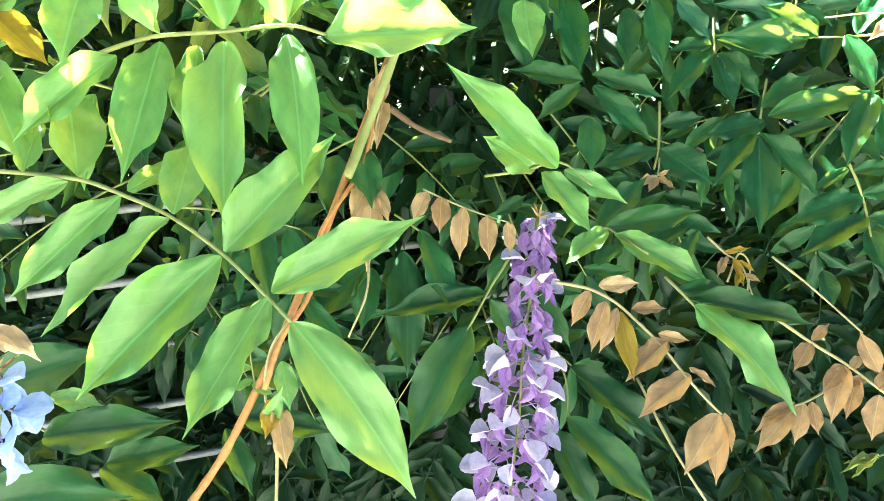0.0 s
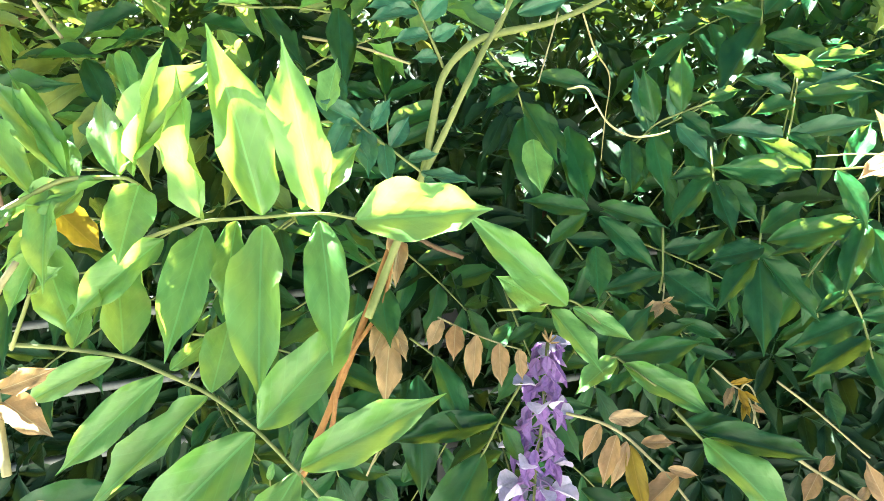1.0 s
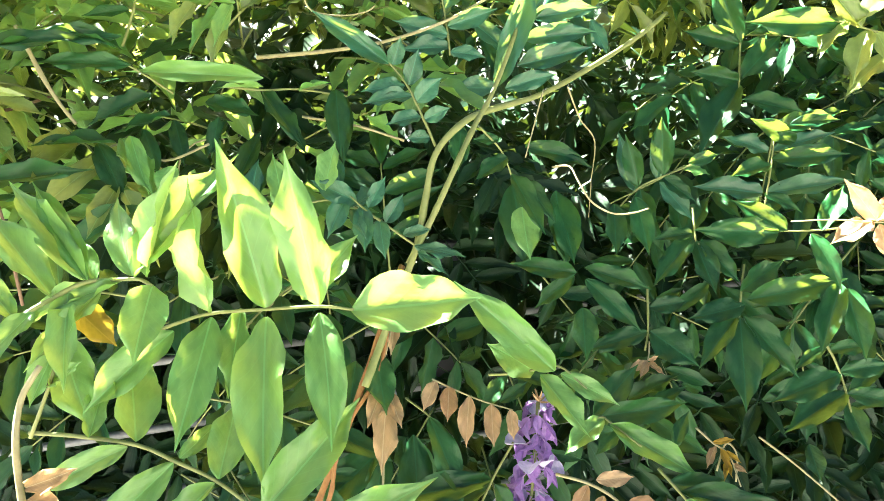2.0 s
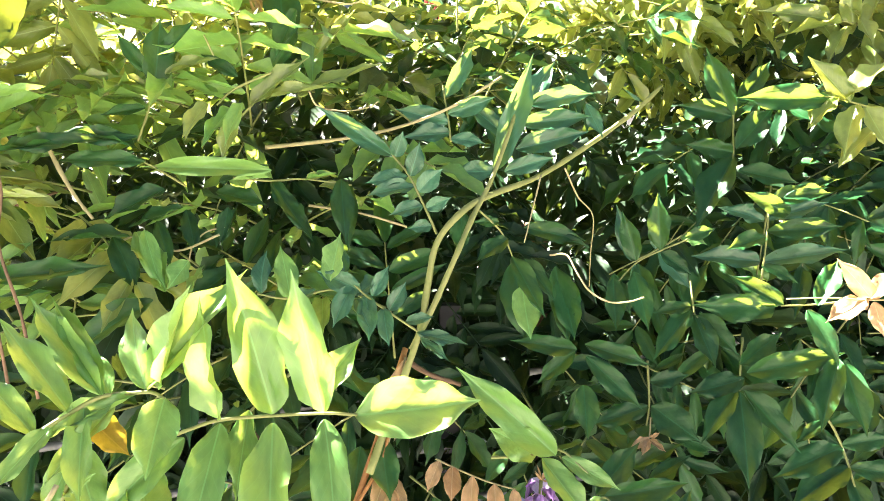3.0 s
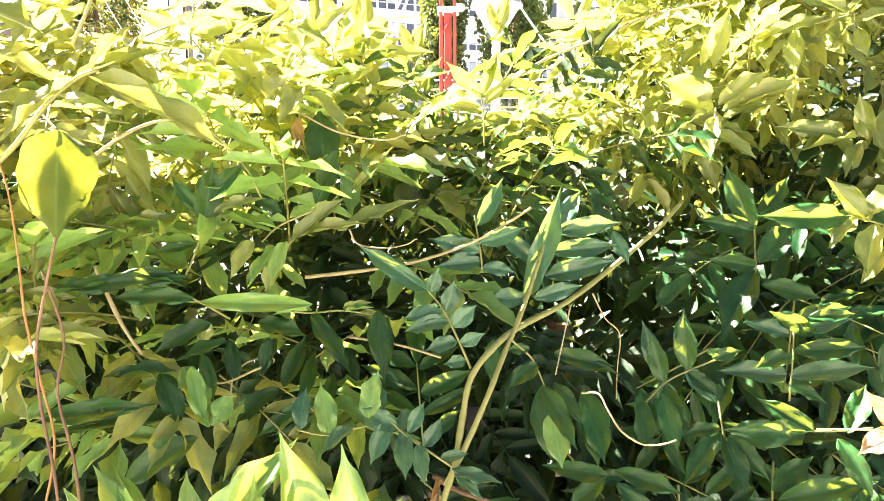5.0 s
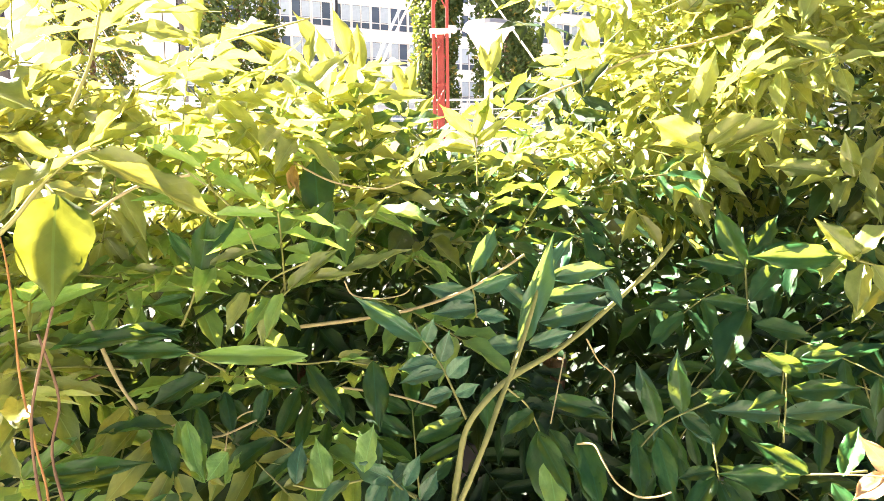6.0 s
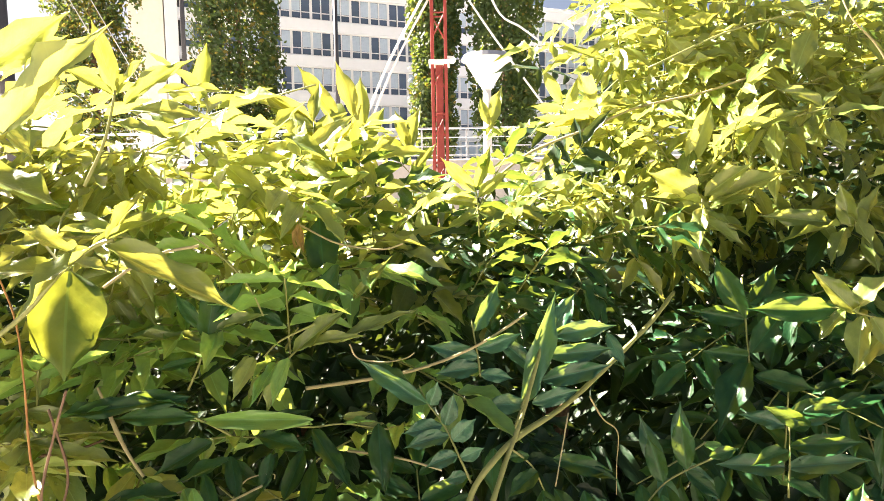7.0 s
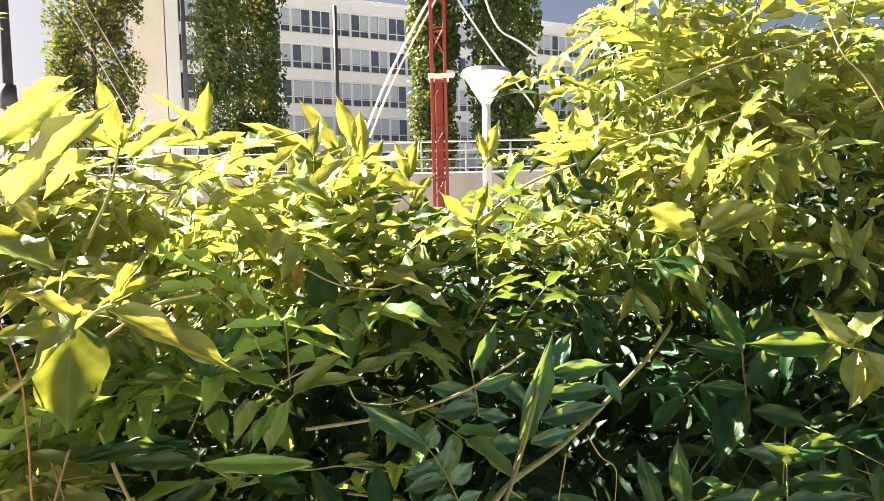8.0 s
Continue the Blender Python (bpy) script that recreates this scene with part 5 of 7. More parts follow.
leaflet(leaf, GREEN_SHADE, (0.3061, 0.6571, 1.346), (0.4032, 0.6373, 1.3474), (-0.58, -0.75, 0.32), 0.27, 5)
leaflet(leaf, GREEN_SHADE, (0.2987, 0.6348, 1.2967), (0.3394, 0.6455, 1.3405), (-0.41, -0.88, 0.23), 0.52, 6)
leaflet(leaf, GREEN_SHADE, (0.296, 0.6192, 1.276), (0.3535, 0.6068, 1.2656), (-0.11, -0.85, 0.51), 0.43, 7)
leaf = rachis(vine, STEM_GREEN, 0.001, 0.0007, (0.2234, 0.5386, 1.2232), (0.1922, 0.5353, 1.2108), (0.1699, 0.5278, 1.2021), (0.1519, 0.5235, 1.1847))
leaflet(leaf, GREEN_SHADE, (0.1933, 0.5356, 1.2123), (0.1869, 0.5374, 1.2641), (-0.44, -0.80, 0.42), 0.46, 0)
leaflet(leaf, GREEN_SHADE, (0.1689, 0.5281, 1.2036), (0.1539, 0.5283, 1.2488), (-0.34, -0.90, 0.26), 0.44, 2)
leaflet(leaf, GREEN_SHADE, (0.171, 0.5275, 1.2006), (0.1778, 0.5067, 1.1554), (-0.27, -0.61, 0.75), 0.46, 3)
leaflet(leaf, GREEN_SHADE, (0.1933, 0.5352, 1.2103), (0.2182, 0.5208, 1.1916), (-0.42, -0.64, 0.64), 0.50, 4)
leaflet(leaf, GREEN_SHADE, (0.2156, 0.5385, 1.2232), (0.2419, 0.5356, 1.2316), (-0.42, -0.89, 0.17), 0.52, 6)
leaflet(leaf, GREEN_SHADE, (0.1559, 0.5284, 1.1833), (0.1646, 0.5166, 1.1546), (0.03, -0.60, 0.80), 0.52, 6)
leaf = rachis(vine, STEM_GREEN, 0.001, 0.0007, (0.2956, 0.5492, 1.1768), (0.3011, 0.559, 1.2186), (0.3065, 0.5726, 1.2544))
leaflet(leaf, GREEN_SHADE, (0.3011, 0.5603, 1.2238), (0.3665, 0.5475, 1.2314), (-0.55, -0.80, 0.23), 0.35, 1)
leaflet(leaf, GREEN_SHADE, (0.3, 0.559, 1.2186), (0.259, 0.5464, 1.2106), (-0.41, -0.75, 0.52), 0.48, 2)
leaflet(leaf, GREEN_SHADE, (0.3049, 0.5714, 1.2491), (0.3603, 0.5707, 1.2652), (-0.20, -0.83, 0.52), 0.40, 3)
leaflet(leaf, GREEN_SHADE, (0.3254, 0.5691, 1.2385), (0.2798, 0.5686, 1.2605), (-0.50, -0.82, 0.29), 0.42, 4)
leaflet(leaf, GREEN_SHADE, (0.2956, 0.5528, 1.1925), (0.3274, 0.5399, 1.1794), (-0.38, -0.65, 0.66), 0.40, 5)
leaflet(leaf, GREEN_SHADE, (0.3146, 0.5628, 1.2558), (0.3561, 0.5545, 1.262), (-0.41, -0.75, 0.52), 0.36, 7)
leaf = rachis(vine, STEM_GREEN, 0.001, 0.0007, (0.0233, 0.4754, 1.2592), (0.0429, 0.4872, 1.2382), (0.0549, 0.4976, 1.2114))
leaflet(leaf, GREEN_SHADE, (0.0545, 0.5025, 1.2091), (0.0674, 0.4756, 1.1405), (-0.13, -0.51, 0.85), 0.52, 1)
leaflet(leaf, GREEN_SHADE, (0.0624, 0.4937, 1.2416), (0.1134, 0.4867, 1.2322), (-0.27, -0.84, 0.46), 0.38, 2)
leaflet(leaf, GREEN_SHADE, (0.0629, 0.4929, 1.2149), (0.0873, 0.4749, 1.183), (-0.26, -0.50, 0.82), 0.37, 3)
leaflet(leaf, GREEN_SHADE, (0.0476, 0.4862, 1.2336), (0.0212, 0.4712, 1.218), (-0.15, -0.81, 0.56), 0.55, 4)
leaflet(leaf, GREEN_SHADE, (0.0401, 0.4841, 1.2483), (0.019, 0.4785, 1.2494), (-0.19, -0.91, 0.36), 0.52, 6)
leaflet(leaf, GREEN_SHADE, (0.0096, 0.4732, 1.2596), (0.0072, 0.4565, 1.2263), (0.02, -0.70, 0.72), 0.52, 8)
leaflet(leaf, GREEN_SHADE, (0.094, 0.5176, 1.201), (0.1042, 0.4916, 1.1361), (-0.02, -0.65, 0.76), 0.41, 3)

# blue-green tint of this shoot imitates light from the sky
vine = vine_root("wisteria_shoot", "wisteria shoot on an arching stem, leaves tinted blue-green for sky light")
leaf = rachis(vine, STEM_GREEN, 0.0011, 0.0007, (-0.0101, 0.4336, 1.2484), (-0.0206, 0.4388, 1.271), (-0.0312, 0.4455, 1.2913), (-0.0441, 0.452, 1.3068), (-0.0504, 0.4551, 1.3201))
leaflet(leaf, SKYLIT, (-0.0441, 0.4518, 1.3056), (-0.0994, 0.4544, 1.342), (0.00, -1.00, 0.08), 0.27, 4)
leaflet(leaf, SKYLIT, (-0.0324, 0.4453, 1.2905), (-0.0628, 0.437, 1.2874), (0.04, -0.85, 0.53), 0.53, 0)
leaflet(leaf, SKYLIT, (-0.0269, 0.4426, 1.2832), (-0.0613, 0.4298, 1.2788), (0.13, -0.78, 0.61), 0.43, 2)
leaflet(leaf, SKYLIT, (-0.042, 0.4515, 1.3043), (-0.0351, 0.4509, 1.3235), (0.25, -0.93, 0.25), 0.73, 3)
leaflet(leaf, SKYLIT, (-0.0299, 0.4453, 1.2905), (-0.0223, 0.4441, 1.3155), (0.25, -0.85, 0.46), 0.62, 1)
leaflet(leaf, SKYLIT, (-0.024, 0.4417, 1.2791), (-0.0057, 0.4397, 1.296), (0.20, -0.95, 0.25), 0.73, 5)
leaflet(leaf, SKYLIT, (-0.0185, 0.4379, 1.2669), (0.0005, 0.435, 1.2757), (0.22, -0.96, 0.19), 0.62, 6)
leaflet(leaf, SKYLIT, (-0.0206, 0.4383, 1.2689), (-0.0449, 0.4267, 1.2647), (-0.18, -0.88, 0.43), 0.53, 7)
leaflet(leaf, SKYLIT, (-0.0143, 0.435, 1.2546), (-0.0305, 0.4246, 1.2545), (0.15, -0.94, 0.31), 0.63, 2)
leaf = rachis(vine, STEM_GREEN, 0.0012, 0.0008, (0.0288, 0.4919, 1.2677), (0.0387, 0.5034, 1.2922), (0.0486, 0.5134, 1.3197), (0.0584, 0.5212, 1.3428))
leaflet(leaf, SKYLIT, (0.0368, 0.5023, 1.2877), (0.0695, 0.5195, 1.3837), (0.08, -1.00, 0.02), 0.25, 4)
leaflet(leaf, SKYLIT, (0.0615, 0.5257, 1.3382), (0.0916, 0.5417, 1.3808), (-0.37, -0.92, 0.10), 0.42, 0)
leaflet(leaf, SKYLIT, (0.0663, 0.5269, 1.3428), (0.1248, 0.5221, 1.3526), (0.09, -0.95, 0.30), 0.35, 1)
leaflet(leaf, SKYLIT, (0.061, 0.5196, 1.3265), (0.1204, 0.5151, 1.3331), (-0.33, -0.93, 0.19), 0.35, 2)
leaflet(leaf, SKYLIT, (0.0558, 0.5124, 1.3056), (0.1161, 0.5075, 1.3205), (-0.23, -0.94, 0.25), 0.37, 3)
leaflet(leaf, SKYLIT, (0.0459, 0.5046, 1.2874), (0.0874, 0.4999, 1.2993), (0.11, -0.98, 0.14), 0.42, 5)
leaflet(leaf, SKYLIT, (0.0388, 0.5034, 1.2875), (0.0008, 0.4963, 1.2885), (-0.01, -0.91, 0.42), 0.53, 6)
leaflet(leaf, SKYLIT, (0.0488, 0.5145, 1.315), (0.0156, 0.5263, 1.3431), (-0.11, -0.90, 0.41), 0.42, 7)
leaflet(leaf, SKYLIT, (0.1183, 0.5332, 1.3426), (0.1314, 0.521, 1.3142), (-0.29, -0.61, 0.74), 0.46, 8)
leaf = rachis(vine, STEM_GREEN, 0.001, 0.0007, (0.0008, 0.5001, 1.3127), (-0.0015, 0.5097, 1.3307), (-0.0061, 0.5213, 1.3585))
leaflet(leaf, SKYLIT, (-0, 0.5091, 1.3285), (-0.0458, 0.506, 1.3402), (0.01, -0.98, 0.20), 0.42, 0)
leaflet(leaf, SKYLIT, (-0, 0.507, 1.3193), (-0.0385, 0.4955, 1.3177), (0.23, -0.86, 0.46), 0.48, 1)
leaflet(leaf, SKYLIT, (-0.0015, 0.5107, 1.3354), (0.0383, 0.5091, 1.3488), (0.29, -0.96, 0.04), 0.42, 2)
leaflet(leaf, SKYLIT, (-0.0038, 0.5193, 1.3493), (0.0203, 0.5347, 1.3914), (0.19, -0.98, -0.03), 0.36, 3)
leaflet(leaf, SKYLIT, (0.0008, 0.5006, 1.315), (0.0285, 0.4953, 1.3128), (0.23, -0.90, 0.38), 0.53, 5)
leaf = rachis(vine, STEM_GREEN, 0.001, 0.0007, (-0.0225, 0.4073, 1.1803), (-0.0406, 0.4051, 1.1941), (-0.0602, 0.4034, 1.2096), (-0.0762, 0.4069, 1.2254))
leaflet(leaf, SKYLIT, (-0.0754, 0.4066, 1.2242), (-0.0802, 0.4119, 1.247), (0.18, -0.87, 0.45), 0.52, 0)
leaflet(leaf, SKYLIT, (-0.0643, 0.4052, 1.2133), (-0.0952, 0.4023, 1.2288), (-0.02, -0.94, 0.33), 0.52, 1)
leaflet(leaf, SKYLIT, (-0.0604, 0.4056, 1.2102), (-0.057, 0.3867, 1.182), (0.10, -0.55, 0.83), 0.51, 2)
leaflet(leaf, SKYLIT, (-0.0485, 0.4045, 1.2008), (-0.0437, 0.3906, 1.1762), (-0.05, -0.60, 0.80), 0.52, 3)
leaflet(leaf, SKYLIT, (-0.0445, 0.4051, 1.1985), (-0.0323, 0.4108, 1.2179), (0.37, -0.71, 0.60), 0.62, 4)
leaflet(leaf, SKYLIT, (-0.0564, 0.4053, 1.209), (-0.0445, 0.4135, 1.2298), (0.18, -0.93, 0.32), 0.52, 6)
leaflet(leaf, SKYLIT, (-0.0704, 0.4061, 1.2173), (-0.0825, 0.3886, 1.1917), (0.27, -0.62, 0.73), 0.51, 7)
leaflet(leaf, SKYLIT, (-0.0324, 0.4043, 1.1901), (-0.0119, 0.4007, 1.1956), (-0.14, -0.85, 0.51), 0.47, 1)
leaflet(leaf, SKYLIT, (-0.0243, 0.4025, 1.1822), (0.012, 0.3917, 1.1778), (0.20, -0.73, 0.66), 0.32, 8)
leaflet(leaf, SKYLIT, (-0.0223, 0.4016, 1.1782), (0, 0.3889, 1.1662), (-0.07, -0.56, 0.83), 0.30, 9)

vine = vine_root("wisteria_shoot", "wisteria shoot with broad leaves lit from behind")
leaf = rachis(vine, STEM_GREEN, 0.0009, 0.0007, (-0.2953, 0.3708, 1.4517), (-0.2789, 0.363, 1.437), (-0.2638, 0.3555, 1.4254))
leaflet(leaf, OLIVE_SHADE, (-0.2634, 0.3556, 1.426), (-0.2607, 0.3388, 1.3599), (0.44, -0.48, 0.76), 0.73, 3)
leaf = rachis(vine, STEM_GREEN, 0.0014, 0.0009, (-0.2686, 0.2764, 1.3892), (-0.2395, 0.2788, 1.4115), (-0.2158, 0.2761, 1.4345), (-0.1971, 0.2725, 1.4463), (-0.1873, 0.273, 1.4497))
leaflet(leaf, GOLD_LIT, (-0.1916, 0.2726, 1.4467), (-0.1274, 0.2766, 1.4125), (0.03, -0.59, 0.81), 0.26, 4)
leaflet(leaf, GOLD_LIT, (-0.1985, 0.2724, 1.4457), (-0.2233, 0.2495, 1.4167), (-0.06, -0.31, 0.95), 0.46, 1)
leaflet(leaf, GOLD_LIT, (-0.1971, 0.2725, 1.4468), (-0.1598, 0.2949, 1.4657), (-0.11, -0.42, 0.90), 0.23, 2)
leaflet(leaf, GOLD_LIT, (-0.2054, 0.2739, 1.4415), (-0.2299, 0.2625, 1.4578), (0.24, -0.51, 0.83), 0.42, 3)
leaflet(leaf, GOLD_LIT, (-0.2158, 0.2761, 1.4345), (-0.2463, 0.2607, 1.4394), (0.12, -0.56, 0.82), 0.52, 5)
leaflet(leaf, GOLD_LIT, (-0.1901, 0.2729, 1.4497), (-0.1804, 0.2952, 1.4764), (0.07, -0.61, 0.79), 0.26, 2)
leaflet(leaf, GOLD_LIT, (-0.2589, 0.274, 1.4857), (-0.2088, 0.2688, 1.4675), (-0.10, -0.40, 0.91), 0.46, 6)
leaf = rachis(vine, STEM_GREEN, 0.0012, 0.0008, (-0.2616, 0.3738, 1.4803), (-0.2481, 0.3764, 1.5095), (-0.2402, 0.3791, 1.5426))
leaflet(leaf, GOLD_LIT, (-0.2406, 0.3789, 1.5407), (-0.2552, 0.3825, 1.5916), (0.30, -0.54, 0.79), 0.29, 0)
leaflet(leaf, GOLD_LIT, (-0.2421, 0.3788, 1.5397), (-0.2764, 0.3696, 1.5612), (0.10, -0.73, 0.67), 0.31, 1)
leaflet(leaf, GOLD_LIT, (-0.2391, 0.3789, 1.5396), (-0.2252, 0.3914, 1.5676), (-0.27, -0.74, 0.62), 0.35, 3)
leaflet(leaf, GOLD_LIT, (-0.2367, 0.3835, 1.5341), (-0.1941, 0.392, 1.5662), (0.42, -0.60, 0.68), 0.31, 2)
leaflet(leaf, GOLD_LIT, (-0.2173, 0.3896, 1.5421), (-0.1672, 0.3909, 1.5423), (-0.05, -0.48, 0.88), 0.21, 4)
leaflet(leaf, GOLD_LIT, (-0.2338, 0.3833, 1.5303), (-0.1775, 0.3794, 1.5266), (0.47, -0.73, 0.50), 0.28, 5)
leaflet(leaf, GOLD_LIT, (-0.2429, 0.3782, 1.5316), (-0.2698, 0.3567, 1.5219), (-0.03, -0.20, 0.98), 0.37, 6)
leaflet(leaf, GOLD_LIT, (-0.2442, 0.3773, 1.5205), (-0.2009, 0.3676, 1.5112), (-0.07, -0.48, 0.87), 0.29, 7)
leaflet(leaf, GOLD_LIT, (-0.2536, 0.3765, 1.5133), (-0.2805, 0.3644, 1.4947), (0.08, -0.36, 0.93), 0.35, 2)
leaflet(leaf, GOLD_LIT, (-0.2557, 0.3754, 1.4986), (-0.2841, 0.3601, 1.5051), (0.27, -0.31, 0.91), 0.31, 4)
leaflet(leaf, GOLD_LIT, (-0.2563, 0.3378, 1.5322), (-0.264, 0.3404, 1.5688), (0.64, -0.76, 0.08), 0.42, 3)
leaflet(leaf, GOLD_LIT, (-0.227, 0.2555, 1.4968), (-0.1712, 0.2509, 1.5495), (0.39, -0.67, 0.63), 0.29, 1)
leaflet(leaf, GOLD_LIT, (-0.2342, 0.2579, 1.5305), (-0.1886, 0.2507, 1.5523), (0.67, -0.74, 0.03), 0.36, 6)
leaflet(leaf, GOLD_LIT, (-0.2396, 0.2666, 1.5141), (-0.2116, 0.2553, 1.4888), (0.40, -0.51, 0.76), 0.35, 6)
leaf = rachis(vine, STEM_GREEN, 0.001, 0.0008, (-0.1742, 0.5592, 1.4318), (-0.1533, 0.5548, 1.4007), (-0.1429, 0.5543, 1.3955))
leaflet(leaf, GREEN_SHADE, (-0.1455, 0.5547, 1.3981), (-0.1508, 0.5642, 1.4575), (0.24, -0.97, 0.03), 0.64, 0)
leaflet(leaf, GOLD_LIT, (-0.1096, 0.6297, 1.4982), (-0.1615, 0.5989, 1.4617), (-0.10, -0.48, 0.87), 0.30, 1)
leaflet(leaf, GOLD_LIT, (-0.2265, 0.5676, 1.494), (-0.1779, 0.5358, 1.43), (-0.22, -0.39, 0.89), 0.27, 3)
leaflet(leaf, GOLD_LIT, (-0.2366, 0.5412, 1.5093), (-0.1785, 0.5162, 1.4592), (-0.20, -0.53, 0.83), 0.30, 5)
leaflet(leaf, GOLD_LIT, (-0.1787, 0.5442, 1.5291), (-0.1275, 0.521, 1.5057), (-0.16, -0.43, 0.89), 0.35, 2)
leaf = rachis(vine, STEM_GREEN, 0.0012, 0.0008, (-0.1931, 0.8277, 1.5044), (-0.1768, 0.8311, 1.543), (-0.1644, 0.8343, 1.5818), (-0.1483, 0.8364, 1.6049))
leaflet(leaf, GOLD_LIT, (-0.1786, 0.8336, 1.5781), (-0.2364, 0.839, 1.6651), (0.24, -0.91, 0.33), 0.27, 0)
leaflet(leaf, GOLD_LIT, (-0.1596, 0.835, 1.5896), (-0.1817, 0.8404, 1.6664), (0.34, -0.92, 0.17), 0.35, 1)
leaflet(leaf, GOLD_LIT, (-0.145, 0.8342, 1.5736), (-0.1493, 0.8394, 1.644), (-0.11, -0.94, 0.33), 0.42, 3)
leaflet(leaf, GOLD_LIT, (-0.2076, 0.8326, 1.5733), (-0.3085, 0.806, 1.6272), (0.45, -0.83, 0.34), 0.25, 2)
leaflet(leaf, GOLD_LIT, (-0.2, 0.8314, 1.5552), (-0.2835, 0.8063, 1.6237), (-0.24, -0.97, 0.05), 0.27, 4)
leaflet(leaf, GOLD_LIT, (-0.1964, 0.8306, 1.5435), (-0.2537, 0.8204, 1.6121), (-0.40, -0.81, 0.42), 0.29, 5)
leaflet(leaf, GOLD_LIT, (-0.1886, 0.8305, 1.5394), (-0.2195, 0.8194, 1.5884), (0.07, -0.65, 0.75), 0.31, 6)
leaflet(leaf, GOLD_LIT, (-0.1768, 0.8314, 1.547), (-0.1957, 0.785, 1.502), (-0.02, -0.33, 0.94), 0.41, 7)
leaflet(leaf, GOLD_LIT, (-0.1727, 0.8323, 1.5585), (-0.1154, 0.8016, 1.5088), (-0.05, -0.70, 0.71), 0.30, 1)
leaflet(leaf, GOLD_LIT, (-0.2083, 0.8178, 1.5653), (-0.291, 0.7882, 1.5743), (-0.14, -0.73, 0.67), 0.23, 2)
leaf = rachis(vine, STEM_GREEN, 0.0012, 0.0008, (-0.082, 0.9049, 1.4557), (-0.0836, 0.9087, 1.5068), (-0.0887, 0.9125, 1.5581))
leaflet(leaf, GOLD_LIT, (-0.088, 0.9119, 1.5495), (-0.1091, 0.916, 1.6096), (-0.19, -0.56, 0.81), 0.36, 0)
leaflet(leaf, GOLD_LIT, (-0.0863, 0.9116, 1.5453), (-0.0705, 0.9175, 1.6174), (-0.31, -0.80, 0.52), 0.36, 1)
leaflet(leaf, GOLD_LIT, (-0.085, 0.91, 1.5239), (-0.1252, 0.8988, 1.574), (-0.41, -0.80, 0.44), 0.36, 2)
leaflet(leaf, GOLD_LIT, (-0.0836, 0.9087, 1.5068), (-0.0456, 0.8993, 1.5557), (0.04, -0.79, 0.61), 0.36, 4)
leaflet(leaf, GOLD_LIT, (-0.0829, 0.9081, 1.4983), (-0.1335, 0.8775, 1.4815), (-0.16, -0.49, 0.86), 0.39, 5)
leaflet(leaf, GOLD_LIT, (-0.0815, 0.9069, 1.4812), (-0.0338, 0.8958, 1.5051), (-0.10, -0.84, 0.54), 0.36, 7)
leaf = rachis(vine, STEM_GREEN, 0.0012, 0.0008, (0.0093, 0.7172, 1.4233), (0.0085, 0.7197, 1.4574), (0.0056, 0.7218, 1.4848))
leaflet(leaf, GOLD_LIT, (0.0055, 0.7212, 1.478), (-0.0353, 0.7134, 1.5203), (-0.25, -0.88, 0.40), 0.35, 0)
leaflet(leaf, GOLD_LIT, (0.0069, 0.7215, 1.4814), (0.025, 0.7261, 1.5356), (-0.10, -0.97, 0.23), 0.31, 1)
leaflet(leaf, GOLD_LIT, (0.0088, 0.7208, 1.4711), (0.0475, 0.7142, 1.5039), (-0.14, -0.95, 0.27), 0.31, 3)
leaflet(leaf, GOLD_LIT, (0.0073, 0.7202, 1.4643), (-0.0405, 0.6996, 1.4718), (-0.30, -0.92, 0.24), 0.37, 2)
leaflet(leaf, GOLD_LIT, (0.0098, 0.7195, 1.454), (0.0554, 0.6993, 1.4368), (-0.12, -0.81, 0.57), 0.40, 4)
leaflet(leaf, GOLD_LIT, (0.0098, 0.7193, 1.4506), (-0.0312, 0.6973, 1.4384), (-0.06, -0.64, 0.77), 0.39, 5)
leaflet(leaf, GOLD_LIT, (0.0242, 0.7684, 1.5647), (0.0154, 0.771, 1.6009), (0.06, -0.95, 0.30), 0.42, 5)
leaflet(leaf, GOLD_LIT, (0.0277, 0.7682, 1.5611), (0.0431, 0.7727, 1.6147), (-0.16, -0.85, 0.50), 0.36, 6)
leaflet(leaf, GOLD_LIT, (0.0217, 0.7673, 1.5504), (0.0344, 0.7588, 1.5668), (-0.10, -0.76, 0.64), 0.42, 7)

# sunlight on these ribbed leaves is partly in their yellow-green colour
vine = vine_root("wisteria_shoot", "high wisteria shoot with ribbed sunlit leaves against dark foliage")
leaf = rachis(vine, STEM_GREEN, 0.0013, 0.0009, (0.2674, 0.7005, 1.4022), (0.27, 0.7031, 1.4354), (0.2725, 0.7054, 1.4645))
leaflet(leaf, GOLD_LIT, (0.2698, 0.7052, 1.4631), (0.2054, 0.69, 1.4981), (-0.11, -0.93, 0.36), 0.64, 0)
leaflet(leaf, GOLD_LIT, (0.2752, 0.7057, 1.4671), (0.3271, 0.699, 1.5065), (-0.20, -0.83, 0.52), 0.42, 1)
leaflet(leaf, GOLD_LIT, (0.2804, 0.7053, 1.4603), (0.3749, 0.6997, 1.499), (-0.59, -0.65, 0.48), 0.29, 2)
leaflet(leaf, GOLD_LIT, (0.2718, 0.705, 1.4586), (0.2018, 0.6822, 1.4696), (-0.59, -0.33, 0.74), 0.35, 3)
leaflet(leaf, GOLD_LIT, (0.2723, 0.7046, 1.4539), (0.261, 0.6844, 1.4069), (-0.40, -0.25, 0.88), 0.52, 4)
leaflet(leaf, GOLD_LIT, (0.2816, 0.7048, 1.4537), (0.3271, 0.6908, 1.4705), (-0.44, -0.57, 0.69), 0.42, 5)
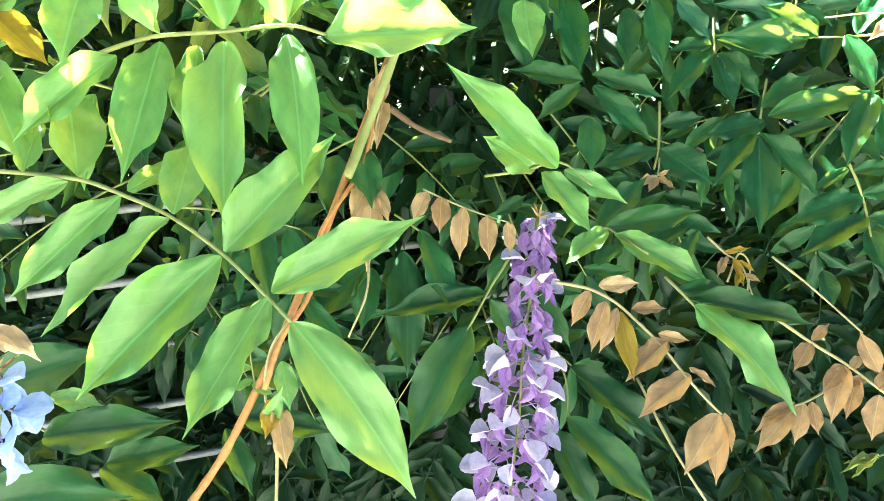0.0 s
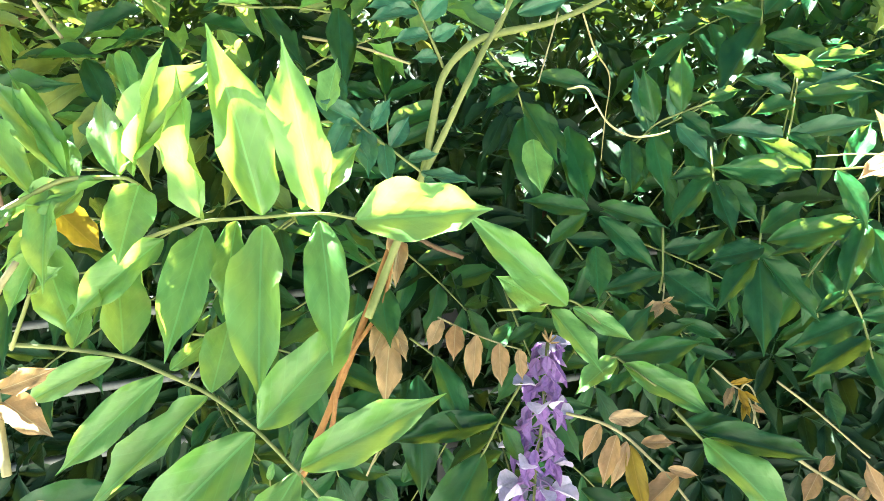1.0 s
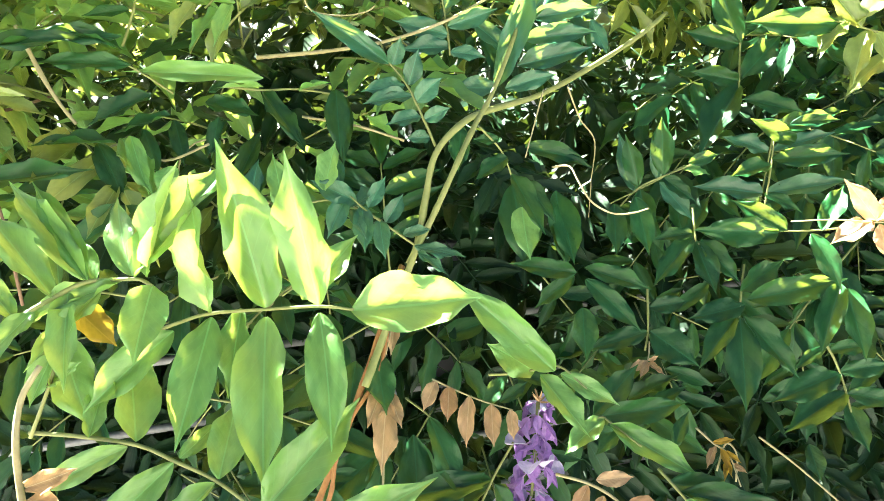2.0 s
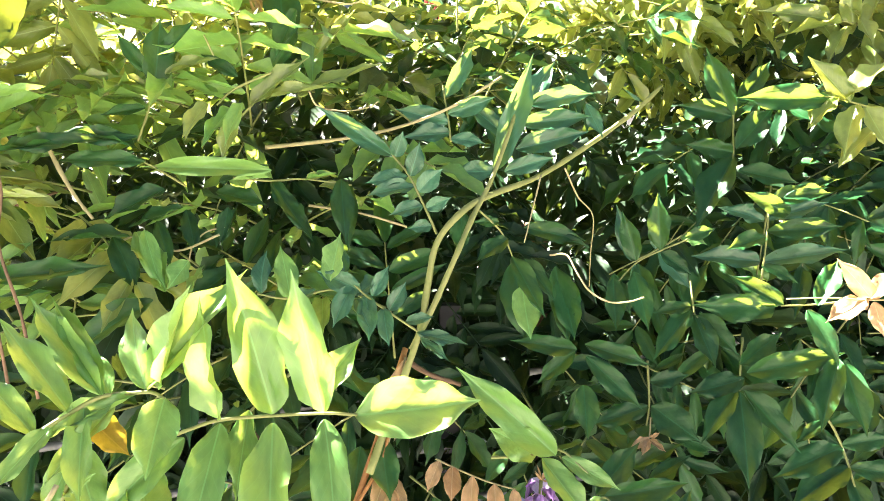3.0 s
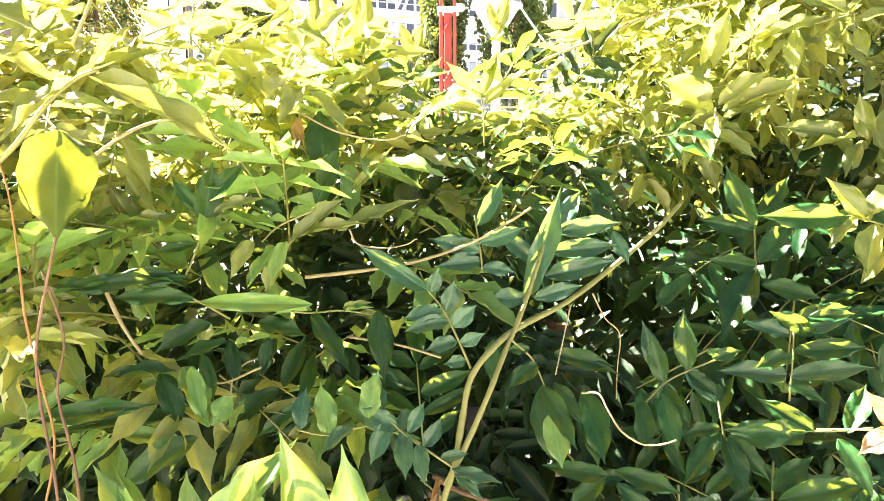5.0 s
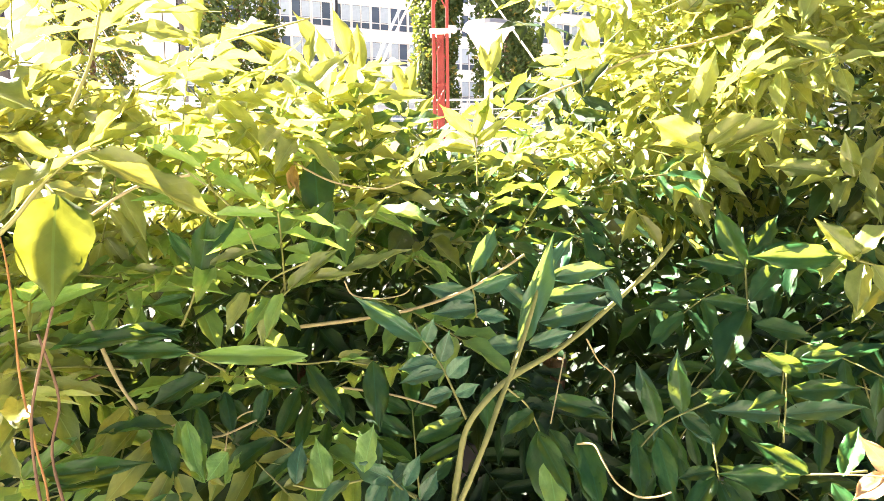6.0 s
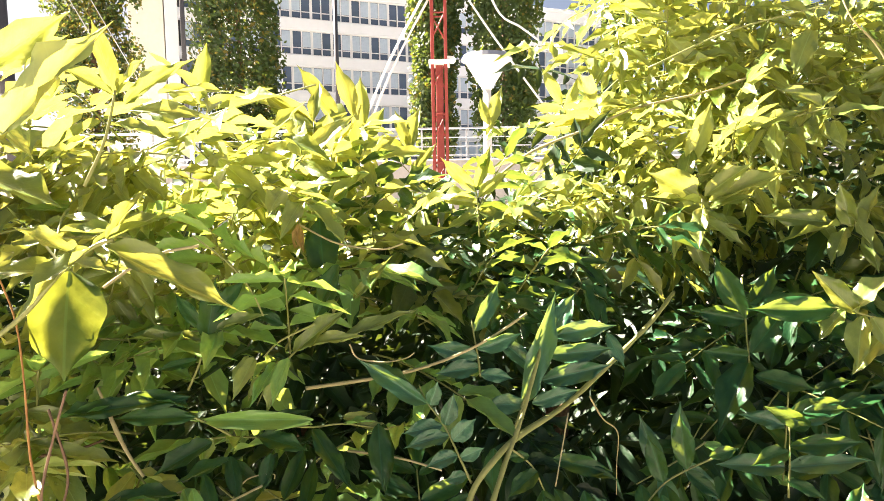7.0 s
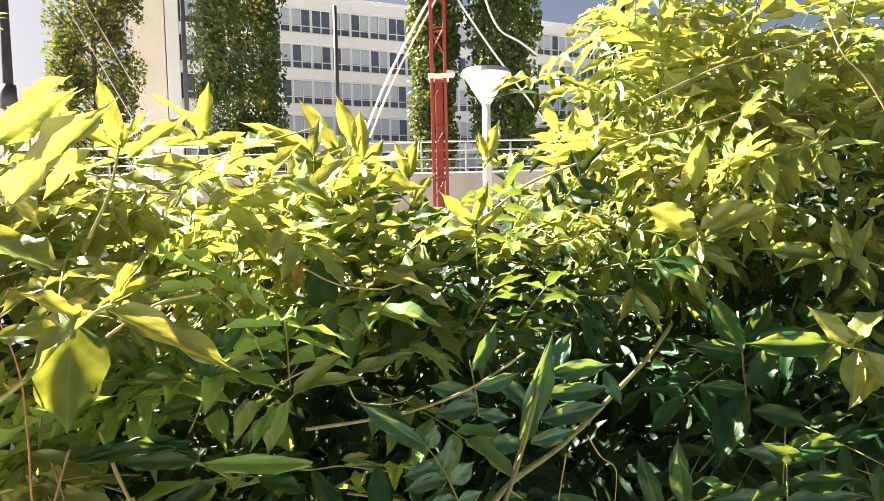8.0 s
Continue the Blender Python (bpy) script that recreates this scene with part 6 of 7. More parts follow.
leaflet(leaf, GOLD_LIT, (0.2683, 0.7041, 1.4487), (0.298, 0.682, 1.4356), (-0.27, -0.46, 0.85), 0.40, 6)
leaf = rachis(vine, STEM_GREEN, 0.0011, 0.0008, (0.2695, 0.7528, 1.4767), (0.2737, 0.7556, 1.5119), (0.2797, 0.7573, 1.533))
leaflet(leaf, GOLD_LIT, (0.275, 0.7553, 1.5083), (0.3, 0.7507, 1.5845), (-0.18, -0.91, 0.37), 0.40, 4)
leaflet(leaf, GOLD_LIT, (0.2782, 0.7568, 1.526), (0.2544, 0.7307, 1.4833), (-0.26, -0.52, 0.82), 0.46, 5)
leaflet(leaf, GOLD_LIT, (0.2813, 0.7579, 1.5401), (0.2785, 0.7611, 1.5825), (-0.61, -0.64, 0.45), 0.42, 5)
leaf = rachis(vine, STEM_GREEN, 0.0011, 0.0008, (0.4438, 0.741, 1.573), (0.4025, 0.7394, 1.5635), (0.3447, 0.7313, 1.5489))
leaflet(leaf, GOLD_LIT, (0.3433, 0.7313, 1.5491), (0.2867, 0.7134, 1.548), (-0.73, -0.40, 0.56), 0.42, 0)
leaflet(leaf, GOLD_LIT, (0.342, 0.7314, 1.5504), (0.3454, 0.7343, 1.5876), (-0.85, -0.46, 0.27), 0.57, 1)
leaflet(leaf, GOLD_LIT, (0.3481, 0.7315, 1.5502), (0.3998, 0.7287, 1.5688), (-0.53, -0.78, 0.35), 0.42, 2)
leaflet(leaf, GOLD_LIT, (0.3412, 0.7311, 1.5463), (0.3162, 0.7117, 1.5156), (-0.31, -0.45, 0.84), 0.51, 3)
leaflet(leaf, GOLD_LIT, (0.3703, 0.7355, 1.5536), (0.3611, 0.7116, 1.5001), (-0.49, -0.49, 0.72), 0.43, 9)
leaflet(leaf, GOLD_LIT, (0.3668, 0.7228, 1.5021), (0.3583, 0.7083, 1.4584), (-0.48, -0.51, 0.71), 0.36, 10)
leaflet(leaf, GOLD_LIT, (0.4368, 0.7407, 1.5698), (0.4061, 0.7205, 1.531), (-0.60, -0.19, 0.77), 0.61, 4)
leaflet(leaf, GOLD_LIT, (0.4402, 0.7404, 1.5663), (0.4771, 0.7294, 1.5537), (-0.52, -0.19, 0.84), 0.49, 5)
leaflet(leaf, GOLD_LIT, (0.4435, 0.7397, 1.5559), (0.4496, 0.7263, 1.5206), (-0.59, -0.28, 0.76), 0.52, 6)
leaflet(leaf, GOLD_LIT, (0.4301, 0.7408, 1.5734), (0.3757, 0.7413, 1.5983), (-0.55, -0.64, 0.54), 0.42, 7)
leaflet(leaf, GOLD_LIT, (0.463, 0.8268, 1.6868), (0.427, 0.7991, 1.6226), (-0.21, -0.75, 0.63), 0.46, 9)
leaflet(leaf, GOLD_LIT, (0.3248, 0.8755, 1.6529), (0.2892, 0.878, 1.6978), (-0.27, -0.95, 0.14), 0.62, 1)
leaflet(leaf, GOLD_LIT, (0.168, 0.8559, 1.5899), (0.1546, 0.8293, 1.5327), (-0.51, -0.38, 0.78), 0.52, 1)
leaflet(leaf, GOLD_LIT, (0.1607, 0.8402, 1.5296), (0.1579, 0.8449, 1.5924), (-0.31, -0.86, 0.40), 0.52, 2)
leaf = rachis(vine, STEM_GREEN, 0.0012, 0.0008, (0.456, 0.6001, 1.3238), (0.4057, 0.6101, 1.3402), (0.374, 0.615, 1.3486), (0.3298, 0.6191, 1.3504))
leaflet(leaf, GREEN_SHADE, (0.3775, 0.616, 1.3466), (0.2864, 0.6081, 1.3512), (-0.66, -0.72, 0.22), 0.36, 5)
leaflet(leaf, GOLD_LIT, (0.3825, 0.6101, 1.3464), (0.347, 0.5972, 1.3203), (-0.34, -0.29, 0.90), 0.50, 9)
leaflet(leaf, GOLD_LIT, (0.3883, 0.6101, 1.3451), (0.4298, 0.6142, 1.3862), (-0.63, -0.35, 0.69), 0.52, 1)
leaflet(leaf, GOLD_LIT, (0.3999, 0.61, 1.3403), (0.3801, 0.5859, 1.2937), (-0.40, -0.32, 0.86), 0.51, 2)
leaflet(leaf, GOLD_LIT, (0.4086, 0.6102, 1.3401), (0.4253, 0.5874, 1.2984), (-0.38, -0.10, 0.92), 0.51, 3)
leaflet(leaf, GOLD_LIT, (0.3941, 0.6101, 1.3433), (0.3512, 0.6174, 1.3872), (-0.53, -0.65, 0.54), 0.42, 4)
leaf = rachis(vine, STEM_GREEN, 0.0011, 0.0008, (0.512, 0.7153, 1.4115), (0.472, 0.7153, 1.4257), (0.4318, 0.7149, 1.4332))
leaflet(leaf, GOLD_LIT, (0.4351, 0.7149, 1.4319), (0.3392, 0.7025, 1.4452), (-0.45, -0.81, 0.38), 0.29, 0)
leaflet(leaf, GOLD_LIT, (0.4384, 0.7148, 1.4298), (0.3528, 0.6896, 1.4159), (-0.62, -0.24, 0.75), 0.32, 1)
leaflet(leaf, GOLD_LIT, (0.4519, 0.7149, 1.4275), (0.4359, 0.7131, 1.4798), (-0.58, -0.81, 0.13), 0.47, 3)
leaflet(leaf, GOLD_LIT, (0.4653, 0.7152, 1.426), (0.4826, 0.7142, 1.479), (-0.83, -0.29, 0.48), 0.42, 2)
leaflet(leaf, GOLD_LIT, (0.4452, 0.7147, 1.4263), (0.4108, 0.689, 1.3888), (-0.59, -0.40, 0.70), 0.46, 5)
leaflet(leaf, GOLD_LIT, (0.472, 0.715, 1.4224), (0.4692, 0.6893, 1.3747), (-0.49, -0.31, 0.82), 0.46, 6)

# sun flecks painted by giving single leaflets the lighter leaf colours
vine = vine_root("wisteria_shoot", "wisteria shoot with narrow leaves, some coloured as if catching light")
leaf = rachis(vine, STEM_GREEN, 0.0011, 0.0008, (-0.3339, 0.3882, 1.2253), (-0.3127, 0.3839, 1.2277), (-0.2881, 0.3791, 1.2278))
leaflet(leaf, GREEN_SHADE, (-0.3089, 0.3791, 1.2291), (-0.2319, 0.3825, 1.2393), (0.55, -0.69, 0.47), 0.24, 1)
leaflet(leaf, GREEN_SHADE, (-0.205, 0.3868, 1.2124), (-0.2571, 0.3689, 1.1826), (0.38, -0.57, 0.73), 0.40, 2)
leaflet(leaf, FRESH_LIT, (-0.216, 0.4075, 1.2574), (-0.2019, 0.3936, 1.2193), (0.15, -0.54, 0.83), 0.35, 4)
leaflet(leaf, FRESH_LIT, (-0.1847, 0.4029, 1.2363), (-0.198, 0.3934, 1.2185), (0.27, -0.54, 0.80), 0.82, 6)
leaflet(leaf, GREEN_SHADE, (-0.211, 0.4341, 1.2831), (-0.2511, 0.4187, 1.2636), (0.14, -0.74, 0.66), 0.42, 3)
leaflet(leaf, GREEN_SHADE, (-0.2169, 0.4286, 1.26), (-0.2024, 0.4112, 1.2288), (0.30, -0.69, 0.66), 0.36, 5)
leaf = rachis(vine, STEM_GREEN, 0.001, 0.0007, (-0.1995, 0.4447, 1.2838), (-0.2159, 0.4373, 1.2973), (-0.2258, 0.4336, 1.3039))
leaflet(leaf, GREEN_SHADE, (-0.2225, 0.4336, 1.3034), (-0.2843, 0.4234, 1.307), (0.58, -0.69, 0.43), 0.27, 0)
leaflet(leaf, FRESH_LIT, (-0.1347, 0.4481, 1.295), (-0.2308, 0.4327, 1.3003), (0.05, -0.97, 0.24), 0.18, 7)
leaflet(leaf, GREEN_SHADE, (-0.1225, 0.4563, 1.2634), (-0.1057, 0.446, 1.2404), (0.25, -0.58, 0.78), 0.37, 3)
leaflet(leaf, GREEN_SHADE, (-0.0811, 0.4668, 1.284), (-0.0788, 0.4446, 1.2331), (-0.02, -0.58, 0.82), 0.37, 1)
leaflet(leaf, GREEN_SHADE, (-0.1665, 0.456, 1.2646), (-0.1803, 0.4391, 1.237), (0.03, -0.64, 0.77), 0.41, 2)
leaflet(leaf, GREEN_SHADE, (-0.2038, 0.4504, 1.2648), (-0.1933, 0.4331, 1.234), (0.06, -0.57, 0.82), 0.41, 5)
leaf = rachis(vine, STEM_GREEN, 0.0011, 0.0007, (-0.2392, 0.4594, 1.3167), (-0.228, 0.4582, 1.3396), (-0.2226, 0.4621, 1.3617), (-0.2191, 0.4651, 1.3793))
leaflet(leaf, GREEN_SHADE, (-0.2226, 0.4613, 1.3572), (-0.2134, 0.4645, 1.4065), (0.62, -0.78, 0.05), 0.54, 0)
leaflet(leaf, GOLD_LIT, (-0.2271, 0.4611, 1.3573), (-0.284, 0.4444, 1.3638), (0.07, -0.51, 0.86), 0.19, 3)
leaflet(leaf, GREEN_SHADE, (-0.2258, 0.4627, 1.3661), (-0.2479, 0.4616, 1.397), (0.29, -0.94, 0.16), 0.36, 5)
leaflet(leaf, GOLD_LIT, (-0.2146, 0.463, 1.366), (-0.1727, 0.4614, 1.3792), (0.05, -0.60, 0.80), 0.31, 2)
leaflet(leaf, GREEN_SHADE, (-0.2169, 0.4651, 1.3792), (-0.1923, 0.4703, 1.4056), (0.11, -0.99, 0.11), 0.42, 6)
leaflet(leaf, GREEN_SHADE, (-0.2302, 0.4585, 1.3418), (-0.2585, 0.4461, 1.3366), (0.56, -0.76, 0.31), 0.32, 4)
leaf = rachis(vine, STEM_GREEN, 0.0011, 0.0007, (-0.1811, 0.4775, 1.3186), (-0.1609, 0.476, 1.3375), (-0.1379, 0.4806, 1.3602), (-0.1194, 0.4842, 1.3783))
leaflet(leaf, GOLD_LIT, (-0.1563, 0.4769, 1.342), (-0.1102, 0.4795, 1.3803), (0.26, -0.66, 0.70), 0.29, 1)
leaflet(leaf, GOLD_LIT, (-0.1471, 0.4782, 1.3475), (-0.0947, 0.4712, 1.3584), (-0.17, -0.63, 0.76), 0.26, 2)
leaflet(leaf, GOLD_LIT, (-0.1205, 0.4847, 1.3496), (-0.0539, 0.4864, 1.378), (-0.33, -0.59, 0.74), 0.23, 0)
leaflet(leaf, GREEN_SHADE, (-0.1392, 0.4876, 1.3713), (-0.1187, 0.494, 1.4057), (0.09, -0.98, 0.17), 0.44, 3)
leaflet(leaf, GREEN_SHADE, (-0.1656, 0.4804, 1.3649), (-0.1915, 0.4772, 1.3834), (0.32, -0.85, 0.42), 0.42, 5)
leaflet(leaf, GOLD_LIT, (-0.1103, 0.5062, 1.3814), (-0.0756, 0.5135, 1.4193), (0.08, -0.93, 0.36), 0.21, 4)
leaflet(leaf, GREEN_SHADE, (-0.0963, 0.4775, 1.3326), (-0.054, 0.4657, 1.3159), (0.28, -0.74, 0.61), 0.30, 6)
leaf = rachis(vine, STEM_GREEN, 0.001, 0.0007, (-0.1366, 0.472, 1.3673), (-0.1636, 0.4655, 1.3552), (-0.1762, 0.4593, 1.3431))
leaflet(leaf, GOLD_LIT, (-0.1882, 0.459, 1.3443), (-0.1988, 0.4469, 1.318), (0.00, -0.45, 0.90), 0.37, 1)
leaflet(leaf, GOLD_LIT, (-0.1765, 0.4585, 1.3302), (-0.1872, 0.4468, 1.3105), (-0.17, -0.20, 0.97), 0.33, 2)
leaflet(leaf, GOLD_LIT, (-0.1573, 0.4545, 1.3425), (-0.1704, 0.4415, 1.3014), (0.17, -0.56, 0.81), 0.37, 3)
leaflet(leaf, GREEN_SHADE, (-0.2223, 0.4258, 1.3218), (-0.3144, 0.4024, 1.3161), (0.51, -0.63, 0.59), 0.20, 0)
leaflet(leaf, GREEN_SHADE, (-0.18, 0.4611, 1.2847), (-0.1411, 0.4577, 1.3008), (0.04, -0.79, 0.62), 0.33, 5)
leaflet(leaf, GREEN_SHADE, (-0.183, 0.4606, 1.2773), (-0.1404, 0.4507, 1.2691), (0.02, -0.67, 0.74), 0.43, 6)
leaflet(leaf, GOLD_LIT, (-0.1166, 0.4782, 1.2849), (-0.0907, 0.4739, 1.2907), (-0.01, -0.85, 0.53), 0.33, 4)
leaflet(leaf, GOLD_LIT, (-0.1061, 0.4782, 1.2794), (-0.0748, 0.4736, 1.278), (-0.08, -0.61, 0.79), 0.34, 7)
leaflet(leaf, GREEN_SHADE, (-0.1178, 0.4856, 1.4146), (-0.1354, 0.4726, 1.3766), (0.09, -0.72, 0.69), 0.43, 1)
leaflet(leaf, GOLD_LIT, (0.429, 0.6181, 1.3177), (0.387, 0.6046, 1.2826), (-0.21, -0.38, 0.90), 0.51, 9)
leaflet(leaf, GOLD_LIT, (0.3934, 0.6297, 1.3545), (0.3622, 0.6164, 1.3156), (-0.52, -0.22, 0.83), 0.51, 3)
stem(vine, "stem", STEM_GREEN, 0.0009, 0.0006, (-0.2302, 0.4615, 1.4428), (-0.1998, 0.4587, 1.4191), (-0.1824, 0.4558, 1.3976), (-0.1728, 0.4529, 1.3782))
stem(vine, "stem", STEM_TAN, 0.001, 0.0007, (-0.1568, 0.5156, 1.4478), (-0.1232, 0.514, 1.431), (-0.086, 0.5244, 1.4243), (-0.0664, 0.5259, 1.4291))
stem(vine, "tendril", STEM_TAN, 0.0007, 0.0005, (-0.1057, 0.4582, 1.3532), (-0.0991, 0.4575, 1.3418), (-0.0788, 0.4577, 1.3383), (-0.0606, 0.4584, 1.3411), (-0.0537, 0.4589, 1.3454))

# lighter leaflets imitate sun, dark and bluish ones shade and sky light
vine = vine_root("wisteria_shoot", "wisteria shoot low in the hedge, leaflets coloured as lit or shaded")
leaf = rachis(vine, STEM_TAN, 0.001, 0.0007, (-0.1718, 0.43, 1.2495), (-0.2034, 0.425, 1.2382), (-0.2287, 0.42, 1.2507), (-0.2525, 0.41, 1.2383))
leaflet(leaf, GREEN_SHADE, (-0.2278, 0.4, 1.2204), (-0.3071, 0.38, 1.2199), (0.2, -0.5, 0.85), 0.3, 1)
leaflet(leaf, FRESH_LIT, (-0.3234, 0.38, 1.2257), (-0.2868, 0.4, 1.2541), (0.3, -0.5, 0.8), 0.3, 4)
leaflet(leaf, FRESH_LIT, (-0.2258, 0.415, 1.2545), (-0.1961, 0.39, 1.2213), (0.4, -0.5, 0.75), 0.42, 9)
leaflet(leaf, GREEN_SHADE, (-0.2416, 0.412, 1.2515), (-0.2183, 0.39, 1.2179), (0.1, -0.6, 0.8), 0.44, 5)
leaflet(leaf, GREEN_SHADE, (-0.2283, 0.41, 1.2523), (-0.2815, 0.4, 1.2533), (0, -0.3, 0.95), 0.3, 2)
leaflet(leaf, FRESH_LIT, (-0.2023, 0.4, 1.2143), (-0.2145, 0.42, 1.2373), (-0.3, -0.2, 0.93), 0.5, 10)
leaflet(leaf, FRESH_LIT, (-0.1866, 0.4, 1.2135), (-0.1812, 0.42, 1.2291), (-0.3, -0.2, 0.93), 0.5, 8)
leaflet(leaf, GREEN_SHADE, (-0.2227, 0.425, 1.3132), (-0.2674, 0.415, 1.3294), (0, -0.2, 0.97), 0.28, 7)
leaflet(leaf, GREEN_SHADE, (-0.2711, 0.42, 1.3175), (-0.3181, 0.405, 1.3126), (0.1, -0.25, 0.96), 0.34, 3)
leaflet(leaf, GREEN_SHADE, (-0.197, 0.43, 1.2699), (-0.2347, 0.42, 1.2583), (0.1, -0.4, 0.9), 0.4, 6)
leaflet(leaf, GREEN_SHADE, (-0.1707, 0.45, 1.2671), (-0.1757, 0.44, 1.2384), (0.1, -0.7, 0.7), 0.45, 0)
leaf = rachis(vine, STEM_GREEN, 0.001, 0.0007, (-0.0474, 0.41, 1.1984), (-0.0799, 0.405, 1.2143), (-0.1144, 0.4, 1.2091), (-0.1369, 0.4, 1.2126))
leaflet(leaf, SKYLIT, (-0.1344, 0.4, 1.2134), (-0.1329, 0.41, 1.2425), (-0.1, -0.6, 0.8), 0.55, 5)
leaflet(leaf, FRESH_LIT, (-0.1136, 0.4, 1.2074), (-0.1215, 0.41, 1.2459), (0.1, -0.6, 0.8), 0.48, 8)
leaflet(leaf, FRESH_LIT, (-0.0855, 0.402, 1.221), (-0.079, 0.412, 1.2545), (-0.2, -0.6, 0.8), 0.6, 6)
leaflet(leaf, SKYLIT, (-0.0676, 0.405, 1.209), (-0.0497, 0.42, 1.2235), (-0.1, -0.6, 0.8), 0.5, 9)
leaflet(leaf, SKYLIT, (-0.0956, 0.4, 1.216), (-0.1161, 0.38, 1.2045), (0, -0.5, 0.85), 0.42, 2)
leaflet(leaf, SKYLIT, (-0.0676, 0.405, 1.2073), (-0.0555, 0.385, 1.1911), (0, -0.5, 0.85), 0.42, 4)
leaf = rachis(vine, STEM_GREEN, 0.001, 0.0007, (-0.1667, 0.455, 1.2888), (-0.1371, 0.455, 1.2863), (-0.1131, 0.46, 1.287), (-0.0765, 0.46, 1.282))
leaflet(leaf, GREEN_SHADE, (-0.1372, 0.455, 1.2849), (-0.1034, 0.43, 1.2461), (0.1, -0.7, 0.7), 0.3, 11)
leaflet(leaf, GREEN_SHADE, (-0.0847, 0.46, 1.2868), (-0.0796, 0.44, 1.24), (0.1, -0.8, 0.6), 0.42, 1)
leaflet(leaf, FRESH_LIT, (-0.1131, 0.46, 1.286), (-0.0863, 0.45, 1.2936), (-0.2, -0.1, 0.97), 0.3, 2)
leaflet(leaf, FRESH_LIT, (-0.1371, 0.455, 1.2886), (-0.1665, 0.44, 1.2889), (-0.2, -0.2, 0.95), 0.28, 3)
leaflet(leaf, FRESH_LIT, (-0.1536, 0.45, 1.3449), (-0.1589, 0.42, 1.3167), (0.2, -0.4, 0.9), 0.33, 7)
leaflet(leaf, FRESH_LIT, (-0.1628, 0.45, 1.3405), (-0.1758, 0.42, 1.3168), (0.3, -0.4, 0.85), 0.3, 10)
leaflet(leaf, GOLD_LIT, (-0.1804, 0.45, 1.3451), (-0.1882, 0.42, 1.3204), (0.3, -0.4, 0.85), 0.36, 4)
leaf = rachis(vine, STEM_GREEN, 0.001, 0.0007, (0.2368, 0.6, 1.2117), (0.2076, 0.59, 1.1987), (0.1834, 0.585, 1.1875), (0.1594, 0.58, 1.1765))
leaflet(leaf, SKYLIT, (0.2076, 0.59, 1.1999), (0.2086, 0.595, 1.2566), (-0.3, -0.85, 0.4), 0.4, 0)
leaflet(leaf, SKYLIT, (0.1845, 0.585, 1.1887), (0.1651, 0.59, 1.2454), (-0.3, -0.85, 0.4), 0.38, 1)
leaflet(leaf, SKYLIT, (0.1857, 0.585, 1.1851), (0.1968, 0.56, 1.1361), (-0.2, -0.7, 0.7), 0.42, 3)
leaflet(leaf, GREEN_SHADE, (0.1639, 0.58, 1.1765), (0.1634, 0.56, 1.1408), (-0.2, -0.7, 0.7), 0.5, 5)
leaflet(leaf, SKYLIT, (0.21, 0.59, 1.1963), (0.2396, 0.57, 1.1629), (-0.3, -0.7, 0.65), 0.44, 6)
leaflet(leaf, FRESH_LIT, (0.2351, 0.6, 1.2105), (0.2588, 0.59, 1.2045), (-0.3, -0.6, 0.7), 0.55, 8)
leaf = rachis(vine, STEM_GREEN, 0.001, 0.0007, (0.3315, 0.62, 1.2598), (0.3246, 0.61, 1.2139), (0.3171, 0.6, 1.1687))
leaflet(leaf, SKYLIT, (0.3221, 0.6, 1.184), (0.3874, 0.57, 1.2045), (-0.5, -0.7, 0.5), 0.34, 2)
leaflet(leaf, SKYLIT, (0.3186, 0.6, 1.184), (0.2433, 0.59, 1.1925), (-0.3, -0.8, 0.5), 0.34, 4)
leaflet(leaf, SKYLIT, (0.3263, 0.61, 1.2261), (0.3815, 0.6, 1.247), (-0.5, -0.7, 0.5), 0.34, 7)
leaflet(leaf, SKYLIT, (0.3228, 0.61, 1.2249), (0.2731, 0.6, 1.2417), (-0.3, -0.8, 0.5), 0.4, 9)
leaflet(leaf, FRESH_LIT, (0.329, 0.6, 1.1626), (0.296, 0.6, 1.1841), (-0.3, -0.5, 0.8), 0.45, 10)
leaflet(leaf, GREEN_SHADE, (0.0689, 0.5, 1.2405), (0.1166, 0.48, 1.228), (-0.3, -0.7, 0.6), 0.3, 0)
leaflet(leaf, GREEN_SHADE, (0.0489, 0.46, 1.2245), (0.0726, 0.43, 1.1837), (-0.2, -0.5, 0.85), 0.34, 3)

vine = vine_root("wisteria_shoot", "young wisteria shoot with curled unopened and withered leaflets")
leaf = rachis(vine, STEM_TAN, 0.0009, 0.0006, (0.1846, 0.3903, 1.0464), (0.1964, 0.386, 1.0365), (0.2071, 0.3808, 1.0296), (0.212, 0.3672, 1.0128))
leaflet(leaf, YELLOWING, (0.1964, 0.386, 1.0365), (0.212, 0.3829, 1.0422), (-0.49, -0.65, 0.58), 0.31, 9)
leaflet(leaf, YELLOWING, (0.2017, 0.3836, 1.0334), (0.2059, 0.3679, 1.0196), (-0.23, -0.51, 0.83), 0.30, 10)
leaflet(leaf, YELLOWING, (0.2051, 0.3821, 1.0324), (0.2127, 0.3718, 1.0288), (-0.38, -0.68, 0.62), 0.33, 11)
leaflet(leaf, BRONZE, (0.1979, 0.3843, 1.0351), (0.1869, 0.3703, 1.025), (-0.40, -0.56, 0.73), 0.35, 8)
leaflet(leaf, YELLOWING, (0.207, 0.3793, 1.0286), (0.1991, 0.367, 1.0174), (-0.43, -0.44, 0.79), 0.30, 9)
leaflet(leaf, BRONZE, (0.2094, 0.3777, 1.0247), (0.2165, 0.3691, 1.0225), (-0.40, -0.70, 0.59), 0.43, 8)
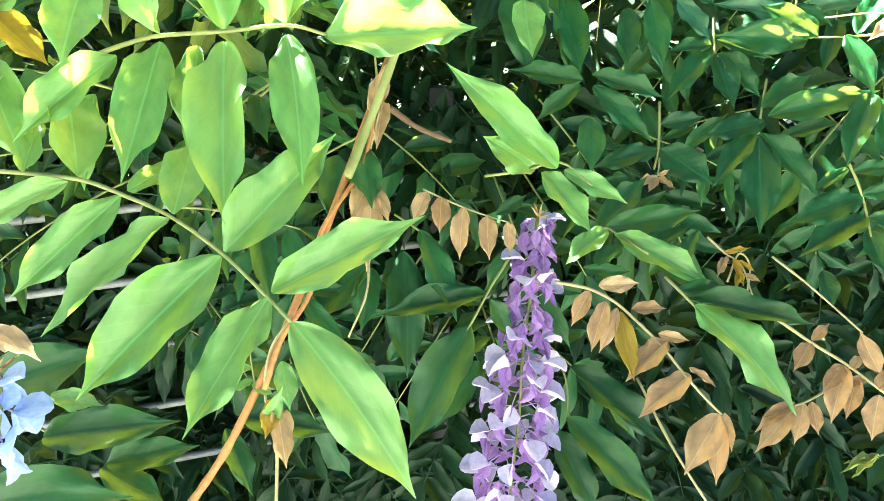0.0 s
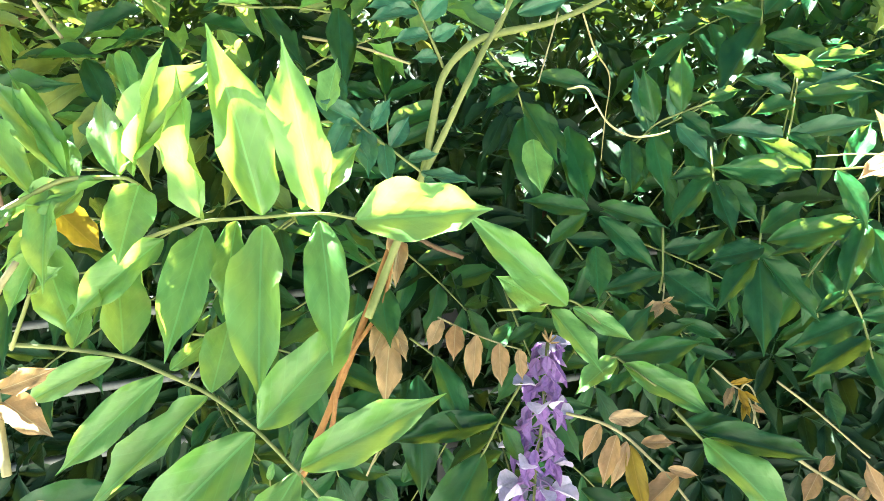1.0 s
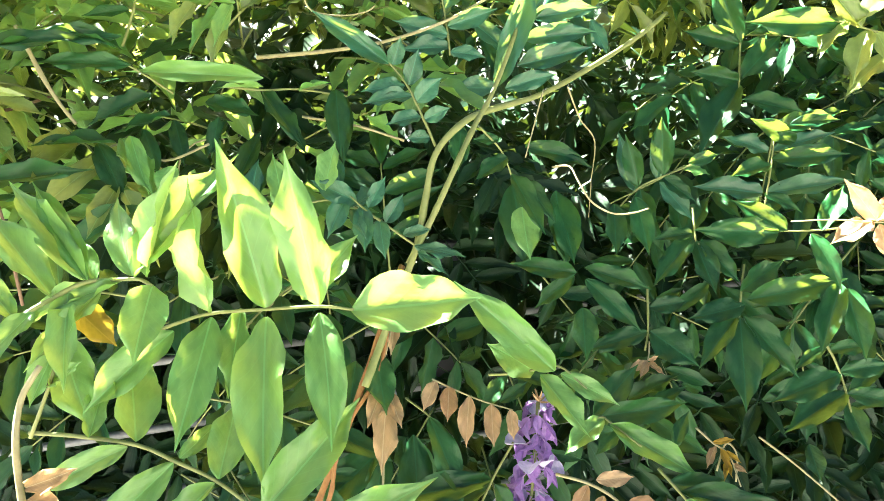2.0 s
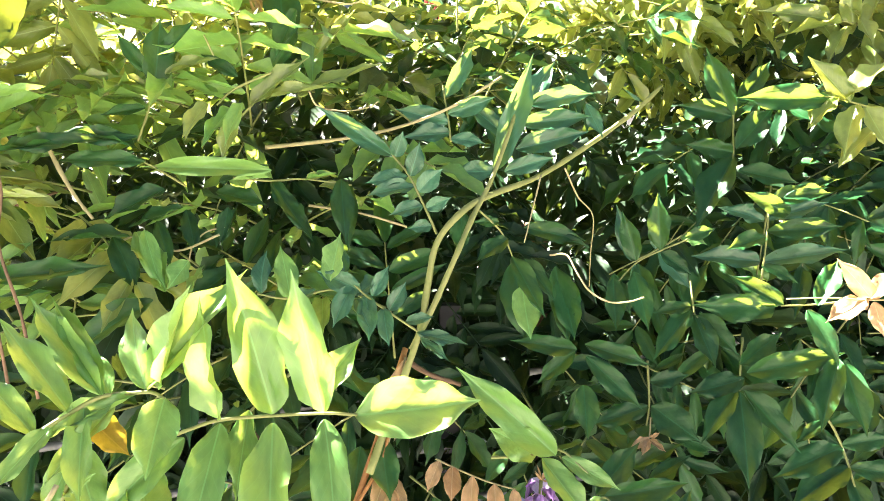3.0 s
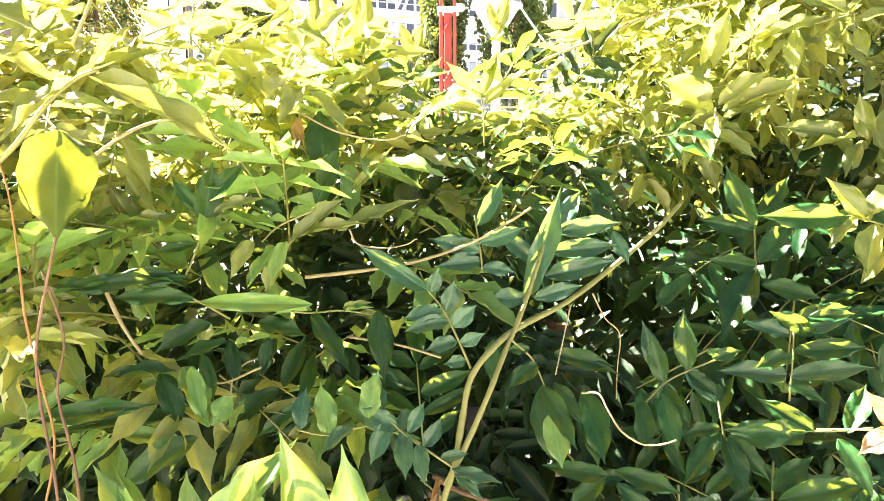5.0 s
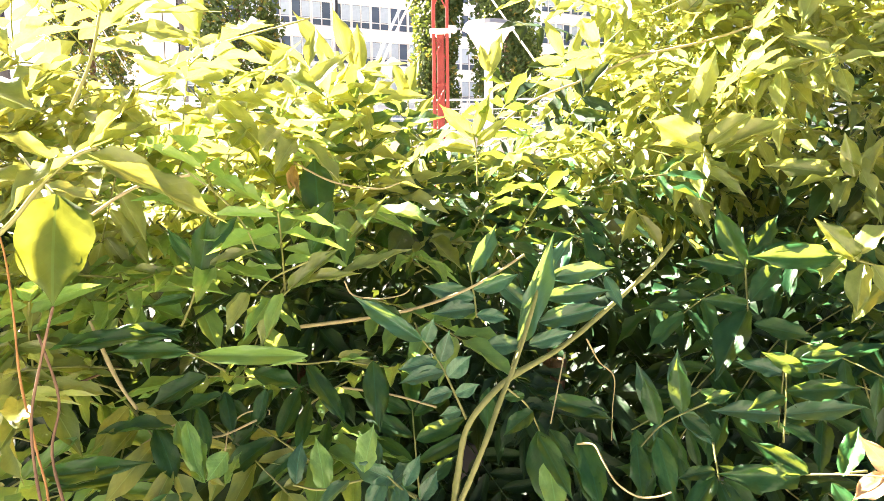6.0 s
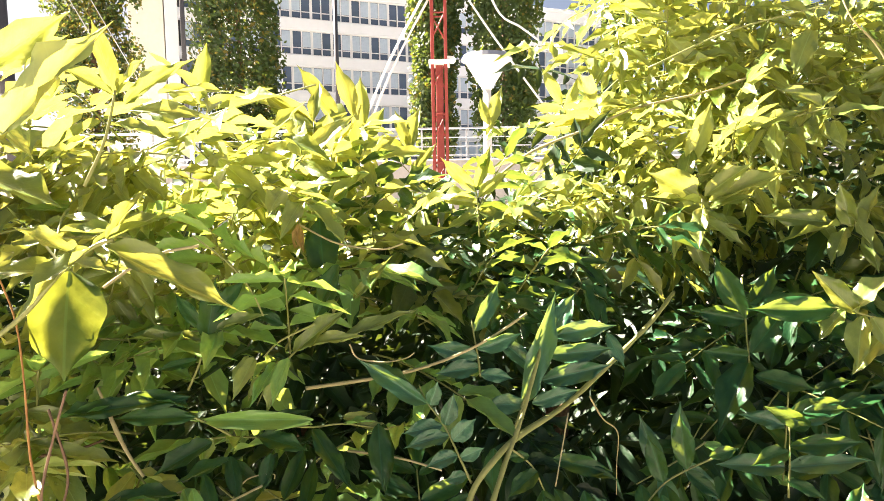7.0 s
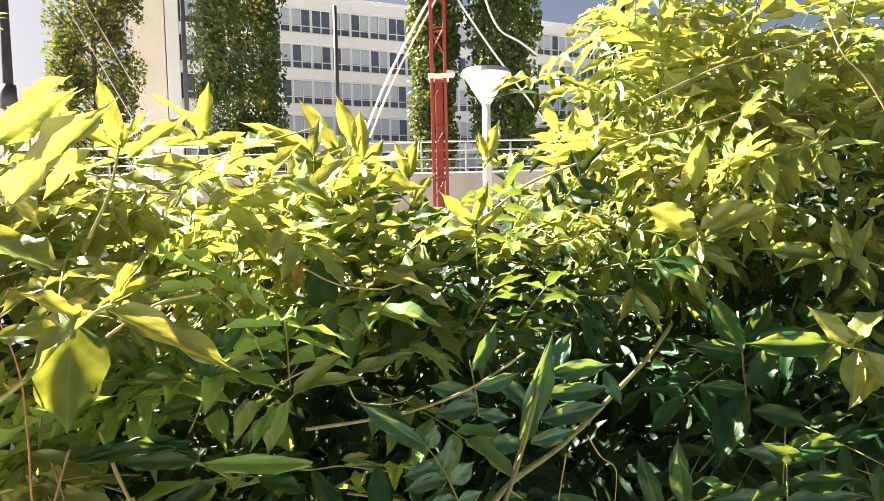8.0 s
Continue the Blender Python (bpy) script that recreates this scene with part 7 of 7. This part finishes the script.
leaf = rachis(vine, STEM_TAN, 0.0007, 0.0005, (0.169, 0.4605, 1.0838), (0.1665, 0.4522, 1.0771), (0.1635, 0.4449, 1.0725))
leaflet(leaf, DRY, (0.1635, 0.445, 1.0729), (0.1446, 0.4331, 1.0701), (-0.35, -0.78, 0.52), 0.43, 9)
leaflet(leaf, DRY, (0.1639, 0.4449, 1.0725), (0.1737, 0.4324, 1.0689), (-0.08, -0.74, 0.67), 0.39, 10)
leaflet(leaf, DRY, (0.1635, 0.4447, 1.0721), (0.1538, 0.4311, 1.0656), (-0.17, -0.78, 0.60), 0.45, 11)
leaflet(leaf, DRY, (0.1643, 0.4454, 1.0737), (0.1713, 0.4425, 1.0798), (-0.09, -0.94, 0.33), 0.42, 8)
leaf = rachis(vine, STEM_GREEN, 0.0008, 0.0005, (0.3124, 0.3247, 0.9188), (0.3011, 0.3239, 0.9169), (0.2916, 0.3224, 0.9133))
leaflet(leaf, GOLD_LIT, (0.2973, 0.3235, 0.9158), (0.2705, 0.3181, 0.9156), (-0.66, -0.11, 0.74), 0.21, 9)
leaflet(leaf, GOLD_LIT, (0.2966, 0.3229, 0.9144), (0.265, 0.3121, 0.9143), (-0.50, -0.15, 0.85), 0.19, 10)
leaflet(leaf, GOLD_LIT, (0.2954, 0.3224, 0.9134), (0.2717, 0.3098, 0.9089), (-0.59, -0.15, 0.80), 0.21, 11)
leaf = rachis(vine, STEM_GREEN, 0.0007, 0.0005, (-0.1108, 0.3087, 0.974), (-0.1131, 0.313, 0.9893), (-0.1147, 0.3173, 1.0046))
leaflet(leaf, FRESH_LIT, (-0.1135, 0.3128, 0.9887), (-0.1268, 0.308, 0.9902), (0.25, -0.61, 0.75), 0.52, 1)
leaflet(leaf, GREEN_SHADE, (-0.1135, 0.3141, 0.9919), (-0.1, 0.3127, 0.9937), (0.01, -0.73, 0.68), 0.52, 2)
leaflet(leaf, GREEN_SHADE, (-0.1143, 0.3159, 0.9987), (-0.1282, 0.312, 0.9995), (0.31, -0.64, 0.70), 0.52, 3)
leaflet(leaf, FRESH_LIT, (-0.1147, 0.3169, 1.0036), (-0.1131, 0.3215, 1.0143), (0.03, -0.87, 0.49), 0.52, 4)
leaflet(leaf, FRESH_LIT, (-0.113, 0.3109, 0.9818), (-0.1233, 0.3033, 0.979), (0.18, -0.50, 0.85), 0.49, 5)
leaflet(leaf, FRESH_LIT, (-0.1127, 0.3099, 0.9793), (-0.0986, 0.3022, 0.9768), (0.03, -0.63, 0.78), 0.53, 6)
leaf = rachis(vine, STEM_TAN, 0.0006, 0.0005, (-0.1702, 0.5753, 1.4621), (-0.1719, 0.569, 1.4457), (-0.172, 0.5629, 1.4323))
leaflet(leaf, DRY, (-0.1719, 0.5691, 1.4468), (-0.1717, 0.552, 1.4205), (0.20, -0.70, 0.69), 0.36, 9)
leaflet(leaf, DRY, (-0.172, 0.5689, 1.4446), (-0.1642, 0.5523, 1.4215), (-0.05, -0.70, 0.71), 0.31, 10)


# ---------- more leaves over the front of the hedge ----------
def clothe(label, count, x0, x1, z0, z1, seed, face, droop, material, size=(0.048, 0.066), push=0.02):
    """A shoot with many feathered leaves spread over a stretch of the hedge front."""
    rnd = random.Random(seed)
    vine = vine_root("wisteria_shoot", label)
    done = 0
    while done < count:
        x, z = rnd.uniform(x0, x1), rnd.uniform(z0, z1)
        if z > hedge_top(x) or in_hollow(x, z):
            continue
        base = Vector((x, hedge_front(x, z) + rnd.uniform(0.0, 0.06) + push, z))
        d = Vector((rnd.uniform(-1, 1), rnd.uniform(-0.8, 0.1), rnd.uniform(-0.5, 0.5) - droop)).normalized()
        n = Vector(face) + Vector((rnd.uniform(-0.35, 0.35), rnd.uniform(-0.3, 0.3), rnd.uniform(-0.25, 0.25)))
        spray(vine, base, base + d * rnd.uniform(0.09, 0.14), n, rnd.choice((3, 3, 4, 4)), rnd.uniform(*size), seed * 100 + done, material=material)
        done += 1
    return vine


clothe("wisteria shoot with hanging leaves, shade put into their dark green", 24, 0.08, 0.50, 0.98, 1.27, 21, (-0.2, -0.8, 0.5), 0.5, GREEN_SHADE, push=0.06)
clothe("wisteria shoot with green leaves low in the hedge", 16, -0.30, 0.10, 0.86, 1.10, 22, (0.0, -0.7, 0.6), 0.3, GREEN_SHADE)
# lightened green brightens this stretch as sun would
clothe("wisteria shoot with flat spreading leaves in a sun-lightened green", 24, -0.46, -0.10, 1.16, 1.40, 23, (-0.1, 0.0, 1.0), 0.0, FRESH_LIT)
clothe("wisteria shoot with narrow sunlit leaves low on the hedge", 14, -0.46, -0.16, 1.16, 1.40, 31, (-0.3, 0.1, 0.95), 0.1, GOLD_LIT, (0.045, 0.06), push=-0.02)
clothe("wisteria shoot with flat leaves lit from above", 18, -0.50, -0.17, 1.32, 1.46, 28, (-0.1, 0.0, 1.0), 0.0, FRESH_LIT, push=-0.01)
# top shoots take the lit leaf colour, lower ones the darkened green
clothe("wisteria shoot with bright leaves along the hedge top", 44, -0.62, -0.06, 1.36, 1.54, 24, (-0.1, -0.3, 0.9), -0.25, GOLD_LIT)
clothe("wisteria shoot with small green leaves receding over the top", 46, -0.18, 0.18, 1.32, 1.50, 25, (0.0, -0.4, 0.9), -0.1, GREEN_SHADE, (0.040, 0.055))
clothe("wisteria shoot with bright upright leaves on the hedge crest", 12, -0.34, -0.12, 1.42, 1.50, 29, (0.0, -0.5, 0.7), -0.7, GOLD_LIT)
clothe("wisteria shoot with large sunlit leaves leaning out of the hedge", 16, -0.50, -0.24, 1.42, 1.58, 30, (-0.1, -0.25, 0.9), 0.0, GOLD_LIT, (0.045, 0.06), push=-0.08)
clothe("wisteria shoot with green leaves beside the twisted stems", 9, -0.21, -0.04, 1.02, 1.18, 32, (-0.1, -0.5, 0.8), 0.2, GREEN_SHADE, (0.045, 0.06), push=-0.08)
clothe("tall wisteria shoot with leaves coloured yellow-green for sunlight", 115, 0.06, 0.66, 1.40, 1.92, 26, (-0.3, -0.3, 0.85), 0.1, GOLD_LIT, (0.048, 0.068))
clothe("wisteria shoot with green leaves on the hedge shoulder", 22, 0.16, 0.62, 1.20, 1.38, 27, (-0.3, -0.5, 0.8), 0.3, GREEN_SHADE, push=0.07)


# ---------- old trunks ----------
def trunk(label, x, y, lean, r, seed):
    rnd = random.Random(seed)
    thing = tagged(new("vine_trunk"), label, "trunk", "old wisteria trunks")
    for k in range(2):
        pts = []
        for j in range(9):
            t = j / 8
            a = 5.0 * t + k * math.pi
            pts.append((x + lean * t + math.cos(a) * r * 0.9, y + math.sin(a) * r * 0.9 - 0.1 * t, 0.02 + 1.15 * t + rnd.uniform(-0.02, 0.02)))
        v, f = tube_data(curve_points(pts, 4), (r, r * 0.45), 9, 0.14, seed + k)
        mesh_object("twisted_stem", v, f, BARK, thing)
    return thing


trunk("gnarled brown wisteria trunk twisting up from the soil", -0.35, 0.88, 0.12, 0.022, 1)
trunk("gnarled brown wisteria trunk twisting up from the soil", 0.22, 0.95, -0.1, 0.026, 2)
trunk("gnarled brown wisteria trunk twisting up from the soil", 0.75, 0.98, 0.1, 0.02, 3)


# ---------- blossom ----------
def petal_data(length, width, cup, seed):
    rnd = random.Random(seed)
    verts, uvs, faces = [], [], []
    rows = ((0.0, 0.10), (0.18, 0.30), (0.45, 0.52), (0.75, 0.50), (0.93, 0.30), (1.0, 0.08))
    for v, h in rows:
        for s in (-1, -0.5, 0, 0.5, 1):
            x = s * h * width
            z = cup * (abs(s) ** 2 * h * width * 1.2) - 0.45 * cup * v * v * length + rnd.uniform(-0.03, 0.03) * width
            verts.append((x, v * length, z))
            uvs.append((s * h, v))
    for i in range(len(rows) - 1):
        for k in range(4):
            a = i * 5 + k
            faces.append((a, a + 1, a + 6, a + 5))
    return verts, faces, uvs


def shared_mesh(name, data, material):
    me = bpy.data.meshes.new(name)
    me.from_pydata(data[0], [], data[1])
    lay = me.uv_layers.new(name="UVMap")
    for loop in me.loops:
        lay.data[loop.index].uv = data[2][loop.vertex_index]
    me.polygons.foreach_set("use_smooth", [True] * len(me.polygons))
    me.materials.append(material)
    return me


BANNERS = [shared_mesh("banner", petal_data(1.0, 0.95, 0.45 + 0.15 * k, 30 + k), PETAL_LILAC) for k in range(3)]
BLUE_BANNERS = [shared_mesh("banner", petal_data(1.0, 0.95, 0.3 + 0.15 * k, 50 + k), PETAL_BLUE) for k in range(3)]
KEELS = [shared_mesh("keel", petal_data(1.0, 0.42, 1.5, 40 + k), PETAL_VIOLET) for k in range(3)]


def raceme(label, top, foot, count, spread, size, seed, banners=None):
    """Hanging cluster of pea flowers: stalk, then florets of a banner and a keel each."""
    rnd = random.Random(seed)
    top, foot = Vector(top), Vector(foot)
    thing = tagged(new("flower_raceme"), label, "flower", "wisteria blossoms")
    pts = [top.lerp(foot, k / 8) + Vector((rnd.uniform(-1, 1), rnd.uniform(-1, 1), 0)) * 0.0012 for k in range(9)]
    v, f = tube_data(pts, (0.0014, 0.0007), 6, 0.1)
    mesh_object("stalk", v, f, STEM_GREEN, thing)
    for k in range(count):
        t = (k + 0.3) / count
        p = top.lerp(foot, t)
        a = k * 2.399 + rnd.uniform(-0.3, 0.3)
        reach = spread * (0.35 + 0.75 * min(1.0, t * 1.5)) * rnd.uniform(0.75, 1.1)
        out = Vector((math.cos(a), math.sin(a), rnd.uniform(-0.5, 0.1)))
        e = p + out * reach
        tv, tf = tube_data([p, p + out * reach * 0.6 + Vector((0, 0, 0.002)), e], (0.0005, 0.0004), 4)
        stalk = mesh_object("floret", tv, tf, PETAL_VIOLET, thing)
        closed = t < 0.35 and k % 3 > 0
        up = (out * 0.5 + Vector((0, 0, 0.9))).normalized()
        ln = size * rnd.uniform(0.8, 1.1)
        if not closed:
            b = new("banner", (banners or BANNERS)[k % 3])
            b.parent = stalk
            way = (out * 0.75 + Vector((rnd.uniform(-0.3, 0.3), rnd.uniform(-0.3, 0.3), rnd.uniform(-0.1, 0.75)))).normalized()
            b.matrix_basis = leaf_matrix(e, e + way * ln, -out + Vector((0, 0, 0.2)), ln)
        for j in (-1, 1):
            q = new("keel", (banners or KEELS)[(k + j) % 3])
            q.parent = stalk
            way = (out * 0.5 + Vector((rnd.uniform(-0.3, 0.3), rnd.uniform(-0.3, 0.3), -0.9))).normalized()
            side = out.cross(Vector((0, 0, 1))) * j
            q.matrix_basis = leaf_matrix(e, e + way * ln * 0.95, side + up * 0.3, ln * 0.9)
    # withered bracts at the top
    for k in range(7):
        way = Vector((rnd.uniform(-1, 1), rnd.uniform(-1, 1), rnd.uniform(0.2, 1.3))).normalized()
        ob = new("bract", leaf_mesh(k, DRY))
        ob.parent = thing
        ob.matrix_basis = leaf_matrix(top, top + way * 0.012, (0, -1, 0.3), 0.002)
    return thing


raceme("drooping cluster of lilac and violet wisteria flowers", (0.0731, 0.4257, 1.0469), (0.0473, 0.3120, 0.8477), 92, 0.0200, 0.0165, 3)
raceme("pale blue-violet wisteria flower cluster with open petals", (-0.1740, 0.2018, 1.0593), (-0.1690, 0.1869, 1.0372), 6, 0.005, 0.015, 5, BLUE_BANNERS)


# ---------- slatted fence inside the hedge ----------
RAIL_GREY = surface("grey_rail", (0.12, 0.125, 0.13), (0.24, 0.245, 0.25), 30, 0.55, 0.2, 0.3, 0.0006)


def fence(label):
    thing = tagged(new("slatted_fence"), label, "fence")
    for k in range(5):
        v, f = tube_data(curve_points([(-0.75, 0.52, 0.62 + 0.085 * k), (0.0, 0.70, 0.66 + 0.085 * k), (0.6, 0.84, 0.69 + 0.085 * k)], 4), (0.005, 0.005), 8)
        mesh_object("rail", v, f, RAIL_GREY, thing)
    # posts coloured dark to imitate the shade deep in the hedge
    for x, y in ((-0.7, 0.535), (0.0, 0.71), (0.58, 0.845)):
        bm = bmesh.new()
        box(bm, (0.03, 0.012, 1.1), (x, y + 0.012, 0.55), 0.002)
        part("post", bm, DARK_PAINT, thing)
    return thing


fence("grey rail fence overgrown by wisteria, its posts darkened for shade")
